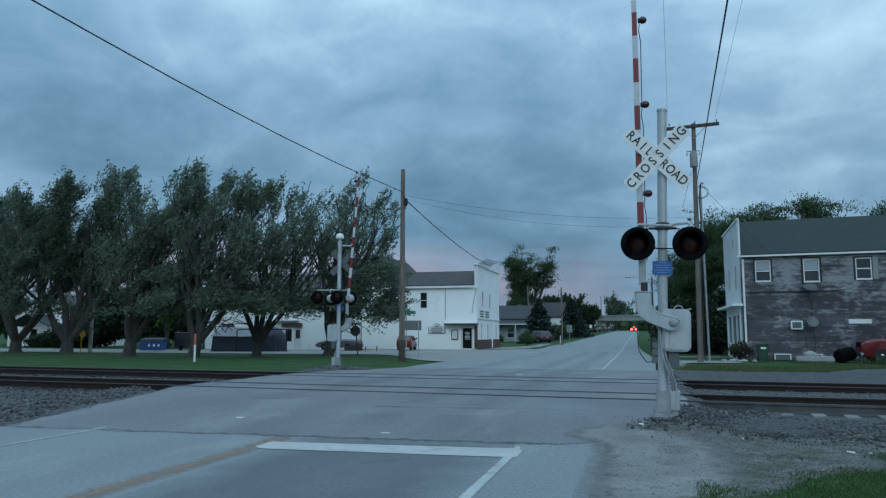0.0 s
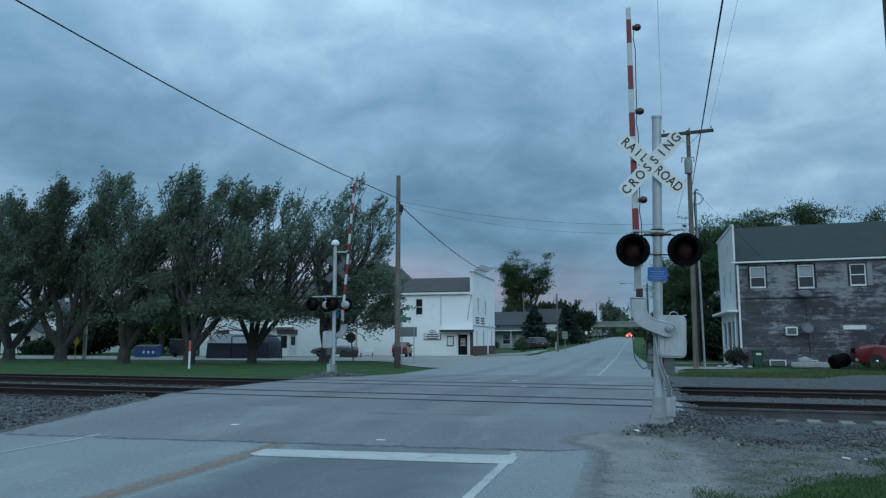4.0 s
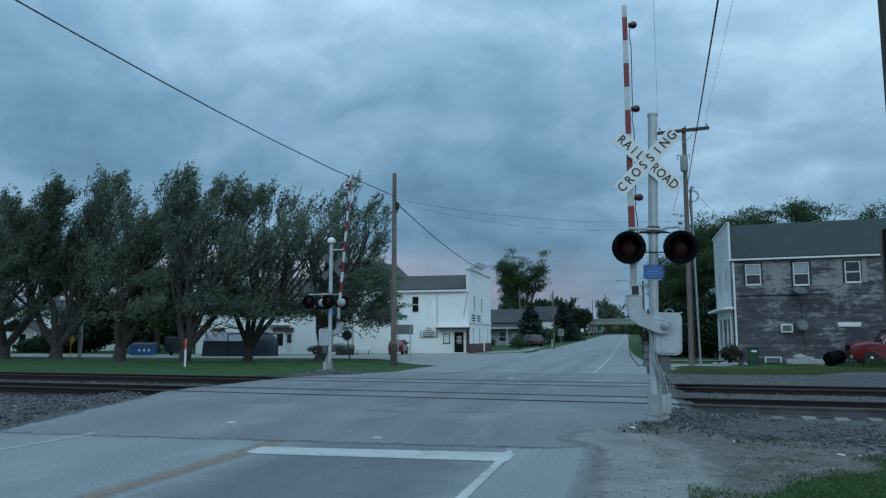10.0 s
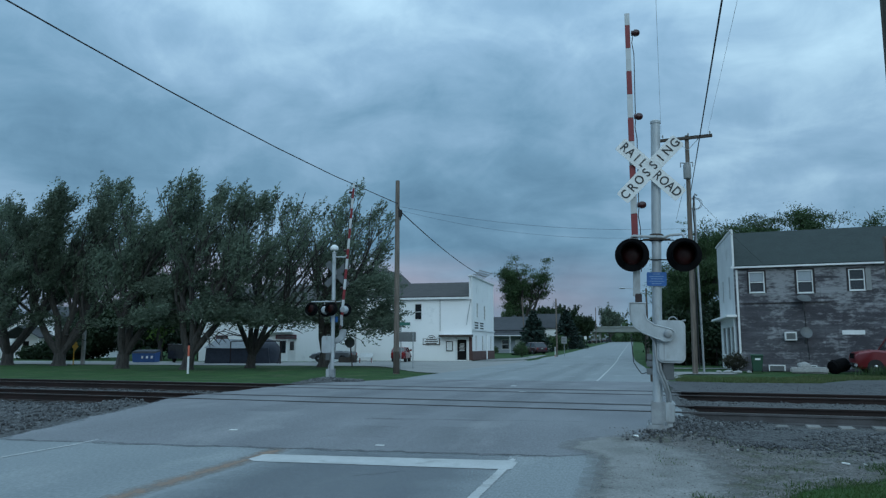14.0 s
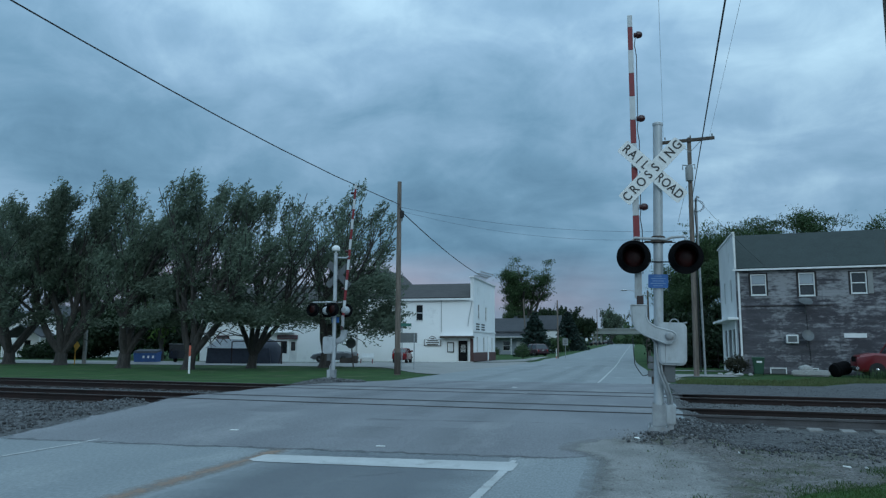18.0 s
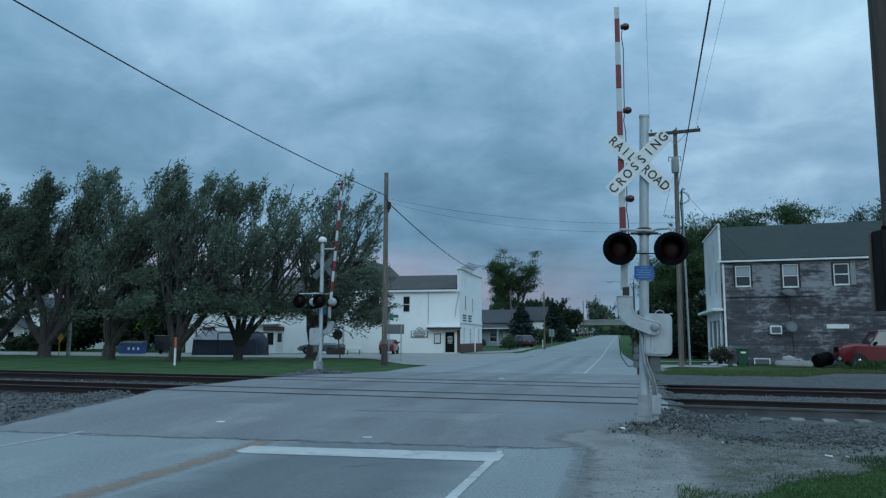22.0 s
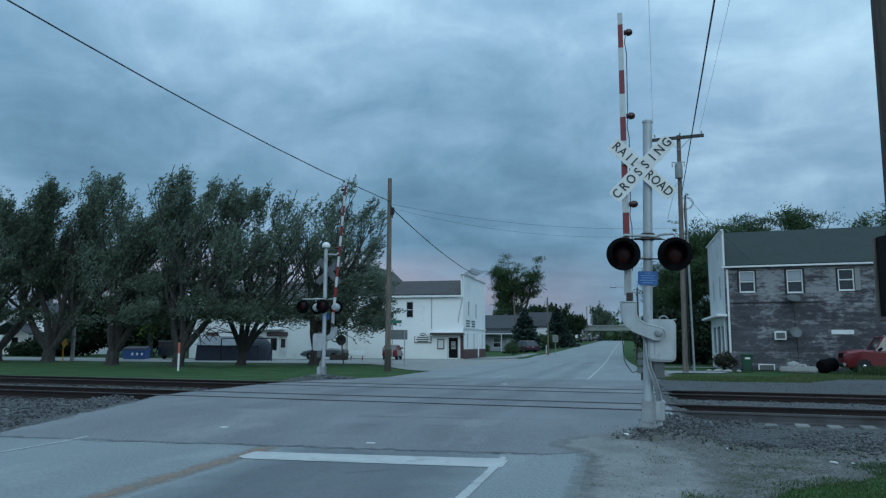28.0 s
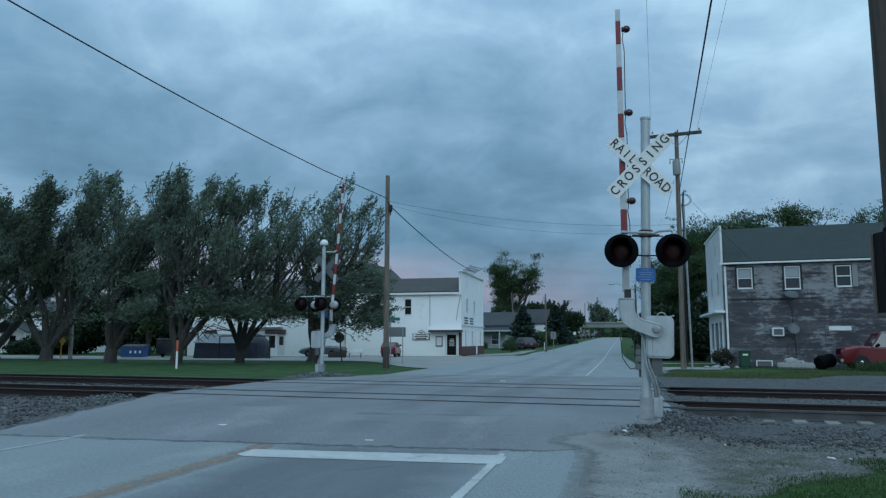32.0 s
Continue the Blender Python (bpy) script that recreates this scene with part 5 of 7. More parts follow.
    prism(b, pts, 0.06, Matrix.Translation((-19.6, Y0 - 0.05, 1.90)))
    sg = part("wall_sign", b, pole_dark, s, "grey wall sign with a rounded crest", smooth=False)
    b = B()
    prism(b, [(x * 0.92, z * 0.86) for x, z in pts], 0.02, Matrix.Translation((-19.6, Y0 - 0.085, 1.92)))
    part("sign_face", b, white_trim, sg, smooth=False)
    bars(sg, Matrix.Translation((-19.6, Y0 - 0.10, 2.24)), (0.4, 1.1, 1.35, 1.1), 0.19, 0.10, pole_dark)
    return s


def annex():
    s = thing("white_storefront", "long low white storefront with a maroon sign board", "building")
    X0, X1, Y0 = -27.8, -42.4, 66.0
    b = B()
    wall_panel(b, (X0, Y0), (X1, Y0), -0.2, 5.6, -0.3, [(4.0, 4.9, 0.0, 2.1), (5.0, 5.8, 0.7, 2.0)])
    part("front_wall", b, white_wall, s, "white painted front wall", smooth=False)
    b = B()
    wall_panel(b, (X1, Y0 + 0.3), (X1, Y0 + 14), -0.2, 5.6, -0.3)
    wall_panel(b, (X0, Y0 + 0.3), (X0, Y0 + 14), -0.2, 5.6, 0.3)
    wall_panel(b, (X0, Y0 + 14), (X1, Y0 + 14), -0.2, 5.6, -0.3)
    part("side_wall", b, white_wall, s, smooth=False)
    b = B()
    gable_roof(b, (X0, Y0), (X1, Y0), (X1, Y0 + 14), (X0, Y0 + 14), 5.6, 7.8, over=0.3)
    part("roof", b, roof_brown, s, smooth=False)
    b = B()
    box(b, (X0 - 4.45, Y0 + 0.15, 1.05), (0.9, 0.06, 2.1), None, 0.01)
    dr = part("door", b, white_trim, s, "white door with a dark glazed panel")
    b = B()
    box(b, (X0 - 4.45, Y0 + 0.11, 1.45), (0.45, 0.02, 0.85))
    part("pane", b, glass_dark, dr, smooth=False)
    window(s, (X0 - 5.4, Y0 + 0.05, 0.7), (1, 0), 0.8, 1.3, rail=False)
    b = B()
    box(b, (X0 - 6.4, Y0 - 0.3, 2.76), (4.3, 0.6, 0.06), None, 0.02)
    part("canopy", b, white_trim, s, "thin pale flat canopy")
    b = B()
    box(b, (X0 - 5.0, Y0 - 0.08, 2.32), (2.2, 0.10, 0.40), None, 0.01)
    sg = part("sign_board", b, sign_maroon, s, "maroon sign board with pale print")
    bars(sg, Matrix.Translation((X0 - 5.0, Y0 - 0.14, 2.32)), (1.8,), 0.1, 0.12, sign_back)
    b = B()
    box(b, (X0 - 12.0, Y0 - 0.08, 2.30), (1.3, 0.10, 0.4), None, 0.01)
    sg = part("sign_board", b, sign_maroon, s, "maroon sign board with pale print")
    bars(sg, Matrix.Translation((X0 - 12.0, Y0 - 0.14, 2.30)), (0.9,), 0.1, 0.12, sign_back)
    return s


casing_m = surf("rotten_casing", (0.046, 0.040, 0.042), (0.026, 0.022, 0.023), scale=4, rough=0.9, bump=0.3)


def grey_building():
    s = thing("weathered_building", "weathered grey wooden two-storey building with a green-grey roof", "building")
    A = Vector((5.72, 45.4, 0))
    d = Vector((0.9951, -0.0995, 0))
    L_ = 26.0
    C = A + d * L_
    D_ = C + Vector((0, 8.0, 0))
    E_ = A + Vector((0, 8.0, 0))
    holes = [(0.80, 1.62, 4.42, 5.62), (3.30, 4.12, 4.34, 5.64), (5.90, 6.68, 4.42, 5.60), (9.6, 10.5, 4.2, 5.42), (13.5, 14.4, 4.2, 5.42)]
    b = B()
    wall_panel(b, A[:2], C[:2], -0.2, 5.95, 0.25, holes)
    part("side_wall", b, old_board, s, smooth=False)
    # clapboards: each course is broken into boards of uneven length
    rng = random.Random(11)
    n = Vector((d.y, -d.x, 0))
    rows = 46
    b = B()
    for k in range(rows):
        z0, z1 = 0.02 + k * 0.128, 0.02 + (k + 1) * 0.128 - 0.006
        u = 0.12
        while u < L_:
            w = rng.uniform(1.2, 4.2)
            e = min(L_, u + w)
            cut = [(u, e)]
            for h in holes:
                if z1 > h[2] - 0.05 and z0 < h[3] + 0.05:
                    cut = [q for a, c in cut for q in ((a, min(c, h[0] - 0.09)), (max(a, h[1] + 0.09), c)) if q[1] - q[0] > 0.03]
            for a, c in cut:
                tip = rng.uniform(0.018, 0.03)
                p, q = A + d * (a + 0.004), A + d * (c - 0.004)
                lo, hi = n * tip, n * 0.006
                vs = [b.verts.new(v) for v in (p + lo + Vector((0, 0, z0)), q + lo + Vector((0, 0, z0)), q + hi + Vector((0, 0, z1)), p + hi + Vector((0, 0, z1)), p + Vector((0, 0, z0)), q + Vector((0, 0, z0)))]
                b.faces.new(vs[:4])
                b.faces.new((vs[4], vs[5], vs[1], vs[0]))
            u = e
    bo = part("siding", b, old_board, s, "grey weathered clapboards with peeling white paint", smooth=False)
    bo["kind"] = "stuff"
    for i, h in enumerate(holes):
        p = A + d * ((h[0] + h[1]) / 2)
        window(s, (p.x, p.y, h[2]), d[:2], h[1] - h[0], h[3] - h[2], blind=(blue_wall if i < 2 else None))
        b = B()
        rot = Euler((0, 0, math.atan2(d.y, d.x))).to_matrix().to_4x4()
        for e in (h[0] - 0.055, h[1] + 0.055):
            q = A + d * e + n * 0.03
            box(b, (q.x, q.y, (h[2] + h[3]) / 2), (0.07 + 0.03 * (i == 1), 0.05, h[3] - h[2] + 0.06), rot, 0.006)
        q = p + n * 0.03
        box(b, (q.x, q.y, h[3] + 0.05), (h[1] - h[0] + 0.18, 0.05, 0.06), rot, 0.006)
        part("window_casing", b, casing_m, s, "dark weathered window casing")
    # a pale board nailed up beside the third window
    b = B()
    q = A + d * 6.86 + n * 0.045
    box(b, (q.x, q.y, 5.02), (0.26, 0.04, 1.22), rot, 0.006)
    part("patch_board", b, grey_box, s, "pale board beside a window")
    # dark rot band under the upper windows
    b = B()
    q = A + d * 2.6 + n * 0.035
    box(b, (q.x, q.y, 3.80), (4.6, 0.04, 0.05), rot, 0.005)
    part("ledge_board", b, casing_m, s)
    b = B()
    q = A + d * 10.0 + n * 0.035
    box(b, (q.x, q.y, 2.75), (4.4, 0.03, 0.06), rot, 0.005)
    part("ledge_board", b, pole_dark, s)
    # white front towards the road
    b = B()
    fh = [(1.2, 2.4, 0.8, 2.6), (2.9, 4.6, 0.3, 2.6), (5.2, 6.6, 0.8, 2.6), (1.8, 2.5, 4.2, 5.6), (5.0, 5.7, 4.2, 5.6), (2.6, 3.1, 6.7, 7.3)]
    wall_panel(b, E_[:2], (A.x, A.y), -0.2, 8.05, 0.07, [(8.0 - c, 8.0 - a, z0, z1) for a, c, z0, z1 in fh])
    part("front_wall", b, faded_wall, s, "pale painted front wall", smooth=False)
    for k in range(40):
        b = B()
        z = 3.3 + k * 0.118
        box(b, (A.x - 0.012, A.y + 4.0, z), (0.02, 7.9, 0.02))
        part("siding_board", b, faded_wall, s, smooth=False)
    for a, c, z0, z1 in fh:
        window(s, (A.x + 0.04, A.y + (a + c) / 2, z0), (0, -1), c - a, z1 - z0, rail=z0 > 3)
    b = B()
    box(b, (A.x - 0.25, A.y + 4.0, 3.1), (0.6, 8.5, 0.14), None, 0.02)
    box(b, (A.x - 0.02, A.y + 4.0, 8.1), (0.16, 8.2, 0.10), None, 0.02)
    box(b, (A.x - 0.0, A.y - 0.03, 7.0), (0.10, 0.10, 2.1), None, 0.02)
    part("trim", b, white_trim, s)
    b = B()
    q = A + d * 0.16 + n * 0.05
    box(b, (q.x, q.y, 2.95), (0.11, 0.09, 5.6), rot, 0.01)
    part("corner_board", b, white_trim, s, "white corner board")
    b = B()
    tube(b, [(A.x - 0.06, A.y + 0.25, 0.3), (A.x - 0.06, A.y + 0.25, 3.0)], 0.06, 8)
    part("downpipe", b, white_trim, s)
    b = B()
    wall_panel(b, C[:2], D_[:2], -0.2, 5.95, 0.25)
    wall_panel(b, D_[:2], E_[:2], -0.2, 5.95, 0.25)
    part("back_wall", b, old_board, s, smooth=False)
    b = B()
    gable_roof(b, (A + d * 0.3)[:2], C[:2], D_[:2], (E_ + d * 0.3)[:2], 5.98, 8.35, over=0.22)
    part("roof", b, roof_green, s, "green-grey shingled roof", smooth=False)
    b = B()
    q = (A + C) / 2 + n * 0.27
    box(b, (q.x, q.y, 5.88), (L_ + 0.3, 0.06, 0.10), rot, 0.01)
    part("gutter", b, white_trim, s, "white gutter along the eave")
    # air conditioner, pale board, satellite dishes
    def on(u, z, out=0.0):
        q = A + d * u + n * out
        return Vector((q.x, q.y, z))
    b = B()
    box(b, on(2.80, 1.93, 0.16), (0.62, 0.34, 0.48), rot, 0.02)
    ac = part("air_conditioner", b, white_trim, s, "white window air conditioner")
    b = B()
    box(b, on(2.80, 1.93, 0.335), (0.46, 0.02, 0.33), rot, 0.004)
    part("grille", b, sign_back, ac)
    b = B()
    box(b, on(5.95, 2.12, 0.05), (1.1, 0.05, 0.24), rot, 0.006)
    part("pale_board", b, white_trim, s, "pale painted board")
    for u, z, tilt in ((3.55, 3.95, -55), (3.55, 2.10, -20)):
        b = B()
        mm = Matrix.Translation(on(u, z, 0.45)) @ rot @ Euler((radians(90 + tilt), 0, radians(15))).to_matrix().to_4x4()
        k_ = 1.0 if z > 3 else 0.88
        lathe(b, [(0.02, 0.0), (0.25 * k_, 0.03), (0.36 * k_, 0.085), (0.365 * k_, 0.09), (0.25 * k_, 0.045), (0.02, 0.015)], 22, mm)
        tube(b, [on(u, z - 0.02, 0.42), on(u, z - 0.35, 0.2), on(u, z - 0.6, 0.03)], 0.025, 6)
        part("satellite_dish", b, sign_back, s, "grey satellite dish on a bracket")
    b = B()
    tube(b, [on(3.6, 3.3, 0.05), on(3.62, 2.4, 0.05), on(3.7, 0.6, 0.05)], 0.015, 5)
    part("cable", b, cable_m, s)
    return s


def far_house():
    s = thing("blue_grey_house", "blue-grey house with a dark roof behind a spruce", "house")
    z = 0.9
    b = B()
    wall_panel(b, (-15.5, 118.0), (-30.0, 118.0), z - 1, z + 2.9, -0.3, [(4.0, 5.2, z, z + 1.6), (2.0, 3.0, z - 0.6, z + 1.5)])
    wall_panel(b, (-15.5, 118.3), (-15.5, 126.0), z - 1, z + 2.9, 0.3)
    part("wall", b, blue_wall, s, smooth=False)
    window(s, (-20.1, 118.05, z), (1, 0), 1.2, 1.6)
    b = B()
    box(b, (-18.0, 118.1, z + 0.45), (1.0, 0.06, 2.1), None, 0.01)
    part("door", b, white_trim, s)
    b = B()
    gable_roof(b, (-15.3, 118), (-30.3, 118), (-30.3, 126), (-15.3, 126), z + 3.1, z + 5.2, over=0.3)
    quad(b, (-15.2, 115.8, z + 2.2), (-30.3, 115.8, z + 2.2), (-30.3, 118.0, z + 2.75), (-15.2, 118.0, z + 2.75))
    part("roof", b, roof_grey, s, "dark grey shingled roof", smooth=False)
    b = B()
    for x in (-15.4, -19.0, -22.5, -26.3, -30.0):
        box(b, (x, 115.9, z + 0.7), (0.10, 0.10, 3.0), None, 0.01)
    box(b, (-22.7, 115.82, z + 2.14), (15.2, 0.08, 0.12), None, 0.01)
    part("porch_post", b, white_trim, s)
    # gabled wing behind, its gable towards the road
    b = B()
    wall_panel(b, (-13.8, 136.0), (-22.0, 136.0), z - 1, z + 3.9, -0.3)
    wall_panel(b, (-13.8, 136.3), (-13.8, 143.7), z - 1, z + 3.9, 0.3)
    prism(b, [(136.0, z + 3.9), (143.7, z + 3.9), (139.85, z + 6.3)], 0.3, Matrix.Translation((-13.95, 0, 0)) @ Euler((0, 0, radians(90))).to_matrix().to_4x4())
    part("wing_wall", b, white_wall, s, smooth=False)
    b = B()
    gable_roof(b, (-13.6, 136), (-22.0, 136), (-22.0, 143.7), (-13.6, 143.7), z + 3.9, z + 6.4, over=0.35)
    part("wing_roof", b, roof_grey, s, smooth=False)
    return s


def small_house():
    s = thing("white_cottage", "small white cottage with a porch behind the trees", "house")
    b = B()
    wall_panel(b, (-67.5, 78.0), (-79, 78.0), -0.2, 3.2, -0.3, [(3, 4.2, 0.9, 2.3), (7, 8, 0, 2.1)])
    wall_panel(b, (-67.5, 78.3), (-67.5, 88.0), -0.2, 3.2, 0.3)
    prism(b, [(-79, 3.2), (-67.5, 3.2), (-73.25, 6.4)], 0.3, Matrix.Translation((0, 78.15, 0)))
    part("wall", b, white_wall, s, smooth=False)
    window(s, (-71.1, 78.05, 0.9), (1, 0), 1.2, 1.4)
    b = B()
    box(b, (-75, 78.1, 1.05), (1.0, 0.06, 2.1), None, 0.01)
    part("door", b, door_dark, s)
    b = B()
    gable_roof(b, (-79, 78), (-79, 88), (-67.5, 88), (-67.5, 78), 3.2, 6.5, over=0.4)
    part("roof", b, roof_grey, s, smooth=False)
    b = B()
    gable_roof(b, (-76.5, 75.4), (-76.5, 78), (-70.5, 78), (-70.5, 75.4), 2.5, 3.9, over=0.2)
    part("porch_roof", b, roof_grey, s, smooth=False)
    for x in (-76.3, -73.5, -70.7):
        b = B()
        box(b, (x, 75.5, 1.2), (0.16, 0.16, 2.6), None, 0.01)
        part("porch_post", b, white_trim, s)
    return s


def overpass():
    s = thing("overpass", "pale concrete road bridge on slender piers across the road", "bridge")
    Y, z = 262.0, 3.1
    b = B()
    box(b, (0, Y, z + 3.7), (490, 9, 1.5), None, 0.1)
    part("deck", b, beam_m, s)
    b = B()
    box(b, (0, Y - 4.6, z + 4.65), (490, 0.35, 0.5), None, 0.05)
    part("parapet", b, beam_m, s)
    for x in (-24.5, -19, -13.2, -11.4, 3.5, 9, 15, 21):
        for dy in (-3, 3):
            b = B()
            tube(b, [(x, Y + dy, z - 3), (x, Y + dy, z + 3.0)], 0.4, 12)
            part("pier", b, beam_m, s)
    return s


white_building()
annex()
grey_building()
far_house()
small_house()
overpass()


def embankment(name, x0, x1, side):
    bm = B()
    xs, ys = span(x0, x1, 30), span(236, 290, 14)
    g = [[bm.verts.new((x, y, 2.0 + 5.0 * sst(0, 1, (x - x0) / (x1 - x0) if side > 0 else (x1 - x) / (x1 - x0)) * sst(236, 252, y) + 0.5 * noise.noise((x * 0.1, y * 0.1, 0)))) for x in xs] for y in ys]
    for r0, r1 in zip(g, g[1:]):
        for k in range(len(xs) - 1):
            bm.faces.new((r0[k], r0[k + 1], r1[k + 1], r1[k]))
    tagged(finish(name, bm, lawn, None, True), "grassy embankment under the bridge end", "embankment", kind="structure")


embankment("embankment_left", -120, -15, -1)
embankment("embankment_right", 4, 90, 1)

# ---- trees and shrubs ----
SWAYING = []


def leaf_cloud(P, size, rng, aspect=0.5, droop=0.0, along=None):
    """Small folded leaf sprays, one kite each, at the points P."""
    n = len(P)
    d = rng.normal(size=(n, 3))
    if along is not None:
        d = d * 0.7 + along
    d[:, 2] -= droop
    d /= np.linalg.norm(d, axis=1, keepdims=True)
    e = np.cross(d, rng.normal(size=(n, 3)))
    e /= np.linalg.norm(e, axis=1, keepdims=True) + 1e-9
    s = size * (0.5 + rng.random((n, 1)))
    V = np.stack([P - d * s * 0.5, P + e * s * aspect * 0.5, P + d * s * 0.5, P - e * s * aspect * 0.5], 1).reshape(-1, 3)
    Fc = np.arange(n)[:, None] * 4 + np.array([[0, 1, 2, 3]])
    return V, Fc


def grow(rng, segs, tips, p, d, length, r, level, top, wind, spread, kinks=4):
    q = p
    for i in range(kinks):
        d = d + Vector(rng.normal(size=3)) * 0.13 + Vector((wind, 0, 0.16 if level >= 2 else (0.08 if level else 0.02)))
        d.normalize()
        e = q + d * (length / kinks)
        r1 = r * (1 - 0.42 * (i + 1) / kinks)
        segs.append((level, q.copy(), e.copy(), r * (1 - 0.42 * i / kinks), r1))
        if level >= 2 or (level == 1 and i >= 1):
            tips.append((q.copy(), e.copy(), level))
        if level < top and i >= (1 if level else kinks - 2):
            for _ in range(2):
                a = rng.random() * 6.283
                side = Vector((math.cos(a), math.sin(a), 0.25 + 0.5 * rng.random()))
                c = (d * (1.0 - spread * 0.5) + side * spread).normalized()
                grow(rng, segs, tips, e, c, length * (0.52 + 0.25 * rng.random()), r1 * 0.62, level + 1, top, wind, spread, 3)
        q = e


def tree(label, x, y, h, seed, trunk=2.2, r=0.42, stems=3, spread=0.55, wind=0.03, leaves=14000, leaf=0.34, mat=None, lean=(0, 0), low=0.0, name="tree", group="row of trees", splay=0.38, puff=0.45, z0=None, top=3, base_len=0.52, slim=0.4, skirt=0, sway=False, gap=0.0, shoots=0, bough=0, gap_scale=0.62, pads=False, clear=0.6):
    rng = np.random.default_rng(seed)
    z = (gz(x, y) - 0.08) if z0 is None else z0
    t = thing(name, label, "tree", pose(x, y, z), group)
    segs, tips = [], []
    p = Vector((0, 0, 0))
    d = Vector((lean[0], lean[1], 1)).normalized()
    fork = p + d * trunk
    segs.append((0, p, p + d * trunk * 0.25, r * 1.35, r * 1.02))
    segs.append((0, p + d * trunk * 0.25, fork, r * 1.02, r * 0.9))
    a0 = rng.random() * 6.28
    marks = []
    for k in range(stems):
        marks.append(len(segs))
        a = a0 + 6.283 * k / stems + rng.normal() * 0.25
        c = (d + Vector((math.cos(a), math.sin(a), 0)) * splay * (0.35 + 1.3 * rng.random())).normalized()
        grow(rng, segs, tips, fork - d * 0.2, c, (h - trunk) * (base_len + 0.14 * rng.random()), r * 0.62, 1, top, wind, spread)
    # a skirt of low drooping branches
    limb = [q for q in segs if q[0] == 1]
    for k in range(skirt):
        q = limb[rng.integers(len(limb) // 4, max(len(limb) * 3 // 4, len(limb) // 4 + 1))][2]
        a = math.atan2(q.y, q.x) + rng.normal() * 0.7
        o, e = Vector((math.cos(a), math.sin(a), 0)), q
        ln = rng.uniform(0.5, 1.0)
        for st, dz in ((0.9, 0.25), (0.9, 0.05), (0.8, -0.3), (0.5, -0.45)):
            n_ = e + (o * st + Vector((0, 0, dz)) + Vector(rng.normal(size=3)) * 0.15) * ln
            segs.append((3, e.copy(), n_.copy(), 0.035, 0.02))
            tips.append((e.copy(), n_.copy(), 3))
            e = n_
    # long low boughs that reach out to the lee side
    for k in range(bough):
        q = [l_ for l_ in limb if 2.6 < l_[2].z < 7.0][(k * 3) % 10][2]
        o, e = Vector((1, rng.normal() * 0.35, 0)).normalized(), q
        ln = rng.uniform(0.7, 1.12)
        for st, dz in ((1.0, 0.15), (1.0, 0.05), (0.9, -0.12), (0.7, -0.22), (0.4, -0.25)):
            n_ = e + (o * st + Vector((0, 0, dz)) + Vector(rng.normal(size=3)) * 0.14) * ln
            segs.append((3, e.copy(), n_.copy(), 0.03, 0.018))
            tips += [(e.copy(), n_.copy(), 3)] * 5
            e = n_
            for _ in range(2):
                w_ = e + Vector((rng.uniform(0.1, 0.7), rng.normal() * 0.4, rng.uniform(-0.5, 0.5)))
                segs.append((3, e.copy(), w_.copy(), 0.014, 0.012))
                tips += [(e.copy(), w_.copy(), 3)] * 4
    # slender shoots that stand out of the crown's top
    high = sorted((e for a, e, l in tips if l >= 2), key=lambda e: -e.z)[:90]
    for k in range(shoots):
        e = high[rng.integers(len(high))]
        way = Vector((wind * 5 + rng.normal() * 0.25, rng.normal() * 0.25, 1)).normalized()
        for _ in range(3):
            n_ = e + (way + Vector(rng.normal(size=3)) * 0.12) * rng.uniform(0.2, 0.36)
            segs.append((3, e.copy(), n_.copy(), 0.022, 0.016))
            tips.append((e.copy(), n_.copy(), 3))
            e = n_
    marks.append(len(segs))
    b = B()
    for level, a, e, ra, rb in segs[:2]:
        tube(b, [a, e], [ra, rb], 10, cap=False)
    bmesh.ops.remove_doubles(b, verts=b.verts[:], dist=0.01)
    part("trunk", b, bark, t)
    for m0, m1 in zip(marks, marks[1:]):
        run = [q for q in segs[m0:m1] if q[0] == 1]
        b = B()
        tube(b, [run[0][1]] + [q[2] for q in run], [run[0][3]] + [q[4] for q in run], 8)
        part("limb", b, bark, t)
    b = B()
    for level, a, e, ra, rb in segs:
        if level >= 2 and rb > 0.012:
            tube(b, [a, e], [ra, rb], 4, cap=False)
    part("branchwork", b, bark, t)["kind"] = "stuff"
    # leaves stand in sprays along the outer branches, with gaps between
    T = np.array([[*a, *e] for a, e, l in tips])
    w = np.array([1.0 if l >= 3 else (0.6 if l == 2 else 0.15) for a, e, l in tips])
    hz = T[:, 5] / h
    w *= np.clip((hz - low) * 6, 0.02, 1) * (0.08 + rng.random(len(T)) ** 2.6 * 2.4)
    w /= w.sum()
    per = 44 if pads else 26
    n_cl = leaves // per
    k = rng.choice(len(T), n_cl, p=w)
    f = rng.random((n_cl, 1)) * 1.25
    C = T[k, :3] * (1 - f) + T[k, 3:] * f + rng.normal(size=(n_cl, 3)) * puff * 0.42
    if gap:
        # whole sprays are missing here and there, so that sky and stems show through
        s_ = gap_scale
        nz = np.array([noise.noise((c[0] * s_ + seed, c[1] * s_, c[2] * s_ * 1.2)) + 0.5 * noise.noise((c[0] * s_ * 2.7, c[1] * s_ * 2.7 + seed, c[2] * s_ * 2.7)) for c in C])
        ok = (nz > -0.30 + gap) | (rng.random(n_cl) < 0.06)
        C, k, n_cl = C[ok], k[ok], int(ok.sum())
    D_ = T[k, 3:] - T[k, :3]
    D_ /= np.linalg.norm(D_, axis=1, keepdims=True) + 1e-9
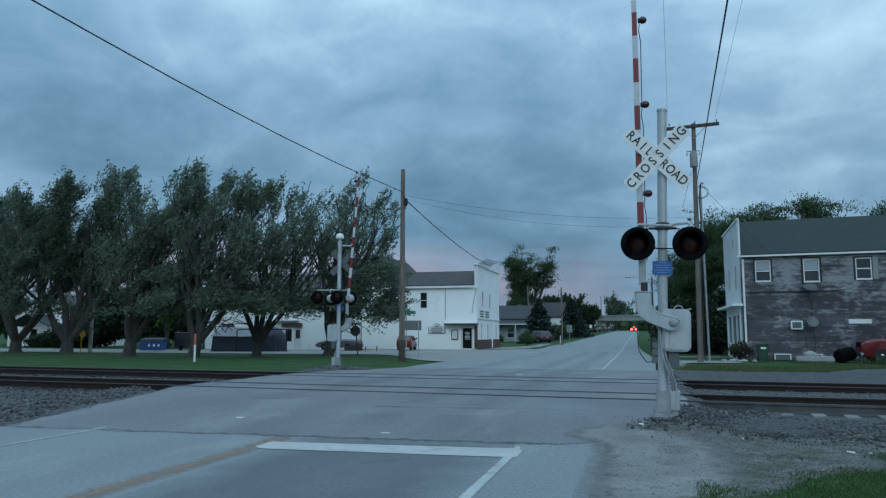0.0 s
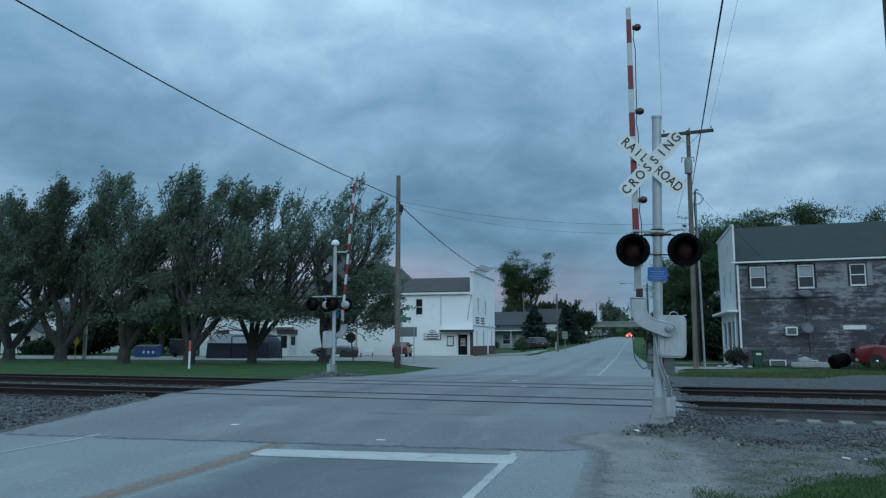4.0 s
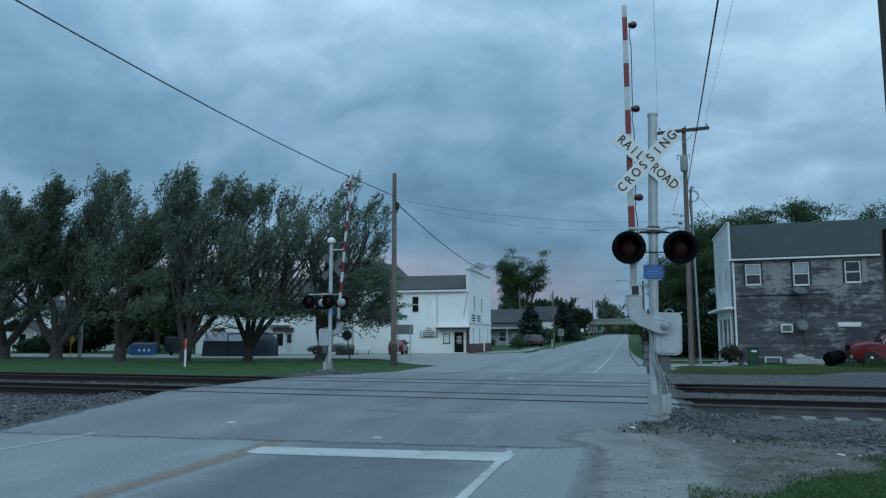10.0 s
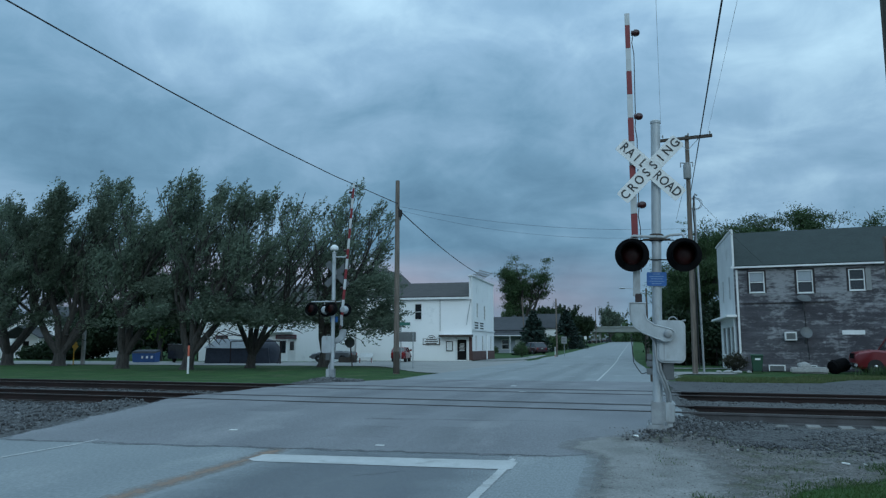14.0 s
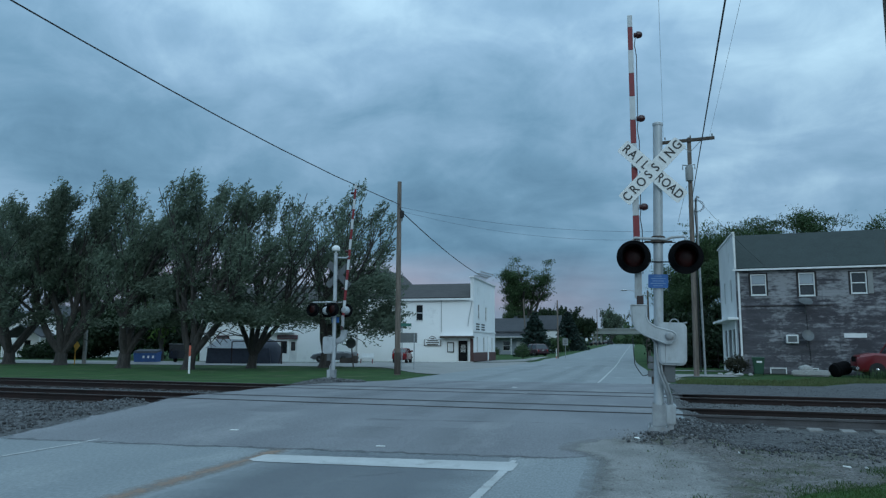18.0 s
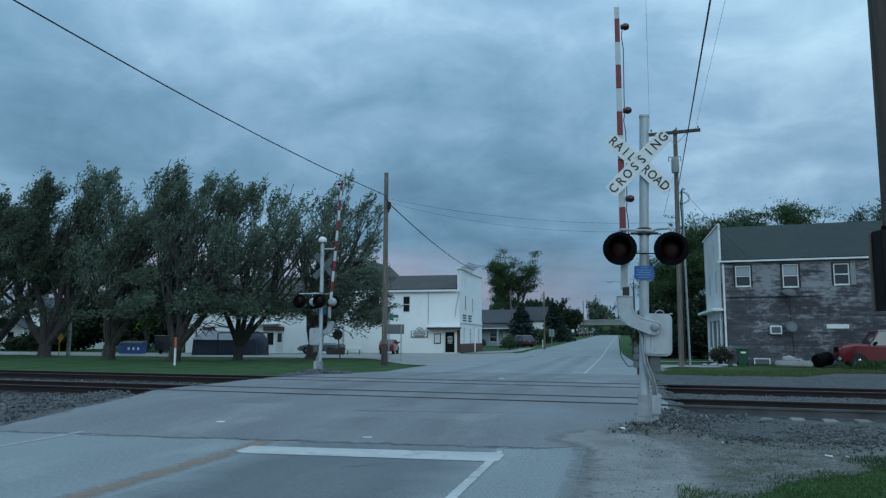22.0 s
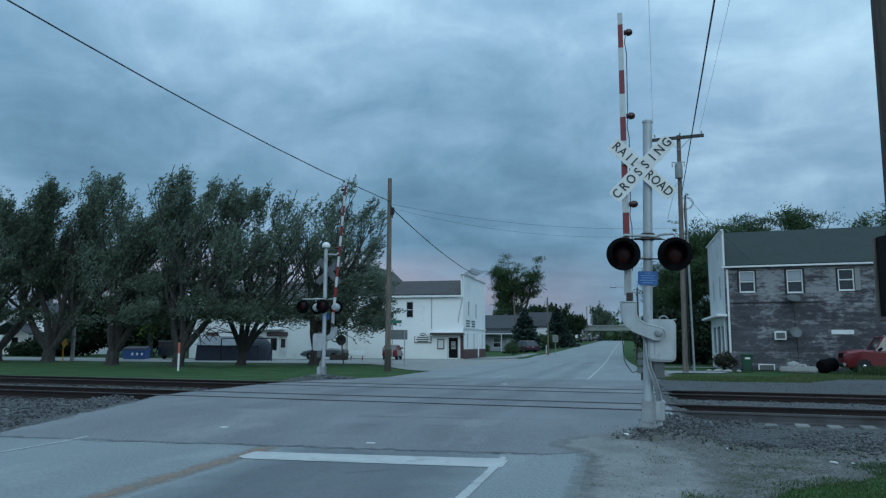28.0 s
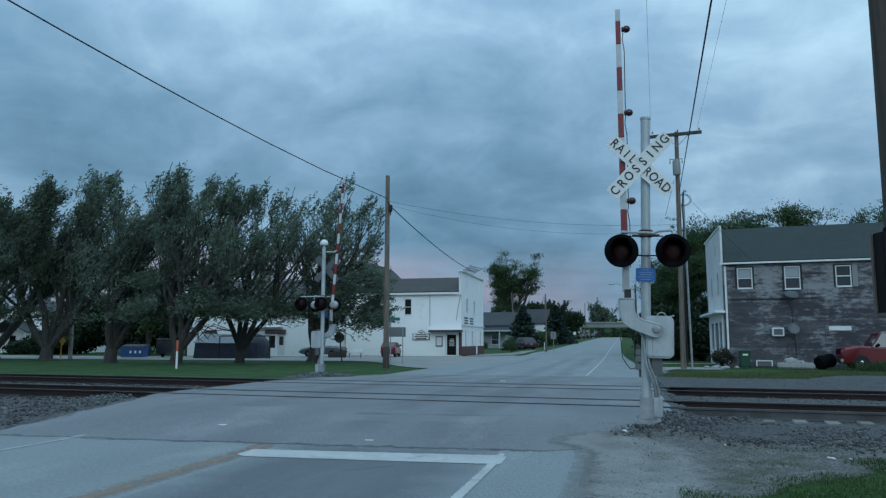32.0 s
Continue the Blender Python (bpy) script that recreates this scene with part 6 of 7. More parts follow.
    # every spray is a tapering plume along its twig, bent up and down the wind; pads lie flat instead
    big = (leaf / 0.21) ** 0.7 * (0.7 + 0.6 * rng.random((n_cl, 1, 1)))
    if pads:
        off = rng.normal(size=(n_cl, per, 3)) * np.array([0.40, 0.40, 0.17]) * big
        D_ = D_ * 0.3
    else:
        D_ = D_ * 0.75 + np.array([wind * 9, 0, 0.45]) + rng.normal(size=(n_cl, 3)) * 0.22
        D_ /= np.linalg.norm(D_, axis=1, keepdims=True) + 1e-9
        u = rng.random((n_cl, per, 1))
        off = D_[:, None, :] * (u - 0.35) * 0.95 * big + rng.normal(size=(n_cl, per, 3)) * 0.155 * (1.15 - 0.8 * u) * big
    P = (C[:, None, :] + off).reshape(-1, 3)
    al = np.repeat(D_, per, axis=0) * 0.9 + np.array([wind * 8, 0, 0.15])
    keep = P[:, 2] > clear + 0.35 * rng.normal(size=len(P))
    V, Fc = leaf_cloud(P[keep], leaf, rng, slim, along=al[keep])
    crown = mesh_np("crown", V, Fc, mat or leaf_a, t)
    tone = np.repeat(np.repeat(rng.normal(size=n_cl) * 0.17, per)[keep], 4).clip(-0.4, 0.5)
    crown.data.attributes.new("tone", "FLOAT", "POINT").data.foreach_set("value", tone.astype(np.float32))
    if sway:
        SWAYING.append(crown)
    return t


def bush(label, x, y, w, h, seed, mat=None, leaves=1500, leaf=0.14, name="bush", z=None):
    rng = np.random.default_rng(seed)
    t = thing(name, label, "bush", pose(x, y, (gz(x, y) if z is None else z) - 0.05))
    b = B()
    for k in range(6):
        a = rng.random() * 6.28
        tube(b, [(0, 0, 0), (math.cos(a) * w * 0.15, math.sin(a) * w * 0.15, h * 0.4), (math.cos(a) * w * 0.33, math.sin(a) * w * 0.33, h * 0.75)], [0.03, 0.02, 0.008], 5)
    part("stems", b, bark, t)
    n = leaves // 8
    u = rng.normal(size=(n, 3))
    u /= np.linalg.norm(u, axis=1, keepdims=True)
    rad = (0.55 + 0.45 * rng.random((n, 1))) * (0.8 + 0.35 * np.array([[noise.noise((a * 2.1 + seed, c * 2.1, e * 2.1))] for a, c, e in u]))
    C = u * rad * np.array([w / 2, w / 2, h / 2]) + np.array([0, 0, h * 0.52])
    P = (C[:, None] + rng.normal(size=(n, 8, 3)) * leaf * 0.7).reshape(-1, 3)
    P = P[P[:, 2] > 0.02]
    V, Fc = leaf_cloud(P, leaf, rng)
    mesh_np("foliage", V, Fc, mat or leaf_b, t)
    return t


def spruce(label, x, y, h, w, seed):
    rng = np.random.default_rng(seed)
    t = thing("spruce", label, "tree", pose(x, y, gz(x, y) - 0.1), "spruces")
    b = B()
    tube(b, [(0, 0, 0), (0, 0, h * 0.96)], [0.18, 0.02], 8)
    part("trunk", b, bark, t)
    P, D_ = [], []
    b = B()
    for k in range(int(h * 8)):
        z = 0.25 + (h - 0.3) * k / (h * 8)
        rad = w / 2 * (1 - z / h) ** 0.85 * (0.75 + 0.45 * rng.random())
        for j in range(7):
            a = rng.random() * 6.283
            e = Vector((math.cos(a) * rad, math.sin(a) * rad, z - rad * 0.22))
            tube(b, [(0, 0, z), e], [0.02, 0.005], 3, cap=False)
            for f in np.linspace(0.25, 1.0, 9):
                P.append(np.array([e.x * f, e.y * f, z + (e.z - z) * f]) + rng.normal(size=3) * 0.08)
                D_.append((math.cos(a), math.sin(a), -0.3))
    part("branches", b, bark, t)
    V, Fc = leaf_cloud(np.array(P), 0.55, rng, 0.5, along=np.array(D_) * 1.2)
    mesh_np("needles", V, Fc, needle_m, t)
    return t


ROW = "tall grey-green roadside tree with several leaning stems"
for x, y, h, seed, stems, r, sp, lean, lv in (
        (-48.2, 48.4, 10.6, 21, 5, 0.44, 0.62, (0.03, 0), 60000), (-55.5, 49.5, 11.3, 28, 6, 0.46, 0.62, (0.0, 0), 48000),
        (-42.6, 47.6, 10.9, 22, 5, 0.46, 0.62, (0.08, 0), 66000),
        (-33.1, 42.6, 9.3, 23, 5, 0.42, 0.58, (0.09, 0), 56000), (-27.4, 41.4, 9.0, 24, 5, 0.38, 0.55, (0.17, 0), 50000),
        (-25.3, 45.6, 9.5, 25, 5, 0.32, 0.55, (0.15, 0), 38000), (-21.2, 48.5, 9.4, 26, 6, 0.42, 0.58, (0.10, 0), 48000)):
    tree(ROW, x, y, h, seed, 1.0, r, stems, sp, 0.055, int(lv * 1.45), 0.21, leaf_a, lean, 0.05, slim=0.36, splay=0.70 if seed == 26 else 0.50, puff=0.62, skirt=20 if x > -40 else 8, clear=1.9 if seed == 26 else 3.1, sway=True, gap=0.30 if x > -30 else 0.18, gap_scale=0.5, shoots=34, base_len=0.56, bough=14 if seed == 26 else (5 if x > -35 else 0))

tree("large spreading broadleaf tree behind the houses", -19.3, 131.0, 12.9, 36, 4.5, 0.5, 7, 0.66, 0.0, 110000, 0.27, leaf_b, low=0.05, group="distant trees", puff=0.7, splay=0.36, skirt=12, gap=0.56, gap_scale=0.46, shoots=4, base_len=0.62, pads=True)
spruce("dark dense spruce before the blue-grey house", -14.2, 108.0, 6.3, 6.4, 41)
spruce("dark spruce beside the road", -11.2, 128.0, 6.8, 7.4, 42)
bush("rounded green shrub by the driveway", -12.6, 85.0, 2.3, 1.9, 51)
for i, (x, y, w, h) in enumerate(((-14.2, 124, 4.0, 3.0), (-11.5, 118, 3.4, 2.6), (-10.6, 132, 3.2, 2.2), (-10.8, 160, 3, 2.0), (-21.6, 113.5, 2.6, 1.0))):
    bush("dense dark green hedge bush by the road", x, y, w, h, 60 + i, leaves=1600, leaf=0.25, mat=leaf_b)
bush("low brownish shrub against the weathered wall", 5.35, 43.9, 1.6, 1.1, 71, leaves=1800, leaf=0.11, mat=leafy("leaf_brownish", (0.055, 0.055, 0.035), (0.035, 0.032, 0.022)))

# trees behind the weathered building and along the right side of the road
for x, y, h, seed, lv, m in ((4.6, 62, 9.0, 81, 22000, leaf_b), (8.7, 66, 10.0, 82, 28000, leaf_b), (12.7, 66, 10.3, 83, 28000, leaf_b), (19.8, 68, 10.8, 84, 24000, leaf_b), (33.5, 66, 8.6, 85, 14000, leaf_b),
                             (4.6, 74, 6.5, 86, 14000, leaf_b), (6.5, 90, 7.0, 87, 10000, leaf_b), (5.5, 112, 6.5, 88, 8000, leaf_b)):
    tree("dark green broadleaf tree behind the weathered building", x, y, h, seed, 2.0, 0.4, 4, 0.65, 0.0, int(lv * 3.4), 0.17, m, low=0.30 if x > 8 else 0.08, group="trees behind the building", puff=0.7, pads=True, gap=0.20, gap_scale=0.34, splay=0.28)
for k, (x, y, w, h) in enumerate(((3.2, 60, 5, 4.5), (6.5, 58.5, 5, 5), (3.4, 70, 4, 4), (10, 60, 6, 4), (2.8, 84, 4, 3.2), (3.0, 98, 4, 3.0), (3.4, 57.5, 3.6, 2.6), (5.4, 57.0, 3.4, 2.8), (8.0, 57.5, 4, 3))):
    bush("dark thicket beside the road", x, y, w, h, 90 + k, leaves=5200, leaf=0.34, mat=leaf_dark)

# thicket with shade painted into its leaves, and brighter tree behind the lawn trees
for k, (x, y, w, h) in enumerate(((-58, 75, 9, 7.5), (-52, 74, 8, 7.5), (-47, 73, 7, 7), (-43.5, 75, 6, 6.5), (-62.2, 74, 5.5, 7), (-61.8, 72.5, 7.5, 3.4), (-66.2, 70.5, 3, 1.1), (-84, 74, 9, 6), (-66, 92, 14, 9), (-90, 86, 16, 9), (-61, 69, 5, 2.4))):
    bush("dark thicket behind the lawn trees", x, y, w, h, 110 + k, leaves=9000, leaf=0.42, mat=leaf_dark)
tree("brighter green young tree behind the lawn", -46.5, 65.5, 7.5, 121, 1.5, 0.25, 4, 0.65, 0, 9000, 0.4, leaf_c, low=0.1, group="distant trees", puff=0.6)

# woods beyond the bridge and along the horizon
rng_w = np.random.default_rng(9)
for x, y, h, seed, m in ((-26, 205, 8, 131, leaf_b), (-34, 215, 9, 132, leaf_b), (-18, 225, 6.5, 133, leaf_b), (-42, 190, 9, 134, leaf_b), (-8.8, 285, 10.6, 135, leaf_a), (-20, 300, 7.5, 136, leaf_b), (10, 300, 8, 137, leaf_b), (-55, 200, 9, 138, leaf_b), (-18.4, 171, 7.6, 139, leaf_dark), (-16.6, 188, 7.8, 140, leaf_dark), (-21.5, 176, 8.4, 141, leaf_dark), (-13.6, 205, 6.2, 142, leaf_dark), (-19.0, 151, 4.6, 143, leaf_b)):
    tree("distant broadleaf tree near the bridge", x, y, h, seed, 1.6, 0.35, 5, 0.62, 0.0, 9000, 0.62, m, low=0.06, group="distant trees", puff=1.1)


def far_woods():
    rng = np.random.default_rng(17)
    P = []
    for k in range(420):
        a = rng.uniform(-1.25, 1.25)
        R = rng.uniform(310, 480)
        x, y = R * math.sin(a), R * math.cos(a)
        hgt = rng.uniform(6, 11)
        u = rng.normal(size=(60, 3))
        u /= np.linalg.norm(u, axis=1, keepdims=True)
        P.append(u * (rng.uniform(4, 7), 4, hgt / 2) * (0.6 + 0.5 * rng.random((60, 1))) + (x, y, 2 + hgt * 0.5))
    V, Fc = leaf_cloud(np.concatenate(P), 2.6, rng, 0.8)
    tagged(mesh_np("woods", V, Fc, leaf_b), "dark distant woods along the horizon", "woods", kind="stuff")


far_woods()

# ---- poles, cables and signs ----


def wood_pole(label, x, y, h, r0, r1, mat, group="utility poles", lean=(0, 0)):
    s = thing("utility_pole", label, "utility pole", pose(x, y, gz(x, y) - 0.1), group)
    b = B()
    n = 10
    tube(b, [(lean[0] * k / n, lean[1] * k / n, h * k / n) for k in range(n + 1)], [r0 + (r1 - r0) * k / n for k in range(n + 1)], 14)
    part("shaft", b, mat, s)
    return s


def insulator(parent, p, r=0.05):
    b = B()
    lathe(b, [(0.012, -0.1), (0.012, 0.0), (r, 0.02), (r * 0.7, 0.06), (r, 0.08), (r * 0.6, 0.13), (0.01, 0.15)], 10, Matrix.Translation(p))
    part("insulator", b, grey_box, parent)


def poles():
    a = wood_pole("tall plain wooden utility pole on the lawn", -12.14, 37.2, 10.4, 0.16, 0.11, pole_wood)
    b = B()
    box(b, (0.20, -0.1, 8.58), (0.20, 0.16, 0.40), None, 0.04)
    tube(b, [(0.05, -0.1, 8.95), (0.18, -0.1, 8.75), (0.22, -0.1, 8.45), (0.19, -0.1, 8.2)], 0.03, 6)
    part("cable_clamp", b, cable_m, a, "black cable clamp")
    b = B()
    lathe(b, [(0.175, 0.1), (0.178, 0.12), (0.172, 1.2), (0.168, 1.22)], 14)
    part("stained_base", b, pole_dark, a, "dark stained foot of the pole")
    p = wood_pole("weathered utility pole with a crossarm and grey transformer", 3.0, 40.4, 12.7, 0.145, 0.105, pole_wood, lean=(0.10, 0))
    b = B()
    box(b, (0.0, -0.15, 12.52), (2.75, 0.12, 0.17), Euler((0, radians(-1.4), radians(-4))).to_matrix().to_4x4(), 0.01)
    part("crossarm", b, pole_dark, p, "dark wooden crossarm")
    for x in (-1.2, 0.1, 1.2):
        insulator(p, (0.06 + x, -0.15, 12.66 + 0.025 * x))
    for sx in (-1, 1):
        b = B()
        tube(b, [(0.08 + sx * 0.6, -0.2, 12.45), (0.1, -0.16, 11.85)], 0.018, 5)
        part("arm_brace", b, galv2, p)
    b = B()
    lathe(b, [(0.05, 10.25), (0.19, 10.27), (0.2, 10.35), (0.2, 10.98), (0.17, 11.05), (0.04, 11.08)], 16, Matrix.Translation((0.02, -0.34, 0)))
    tr_ = part("transformer", b, grey_box, p, "small grey cylindrical transformer")
    for sx in (-0.3, 0.32):
        b = B()
        tube(b, [(0.02, -0.34, 11.1), (sx, -0.3, 11.15), (sx, -0.3, 10.9)], 0.035, 6)
        part("bushing", b, galv2, tr_)
    b = B()
    tube(b, [(0.32, -0.2, 9.35), (0.22, -0.22, 8.6), (0.28, -0.22, 7.4), (0.2, -0.2, 6.2), (0.2, -0.2, 3.0), (0.2, -0.2, 0.3)], 0.03, 6)
    part("riser_cable", b, cable_m, p)
    b = B()
    tube(b, [(-0.1, 0.1, 10.1), (-0.6, 0.3, 8.2)], 0.012, 4)
    part("drop_wire", b, cable_m, p)
    m = thing("metal_pole", "slim grey metal pole with coiled wire on top", "pole", pose(3.48, 41.0, -0.1))
    b = B()
    tube(b, [(0, 0, 0), (-0.06, 0, 5), (-0.12, 0, 9.45), (-0.05, 0, 9.6), (0.06, 0, 9.52)], 0.055, 8)
    part("shaft", b, galv2, m)
    b = B()
    for k, r in enumerate((0.32, 0.40, 0.36)):
        tube(b, [(-0.1 + r * math.cos(t), -0.1 - 0.02 * k, 9.05 + r * math.sin(t) * 0.85) for t in [radians(20 * j) for j in range(19)]], 0.010, 4)
    part("wire_coil", b, cable_m, m)
    # the pole beside the camera, with a long box on its side
    n = wood_pole("thick dark wooden pole close beside the road", 3.025, 9.03, 9.5, 0.165, 0.135, pole_dark)
    rot = Euler((0, 0, radians(12))).to_matrix().to_4x4()
    b = B()
    box(b, (-0.19, -0.06, 2.25), (0.15, 0.22, 0.88), rot, 0.008)
    bx = part("metal_box", b, door_dark, n, "narrow dark box strapped to the pole")
    b = B()
    box(b, (-0.285, 0.03, 2.25), (0.035, 0.05, 0.90), rot, 0.004)
    part("edge_strip", b, pole_wood, bx, "pale worn wooden edge")
    b = B()
    tube(b, [(-0.155, -0.05, 2.72), (-0.175, -0.08, 2.72)], 0.03, 10)
    part("knob", b, black_m, n)
    wood_pole("short roadside utility pole", -7.65, 76.0, 6.0, 0.08, 0.07, pole_wood)
    wood_pole("utility pole before the tall tree", -15.6, 109.5, 8.6, 0.10, 0.08, pole_wood, lean=(-0.5, 0))
    wood_pole("distant utility pole by the bridge", -9.9, 204.0, 10.0, 0.11, 0.09, pole_wood)
    wood_pole("distant utility pole by the bridge", -4.0 - 9, 240.0, 9.0, 0.11, 0.09, pole_wood)
    wood_pole("pale utility pole among the lawn trees", -43.0, 50.6, 8.0, 0.16, 0.13, tie_m)
    wood_pole("slender post beside the road", 0.9, 62.0, 2.6, 0.07, 0.06, pole_dark)
    # street lamp reaching over the road
    s = thing("street_lamp", "grey street lamp with a long arm over the road", "street lamp", pose(1.35, 78.0, gz(1.35, 78) - 0.1))
    b = B()
    tube(b, [(0, 0, 0), (0, 0, 7.0)], [0.13, 0.09], 10)
    part("post", b, pole_wood, s)
    b = B()
    tube(b, [(0, 0, 6.35), (-0.9, 0, 6.85), (-1.7, 0, 7.05), (-2.2, 0, 7.08)], 0.035, 6)
    part("arm", b, galv, s)
    b = B()
    lathe(b, [(0.04, -0.4), (0.12, -0.3), (0.15, 0.0), (0.12, 0.25), (0.03, 0.32)], 12, Matrix.Translation((-2.4, 0, 7.06)) @ Euler((0, radians(-90), 0)).to_matrix().to_4x4() @ Matrix.Diagonal((0.55, 1, 1, 1)))
    part("lamp_head", b, galv, s)


poles()


def cable(label, pts, r, sag=0.0, n=24, name="overhead_cable", group="overhead cables"):
    b = B()
    out = []
    for p, q in zip(pts, pts[1:]):
        p, q = Vector(p), Vector(q)
        for k in range(n + 1):
            f = k / n
            v = p.lerp(q, f)
            v.z -= sag * 4 * f * (1 - f)
            if not out or (v - out[-1]).length > 1e-3:
                out.append(v)
    tube(b, out, r, 6)
    s = thing(name, label, "cable", group=group)
    part("strand", b, cable_m, s)


cable("heavy black cable from pole to pole over the lawn", [(-12.09, 37.1, 9.02), (-12.46, 29.19, 8.79), (-12.69, 24.35, 8.76), (-12.86, 20.72, 8.79), (-12.99, 17.9, 8.85), (-13.14, 14.67, 8.95), (-13.3, 11.44, 9.08), (-13.6, 5.0, 9.4)], 0.020, 0.0, 3)
cable("heavy black cable from the pole to the parapet", [(-12.1, 37.1, 8.75), (-15.3, 77.5, 8.75)], 0.028, 0.4)
cable("heavy black cable coming down to the utility pole", [(3.13, 40.2, 9.32), (1.656, 12.84, 7.263), (0.80, -3.0, 6.07)], 0.017, 0.0)
cable("thin wire between two utility poles", [(-12.1, 37.2, 8.9), (3.1, 40.3, 7.55)], 0.006, 0.5)
cable("thin wire between two utility poles", [(-12.1, 37.2, 8.7), (3.1, 40.3, 7.2)], 0.005, 0.7)
cable("fine bare wire from the crossarm over the road", [(1.78, 40.2, 12.63), (-0.07, -2.0, 8.68)], 0.0045, 0.0)
cable("fine bare wire from the crossarm over the road", [(4.09, 40.1, 12.43), (1.72, -2.0, 8.37)], 0.0045, 0.0)
cable("fine wire from the metal pole to the building", [(3.4, 41.0, 9.4), (7.5, 45.3, 5.9)], 0.008, 0.1)


def signs():
    # back of a stop sign, octagonal
    s = thing("stop_sign", "back of an octagonal stop sign on a leaning post", "road sign", pose(-19.75, 50.3, -0.08))
    b = B()
    tube(b, [(0, 0, 0), (-0.12, 0, 1.0), (-0.22, 0, 2.3)], 0.05, 8)
    part("post", b, pole_dark, s)
    b = B()
    prism(b, [(0.40 * math.cos(radians(22.5 + 45 * k)), 0.40 * math.sin(radians(22.5 + 45 * k))) for k in range(8)], 0.01, Matrix.Translation((-0.2, -0.06, 1.75)))
    part("plate", b, sign_back, s, "bare grey back of the octagonal plate", smooth=False)
    # back of a guide sign on two posts with a street-name blade
    s = thing("guide_sign", "dark back of a guide sign on two posts", "road sign", pose(-14.3, 46.0, -0.08))
    for x, h in ((-0.4, 2.95), (0.40, 2.4)):
        b = B()
        tube(b, [(x, 0.1 * x, 0), (x, 0.1 * x, h)], 0.035, 6)
        part("post", b, galv2, s)
    rot = Euler((0, 0, radians(14))).to_matrix().to_4x4()
    b = B()
    box(b, (0.0, -0.06, 2.08), (1.2, 0.02, 0.62), rot, 0.006)
    part("plate", b, sign_back, s, "dark grey sign back")
    b = B()
    box(b, (-0.22, -0.04, 2.92), (0.85, 0.015, 0.2), rot, 0.004)
    part("street_name_blade", b, sign_green, s, "green street-name blade")
    # red and white marker post
    s = thing("marker_post", "slim white marker post with an orange top", "marker post", pose(-23.15, 35.1, -0.08))
    b = B()
    lathe(b, [(0.055, 0), (0.055, 0.95)], 10)
    part("lower_sleeve", b, sheet_white, s, "white lower sleeve")
    b = B()
    lathe(b, [(0.055, 0.952), (0.055, 1.5), (0.04, 1.53)], 10)
    part("upper_sleeve", b, orange_m, s, "orange upper sleeve")
    b = B()
    lathe(b, [(0.03, 1.532), (0.045, 1.54), (0.045, 1.66), (0.03, 1.68)], 10)
    part("cap", b, black_m, s)
    # yellow warning sign seen edge-on
    s = thing("warning_sign", "yellow warning sign on a yellow post", "road sign", pose(-43.2, 49.8, -0.08))
    b = B()
    tube(b, [(0, 0, 0), (0, 0, 1.7)], 0.04, 6)
    part("post", b, yellow_m, s)
    b = B()
    prism(b, [(-0.28, 1.5), (0.02, 1.1), (0.36, 1.5), (0.02, 1.95)], 0.012, Matrix.Translation((0.1, -0.05, 0)))
    part("plate", b, yellow_m, s, smooth=False)
    # small sign by the roadside pole
    s = thing("roadside_sign", "small dull grey rectangular sign on a short post", "road sign", pose(-6.95, 76.5, gz(-6.95, 76.5) - 0.08))
    b = B()
    tube(b, [(0, 0, 0), (0, 0, 2.0)], 0.03, 6)
    part("post", b, galv2, s)
    b = B()
    box(b, (0, -0.04, 1.75), (0.55, 0.01, 0.72), None, 0.003)
    part("plate", b, grey_box, s)
    b = B()
    for k, w in enumerate((0.36, 0.3, 0.36)):
        box(b, (0, -0.048, 1.93 - 0.17 * k), (w, 0.004, 0.07))
    part("print", b, sign_back, s, smooth=False)
    s = thing("marker_post", "short white marker stub with an orange base", "marker post", pose(-7.75, 75.2, gz(-7.75, 75.2) - 0.08))
    b = B()
    lathe(b, [(0.035, 0), (0.035, 0.3)], 10)
    part("lower_sleeve", b, orange_m, s)
    b = B()
    lathe(b, [(0.035, 0.302), (0.035, 1.05), (0.03, 1.08)], 10)
    part("upper_sleeve", b, sheet_white, s)
    for x, y in ((-9.4, 150.0),):
        s = thing("roadside_sign", "small sign on a thin post by the road", "road sign", pose(x, y, gz(x, y) - 0.08))
        b = B()
        tube(b, [(0, 0, 0), (0, 0, 2.1)], 0.035, 6)
        part("post", b, galv2, s)
        b = B()
        box(b, (0, -0.04, 1.85), (0.5, 0.01, 0.6), None, 0.003)
        part("plate", b, sheet_white if y > 100 else yellow_m, s)
    # utility pedestal behind the signal, with a loose cable
    s = thing("utility_pedestal", "dark utility meters on a short post beyond the tracks", "utility box", pose(0.62, 30.6, gz(0.62, 30.6) - 0.05))
    b = B()
    box(b, (0, 0, 0.55), (0.10, 0.10, 1.1), None, 0.01)
    part("post", b, pole_dark, s)
    for z, w in ((0.45, 0.26), (0.75, 0.24), (1.02, 0.20)):
        b = B()
        box(b, (-0.06, -0.1, z), (w, 0.16, 0.24), None, 0.02)
        part("meter_box", b, sign_back, s)
    cable("loose black cable drooping to the utility pedestal", [(-0.12, 31.2, 1.9), (-0.05, 31.0, 0.75), (0.25, 30.8, 0.30), (0.58, 30.6, 0.45)], 0.018, 0.03, 6, "loose_cable", "")


signs()

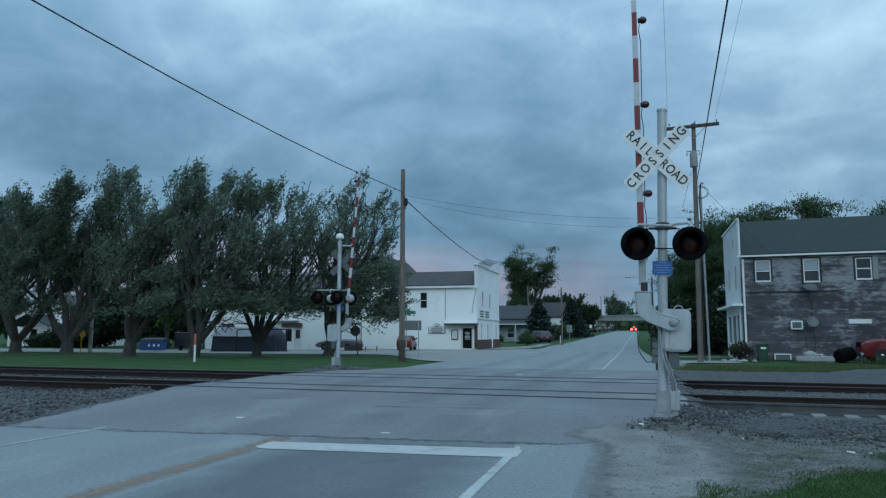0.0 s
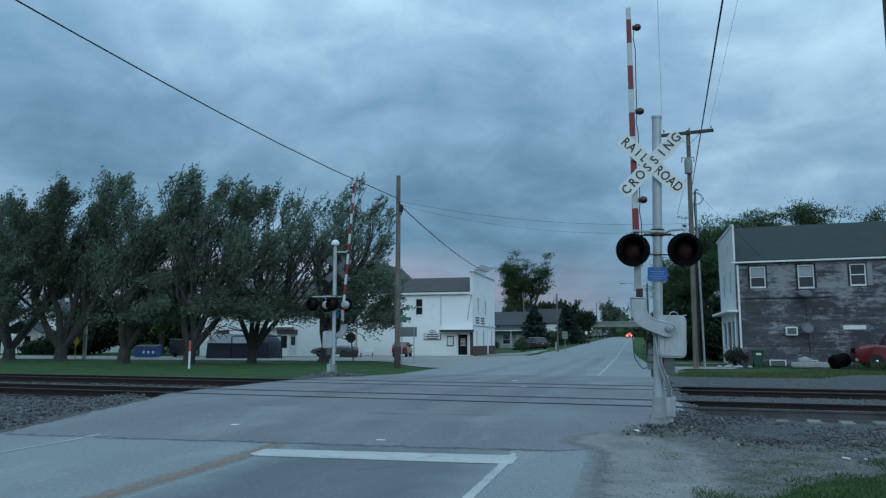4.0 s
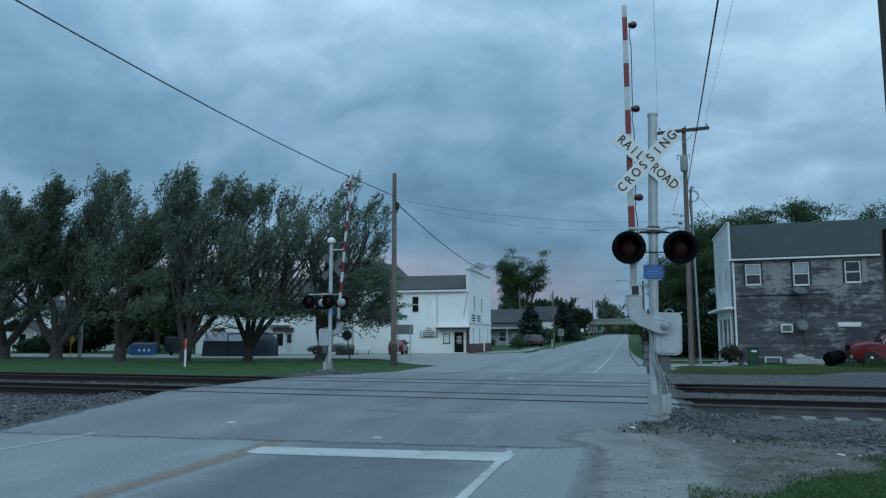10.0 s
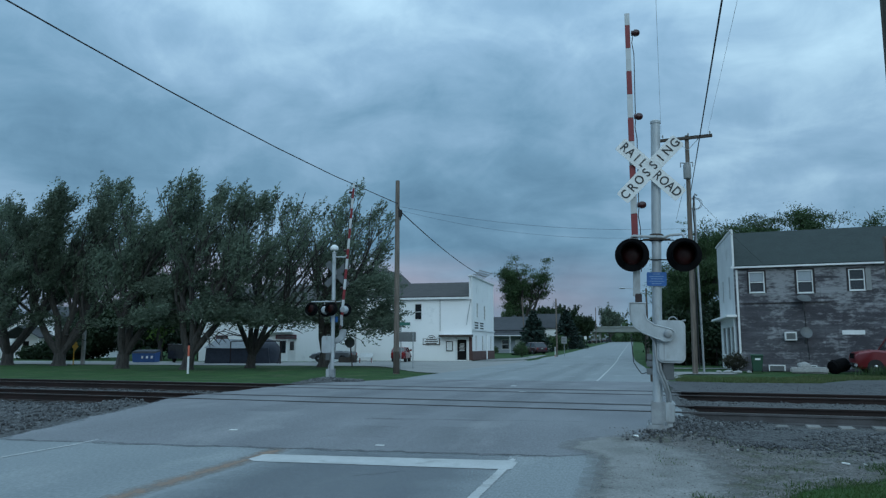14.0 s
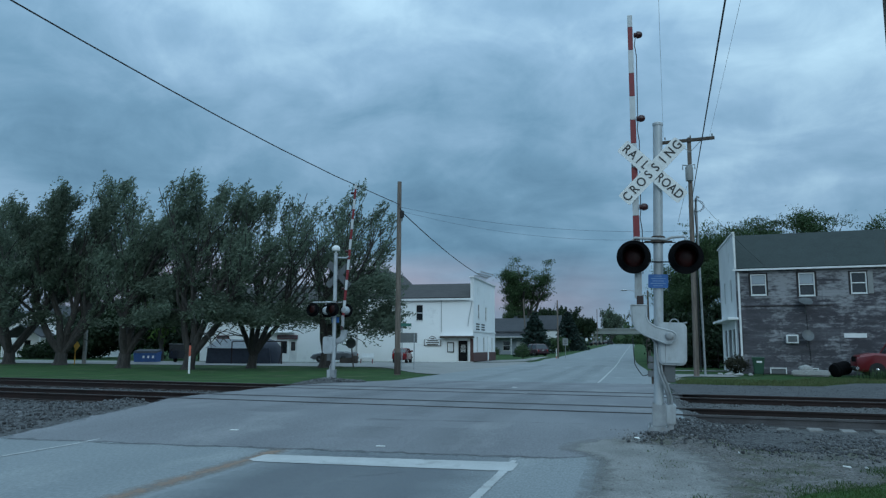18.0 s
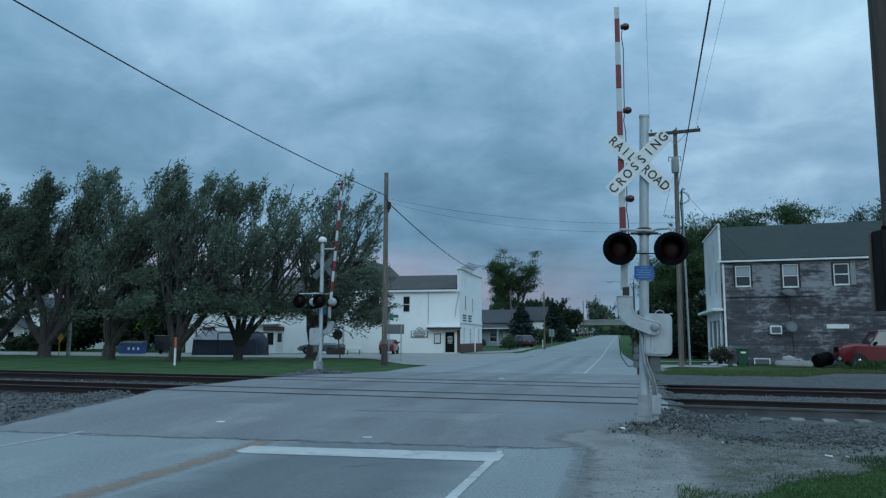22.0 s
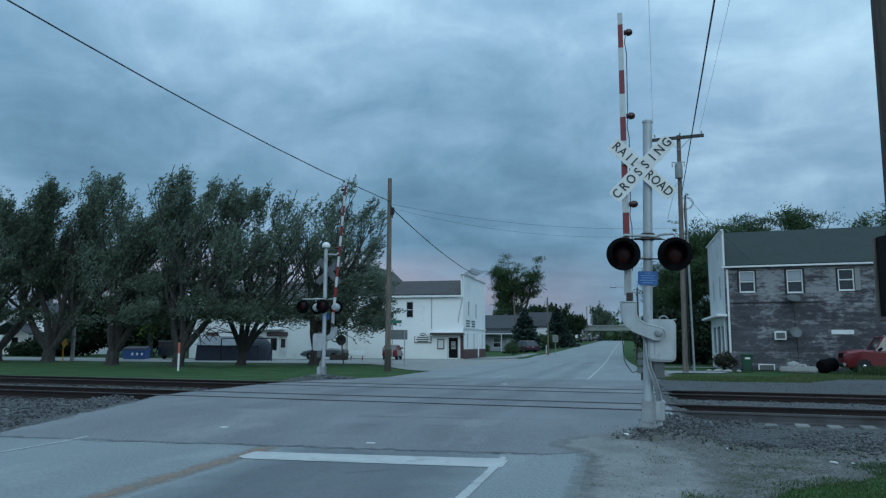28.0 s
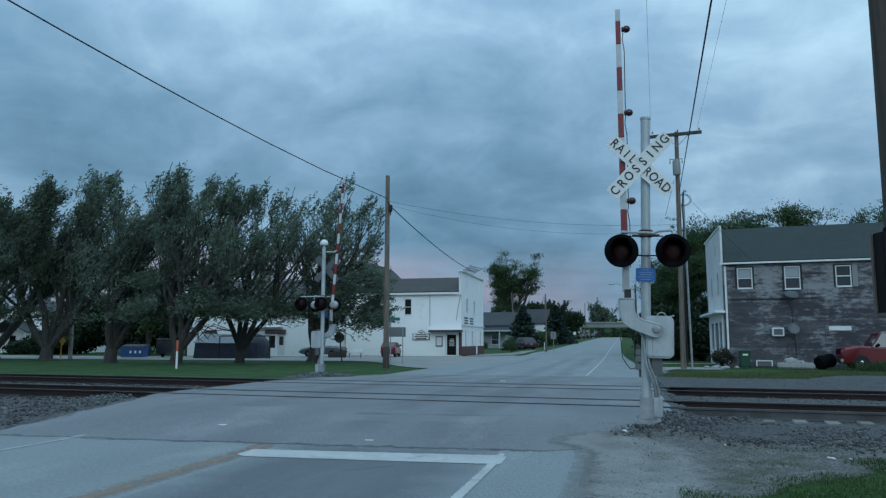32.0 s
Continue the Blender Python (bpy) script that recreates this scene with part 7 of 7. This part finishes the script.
# ---- vehicles ----


def loft(b, sections, cap=True):
    """Skin a row of closed outlines that all have the same number of points."""
    rings = [[b.verts.new(p) for p in s] for s in sections]
    n = len(rings[0])
    for r0, r1 in zip(rings, rings[1:]):
        for k in range(n):
            b.faces.new((r0[k], r0[(k + 1) % n], r1[(k + 1) % n], r1[k]))
    if cap:
        b.faces.new(rings[0][::-1])
        b.faces.new(rings[-1])
    return b


def hull(b, stations, inset=0.10):
    """Body shell along x from stations (x, half width, bottom, top) with rounded shoulders."""
    secs = []
    for x, w, z0, z1 in stations:
        r = min(inset, (z1 - z0) * 0.35)
        secs.append([(x, -w + r, z0), (x, -w, z0 + r), (x, -w, z1 - r), (x, -w + r, z1), (x, w - r, z1), (x, w, z1 - r), (x, w, z0 + r), (x, w - r, z0)])
    return loft(b, secs)


def wheel(car, x, y, r=0.33, w=0.22):
    m = Matrix.Translation((x, y, r)) @ Euler((radians(90), 0, 0)).to_matrix().to_4x4()
    b = B()
    lathe(b, [(r * 0.62, -w / 2), (r * 0.94, -w / 2), (r, -w / 2 + 0.04), (r, w / 2 - 0.04), (r * 0.94, w / 2), (r * 0.62, w / 2)], 22, m)
    wh = part("wheel", b, tyre_m, car)
    b = B()
    lathe(b, [(0.05, -w / 2 - 0.01), (r * 0.3, -w / 2 + 0.01), (r * 0.6, -w / 2 + 0.015), (r * 0.6, w / 2 - 0.015), (r * 0.3, w / 2 - 0.01), (0.05, w / 2 + 0.01)], 18, m)
    part("rim", b, chrome, wh)


def vehicle(name, label, m, paint, L_=4.4, W=1.76, H=1.45, hood=1.0, boot=0.6, kind="car", lit=False):
    """A car nose towards +x, standing on its wheels; kind is car, suv or pickup."""
    s = thing(name, label, "truck" if kind == "pickup" else "car", m)
    w = W / 2
    belt = 0.95 if kind == "car" else 1.08 * (1.0 if kind == "suv" else 1.05)
    nose = 0.72 if kind == "car" else (0.95 if kind == "suv" else 1.08)
    x0, x1 = -L_ / 2, L_ / 2
    b = B()
    hull(b, [(x0, w * 0.86, 0.42, belt - 0.12), (x0 + 0.08, w * 0.95, 0.30, belt - 0.03), (x0 + 0.5, w, 0.24, belt), (x1 - hood - 0.2, w, 0.24, belt), (x1 - hood * 0.6, w * 0.99, 0.24, nose + 0.12), (x1 - 0.15, w * 0.93, 0.27, nose), (x1, w * 0.82, 0.38, nose - 0.14)])
    part("body", b, paint, s)
    c0, c1 = x0 + boot, x1 - hood
    if kind == "pickup":
        c0 = x0 + 2.1
    rake = 0.55 if kind == "car" else 0.45
    rear = 0.45 if kind == "car" else 0.15
    b = B()
    loft(b, [[(c0, -w * 0.93, belt - 0.02), (c0, w * 0.93, belt - 0.02), (c1, w * 0.93, belt - 0.02), (c1, -w * 0.93, belt - 0.02)],
             [(c0 + rear, -w * 0.76, H - 0.04), (c0 + rear, w * 0.76, H - 0.04), (c1 - rake, w * 0.76, H - 0.04), (c1 - rake, -w * 0.76, H - 0.04)]])
    cab = part("cabin", b, glass_dark, s, "dark glazed cabin", smooth=False)
    b = B()
    loft(b, [[(c0 + rear - 0.03, -w * 0.78, H - 0.05), (c0 + rear - 0.03, w * 0.78, H - 0.05), (c1 - rake + 0.03, w * 0.78, H - 0.05), (c1 - rake + 0.03, -w * 0.78, H - 0.05)],
             [(c0 + rear + 0.1, -w * 0.68, H + 0.02), (c0 + rear + 0.1, w * 0.68, H + 0.02), (c1 - rake - 0.12, w * 0.68, H + 0.02), (c1 - rake - 0.12, -w * 0.68, H + 0.02)]])
    part("roof_panel", b, paint, cab)
    for sy in (-1, 1):
        for f in (0.0, 0.5, 1.0):
            if kind == "pickup" and f == 0.5:
                continue
            b = B()
            lo = c0 + (c1 - c0) * f
            hi = (c0 + rear) + ((c1 - rake) - (c0 + rear)) * f
            tube(b, [(lo, sy * w * 0.94, belt - 0.03), (hi, sy * w * 0.77, H - 0.03)], 0.045, 6)
            part("pillar", b, paint, cab)
        b = B()
        box(b, (c1 - 0.25, sy * (w + 0.09), belt + 0.09), (0.12, 0.2, 0.15), None, 0.03)
        part("mirror", b, black_m if kind == "pickup" else paint, s)
        b = B()
        box(b, (x0 + 0.03, sy * w * 0.72, belt - 0.24), (0.10, 0.58 if lit else 0.24, 0.44 if lit else 0.24), None, 0.03)
        part("tail_lamp", b, brake_m if lit else tail_m, s, "lit red brake lamp" if lit else "red tail lamp")
        b = B()
        box(b, (x1 - 0.07, sy * w * 0.66, nose - 0.17), (0.10, 0.3, 0.15), None, 0.03)
        part("headlamp", b, chrome, s)
        for x in (x0 + 0.8, x1 - 0.85):
            wheel(s, x, sy * (w - 0.11), 0.32 if kind == "car" else 0.37)
    if lit:
        b = B()
        box(b, (c0 + rear - 0.06, 0, H - 0.1), (0.05, 0.3, 0.08), None, 0.01)
        part("high_brake_lamp", b, brake_m, s, "lit red brake lamp")
    for x in (x0 - 0.02, x1 + 0.01):
        b = B()
        box(b, (x, 0, 0.45), (0.14, W * 0.94, 0.2), None, 0.05)
        part("bumper", b, chrome if kind == "pickup" else paint, s)
    b = B()
    box(b, (x0 - 0.02, 0, 0.72), (0.03, 0.32, 0.16), None, 0.005)
    part("number_plate", b, grey_box, s)
    if kind == "pickup":
        b = B()
        box(b, (x1 - 0.02, 0, nose - 0.2), (0.06, W * 0.55, 0.28), None, 0.02)
        part("grille", b, black_m, s)
        b = B()
        box(b, (x0 + 1.05, 0, belt + 0.002), (1.9, W - 0.3, 0.02))
        part("bed", b, black_m, s)
        for sy in (-1, 1):
            b = B()
            tube(b, [(c1 - 0.05, sy * w * 0.95, belt), (c1 - rake, sy * w * 0.78, H), (c0 + rear + 0.3, sy * w * 0.78, H + 0.005)], 0.02, 6)
            part("window_trim", b, chrome, s, "bright chrome window trim")
    return s


vehicle("red_car", "small red hatchback parked by the white wall", pose(-20.6, 64.6, 0.0, 0, 0, 97), car_red, 3.6, 1.32, 1.30, 0.9, 0.25)
vehicle("maroon_suv", "dark maroon sport utility car parked on a driveway", pose(-12.5, 95.1, gz(-12.5, 95.1) + 0.03, 0, 0, 128), car_maroon, 3.9, 1.75, 1.5, 0.95, 0.12)
vehicle("red_pickup", "red pickup truck with chrome window trim beside the weathered building", pose(13.5, 41.6, 0.0, 0, 0, 176), pickup_red, 5.6, 1.95, 1.86, 1.35, 0.3, "pickup")
vehicle("grey_car", "low grey car parked by the storefront", pose(-26.4, 62.6, 0.0, 0, 0, 178), car_silver, 4.0, 1.6, 0.98, 1.1, 0.8)
for x, y in ((-12.5, 249.0), (-8.9, 252.0), (-15.5, 247.0)):
    vehicle("distant_car", "dark car far off near the bridge", pose(x, y, gz(x, y), 0, 0, 60), car_dark, 4.4, 1.75, 1.5, 1.0, 0.5)
brake_car = vehicle("braking_car", "dark car far ahead with its brake lamps lit", pose(-1.6, 226.0, gz(-1.6, 226), 0, 0, 90), car_dark, 4.5, 1.8, 1.5, 1.0, 0.5, lit=True)



def box_truck():
    """A white box truck, nose towards +x."""
    s = thing("box_truck", "white box truck driving over the bridge", "truck", pose(-223, 260.5, 7.56))
    b = B()
    box(b, (-1.2, 0, 2.05), (7.2, 2.4, 2.1), None, 0.06)
    part("cargo_box", b, white_trim, s, "plain white cargo box")
    b = B()
    hull(b, [(2.5, 1.1, 0.5, 2.55), (3.6, 1.1, 0.45, 2.5), (4.1, 1.08, 0.45, 1.6), (5.0, 1.0, 0.5, 1.45)], 0.12)
    cab = part("cab", b, white_trim, s)
    b = B()
    loft(b, [[(3.62, -0.95, 2.42), (3.62, 0.95, 2.42), (3.55, 0.95, 2.42), (3.55, -0.95, 2.42)], [(4.12, -1.0, 1.62), (4.12, 1.0, 1.62), (4.0, 1.0, 1.62), (4.0, -1.0, 1.62)]])
    part("windscreen", b, glass_dark, cab, smooth=False)
    b = B()
    box(b, (-0.4, 0, 0.85), (8.6, 0.9, 0.22), None, 0.02)
    part("chassis", b, car_dark, s)
    for x in (-3.4, 3.9):
        for sy in (-1, 1):
            wheel(s, x, sy * 1.0, 0.46, 0.26)
    return s


bridge_truck = box_truck()

# ---- things on the lawn street ----


def tarp_shelter():
    s = thing("tarp_shelter", "long shelter of navy tarpaulin with a grey top", "tent", pose(-32.6, 57.4, 0.0, 0, 0, 12))
    b = B()
    loft(b, [[(-2.75, -1.5, 0), (2.75, -1.5, 0), (2.75, 1.5, 0), (-2.75, 1.5, 0)], [(-2.65, -1.5, 1.3), (2.6, -1.45, 1.25), (2.6, 1.5, 1.3), (-2.65, 1.5, 1.3)]])
    bmesh.ops.subdivide_edges(b, edges=b.edges[:], cuts=4, use_grid_fill=True)
    for v in b.verts:
        v.co.y += 0.06 * math.sin(v.co.x * 6.1) * (1 if v.co.y < 0 else -1) * sst(0, 1.2, v.co.z)
    part("tarp_wall", b, tarp_m, s, "navy tarpaulin sides")
    b = B()
    loft(b, [[(-2.8, -1.6, 1.28), (-2.3, 0, 2.05), (-2.8, 1.6, 1.28)], [(0, -1.56, 1.24), (0, 0, 2.0), (0, 1.56, 1.24)], [(1.9, -1.58, 1.26), (1.9, 0, 2.08), (1.9, 1.58, 1.26)]], cap=True)
    part("tarp_roof", b, tarp_top, s, "grey tarpaulin top")
    b = B()
    lathe(b, [(1.55, 0.0), (1.6, 0.9), (1.45, 1.4), (0.9, 1.85), (0.1, 2.05)], 14, Matrix.Translation((2.2, 0.05, 0)) @ Matrix.Diagonal((0.62, 1, 1, 1)))
    part("rounded_end", b, tarp_m, s)
    f = thing("pipe_frame", "rusty pipe frame with a long top rail", "frame", pose(-30.4, 55.6, 0.0, 0, 0, 12))
    b = B()
    tube(b, [(-2.1, 0, 0), (-2.1, 0, 1.78), (-2.0, 0, 1.84), (2.0, 0, 1.84), (2.1, 0, 1.78), (2.1, 0, 0)], 0.05, 8)
    part("rail", b, rust, f)
    for x in (2.0, 2.2):
        b = B()
        tube(b, [(x, -0.5, 0), (2.1, 0, 1.0)], 0.035, 6)
        part("foot", b, rust, f)


tarp_shelter()


def dumpster():
    s = thing("recycling_container", "blue recycling container with white labels and dark lid", "container", pose(-40.2, 54.8, 0.0, 0, 0, 14))
    b = B()
    loft(b, [[(-0.92, -0.55, 0.08), (0.92, -0.55, 0.08), (0.92, 0.55, 0.08), (-0.92, 0.55, 0.08)], [(-0.98, -0.62, 0.82), (0.98, -0.62, 0.82), (0.98, 0.55, 0.98), (-0.98, 0.55, 0.98)]])
    bmesh.ops.bevel(b, geom=b.edges[:], offset=0.02, segments=2, affect="EDGES")
    part("bin_body", b, bin_blue, s)
    b = B()
    loft(b, [[(-1.0, -0.64, 0.84), (1.0, -0.64, 0.84), (1.0, 0.57, 1.0), (-1.0, 0.57, 1.0)], [(-0.95, -0.5, 1.0), (0.95, -0.5, 1.0), (0.95, 0.5, 1.14), (-0.95, 0.5, 1.14)]])
    part("lid", b, tarp_m, s, "dark lid")
    for x in (-0.1, 0.3, 0.7):
        b = B()
        box(b, (x, -0.60, 0.55), (0.16, 0.01, 0.3), Euler((radians(-5), 0, 0)).to_matrix().to_4x4(), 0.003)
        part("label", b, sheet_white, s, "white label")
    t = thing("enclosed_trailer", "black enclosed trailer parked behind a tree", "trailer", pose(-39.4, 58.6, 0.0, 0, 0, 14))
    b = B()
    box(b, (0, 0, 0.95), (1.5, 2.6, 1.25), None, 0.06)
    part("box_body", b, car_dark, t)
    b = B()
    box(b, (0, 0, 1.60), (1.54, 2.64, 0.05), None, 0.01)
    part("roof_edge", b, galv2, t)
    for sx in (-0.62, 0.62):
        b = B()
        lathe(b, [(0.15, -0.09), (0.3, -0.08), (0.3, 0.08), (0.15, 0.09)], 16, Matrix.Translation((sx, 0, 0.3)) @ Euler((0, radians(90), 0)).to_matrix().to_4x4())
        part("wheel", b, tyre_m, t)
    r = thing("red_crate", "dull red crate against the white wall", "crate", pose(-36.9, 60.5, 0.0, 0, 0, 12))
    b = B()
    box(b, (0, 0, 0.28), (1.15, 0.6, 0.54), None, 0.03)
    part("crate_body", b, red_box, r)
    b = B()
    box(b, (0, 0, 0.57), (1.2, 0.64, 0.04), None, 0.01)
    part("rim", b, red_box, r)
    n = thing("bench", "white painted bench by the wall", "bench", pose(-22.4, 60.2, 0.0, 0, 0, 10))
    b = B()
    box(b, (0, 0, 0.42), (1.15, 0.45, 0.07), None, 0.015)
    part("seat", b, sheet_white, n)
    b = B()
    box(b, (0, 0.22, 0.66), (1.15, 0.06, 0.36), Euler((radians(-12), 0, 0)).to_matrix().to_4x4(), 0.015)
    part("backrest", b, sheet_white, n)
    for sx in (-0.5, 0.5):
        for sy in (-0.17, 0.17):
            b = B()
            box(b, (sx, sy, 0.2), (0.07, 0.07, 0.40), None, 0.01)
            part("leg", b, red_box if sy < 0 else sheet_white, n)
    c = thing("planter", "dark wooden planter box by the wall", "planter", pose(-24.6, 61.2, 0.0, 0, 0, 8))
    b = B()
    box(b, (0, 0, 0.22), (1.3, 0.5, 0.44), None, 0.02)
    part("trough", b, pole_dark, c)
    c2 = thing("barrel", "dark barrel by the wall", "barrel", pose(-23.8, 61.0, 0.0))
    b = B()
    lathe(b, [(0.22, 0.0), (0.26, 0.1), (0.27, 0.35), (0.26, 0.58), (0.23, 0.64), (0.05, 0.64)], 16)
    part("drum", b, pole_dark, c2)


dumpster()


def yard_things():
    s = thing("wheeled_bin", "dark green wheeled bin with a white label", "bin", pose(6.28, 42.4, 0.0, 0, 0, -6))
    b = B()
    loft(b, [[(-0.22, -0.24, 0.06), (0.22, -0.24, 0.06), (0.22, 0.24, 0.06), (-0.22, 0.24, 0.06)], [(-0.30, -0.33, 0.86), (0.30, -0.33, 0.86), (0.30, 0.33, 0.86), (-0.30, 0.33, 0.86)]])
    bmesh.ops.bevel(b, geom=b.edges[:], offset=0.03, segments=2, affect="EDGES")
    part("bin_body", b, bin_green, s)
    b = B()
    box(b, (0, 0.0, 0.90), (0.66, 0.72, 0.07), Euler((radians(3), 0, 0)).to_matrix().to_4x4(), 0.025)
    part("lid", b, bin_green, s)
    b = B()
    box(b, (0.03, -0.315, 0.72), (0.26, 0.01, 0.13), Euler((radians(-6), 0, 0)).to_matrix().to_4x4(), 0.003)
    part("label", b, sheet_white, s, "white label")
    for sx in (-0.24, 0.24):
        b = B()
        lathe(b, [(0.03, -0.03), (0.1, -0.03), (0.1, 0.03), (0.03, 0.03)], 12, Matrix.Translation((sx, 0.25, 0.1)) @ Euler((0, radians(90), 0)).to_matrix().to_4x4())
        part("wheel", b, tyre_m, s)

    def stone(label, x, y, z, sx, sy, sz, seed, mat=rock_m, name="rock"):
        b = B()
        bmesh.ops.create_icosphere(b, subdivisions=3, radius=1.0)
        for v in b.verts:
            k = 1 + 0.28 * noise.noise(v.co * 1.2 + Vector((seed, 0, 0))) + 0.08 * noise.noise(v.co * 4 + Vector((0, seed, 0)))
            v.co = Vector((v.co.x * sx * k, v.co.y * sy * k, max(v.co.z * sz * k, -0.5 * sz)))
        ob = finish(name, b, mat, None, True)
        ob.matrix_basis = pose(x, y, z)
        tagged(ob, label, "rock")
    b = B()
    box(b, (0, 0, 0.14), (1.75, 0.8, 0.30), None, 0.07)
    for v in b.verts:
        v.co += Vector((noise.noise(v.co * 3), noise.noise(v.co * 3 + Vector((5, 0, 0))), 0.5 * noise.noise(v.co * 2))) * 0.07
    sl = finish("stone_slab", b, rock_m, None, True)
    sl.matrix_basis = pose(8.75, 42.3, 0.0, 0, 0, -6)
    tagged(sl, "flat pale stone slab lying in the grass", "rock")
    stone("pale rounded rock resting on the slab", 8.55, 42.3, 0.36, 0.33, 0.25, 0.2, 3)
    for k, (x, y, sx) in enumerate(((4.7, 41.9, 0.18), (5.2, 41.7, 0.24), (4.3, 42.0, 0.14), (5.8, 41.9, 0.12), (4.95, 43.2, 0.2))):
        stone("pale broken stone along the bed edge", x, y, 0.03, sx, sx * 0.7, 0.08, 10 + k)
    # black drum beside the pickup's nose
    d = thing("black_drum", "black plastic drum tipped beside the pickup", "drum", pose(10.2, 42.3, 0.36, 0, 78, 30))
    b = B()
    lathe(b, [(0.2, -0.47), (0.33, -0.45), (0.36, -0.28), (0.34, 0.0), (0.36, 0.28), (0.33, 0.42), (0.2, 0.46)], 20)
    part("drum_body", b, soot_m, d)
    b = B()
    lathe(b, [(0.365, -0.32), (0.385, -0.28), (0.365, -0.24)], 20)
    part("hoop", b, soot_m, d)
    # small basement window frames at the wall's foot
    for u in (2.0, 3.6):
        p = Vector((5.72, 45.4, 0)) + Vector((0.9951, -0.0995, 0)) * u
        w = thing("basement_hatch", "small white framed hatch at the foot of the wall", "hatch", pose(p.x, p.y - 0.12, 0.0, 0, 0, -5.7))
        b = B()
        for cx, cz, sx, sz in ((-0.4, 0.17, 0.06, 0.34), (0.4, 0.17, 0.06, 0.34), (0, 0.31, 0.74, 0.06)):
            box(b, (cx, 0, cz), (sx, 0.06, sz), None, 0.006)
        part("hatch_frame", b, white_trim, w)
        b = B()
        box(b, (0, 0.02, 0.14), (0.74, 0.02, 0.28))
        part("hatch_panel", b, sign_back, w, smooth=False)
    # wire fence beyond the pole
    f = thing("wire_fence", "low wire fence before the dark trees", "fence")
    for k in range(4):
        b = B()
        x = 2.4 + 1.05 * k
        tube(b, [(x, 55.0, -0.1), (x, 55.0, 1.25)], 0.03, 6)
        part("fence_post", b, rust, f)
    for z in (0.55, 1.2):
        b = B()
        tube(b, [(2.2, 55.0, z), (5.7, 55.0, z)], 0.016, 5)
        part("fence_wire", b, rust, f)
    # a strip of sidewalk to the front door
    strip("front_walk", span(1.8, 5.6, 8), lambda x: 48.6, lambda x: 50.0, -0.01, concrete, 4, "short concrete walk to the weathered building", cat="pavement", across=True, jag=0.05)


yard_things()

# ---- what moves ----


def motions():
    z = gz(-1.6, 226)
    walk(brake_car, [(0.0, pose(-1.6, 226.0, z, 0, 0, 90)), (7.6, pose(-1.6, 226.2, z, 0, 0, 90)), (8.4, pose(-1.0, 228.0, z, 0, 0, 65)),
                     (9.2, pose(1.2, 230.5, z, 0, 0, 30)), (10.0, pose(5.0, 231.8, z, 0, 0, 5)), (11.0, pose(12.0, 232.0, z, 0, 0, 0)),
                     (14.0, pose(48.0, 232.0, z, 0, 0, 0)), (32.0, pose(260.0, 232.0, z, 0, 0, 0))])

    # the truck crosses the bridge and stops well past it
    walk(bridge_truck, [(t, pose(-17.0 + 35.0 * (t - 6.2), 260.5, 7.56)) for t in (0.0, 3.0, 6.0, 9.0, 12.0)] + [(14.0, pose(222.0, 260.5, 7.56)), (32.0, pose(222.0, 260.5, 7.56))])

    # the wind rocks the crowns of the lawn trees a little
    for k, crown in enumerate(SWAYING):
        rows = []
        for i in range(49):
            t = 32.0 * i / 48
            g = 0.35 * math.sin(1.9 * t + k * 1.7) + 0.22 * math.sin(3.3 * t + k * 2.9) + 0.25 * math.sin(0.6 * t + k)
            rows.append((t, pose(0, 0, 0, 0.4 * g, 0.55 * g + 0.15, 0)))
        walk(crown, rows)


motions()
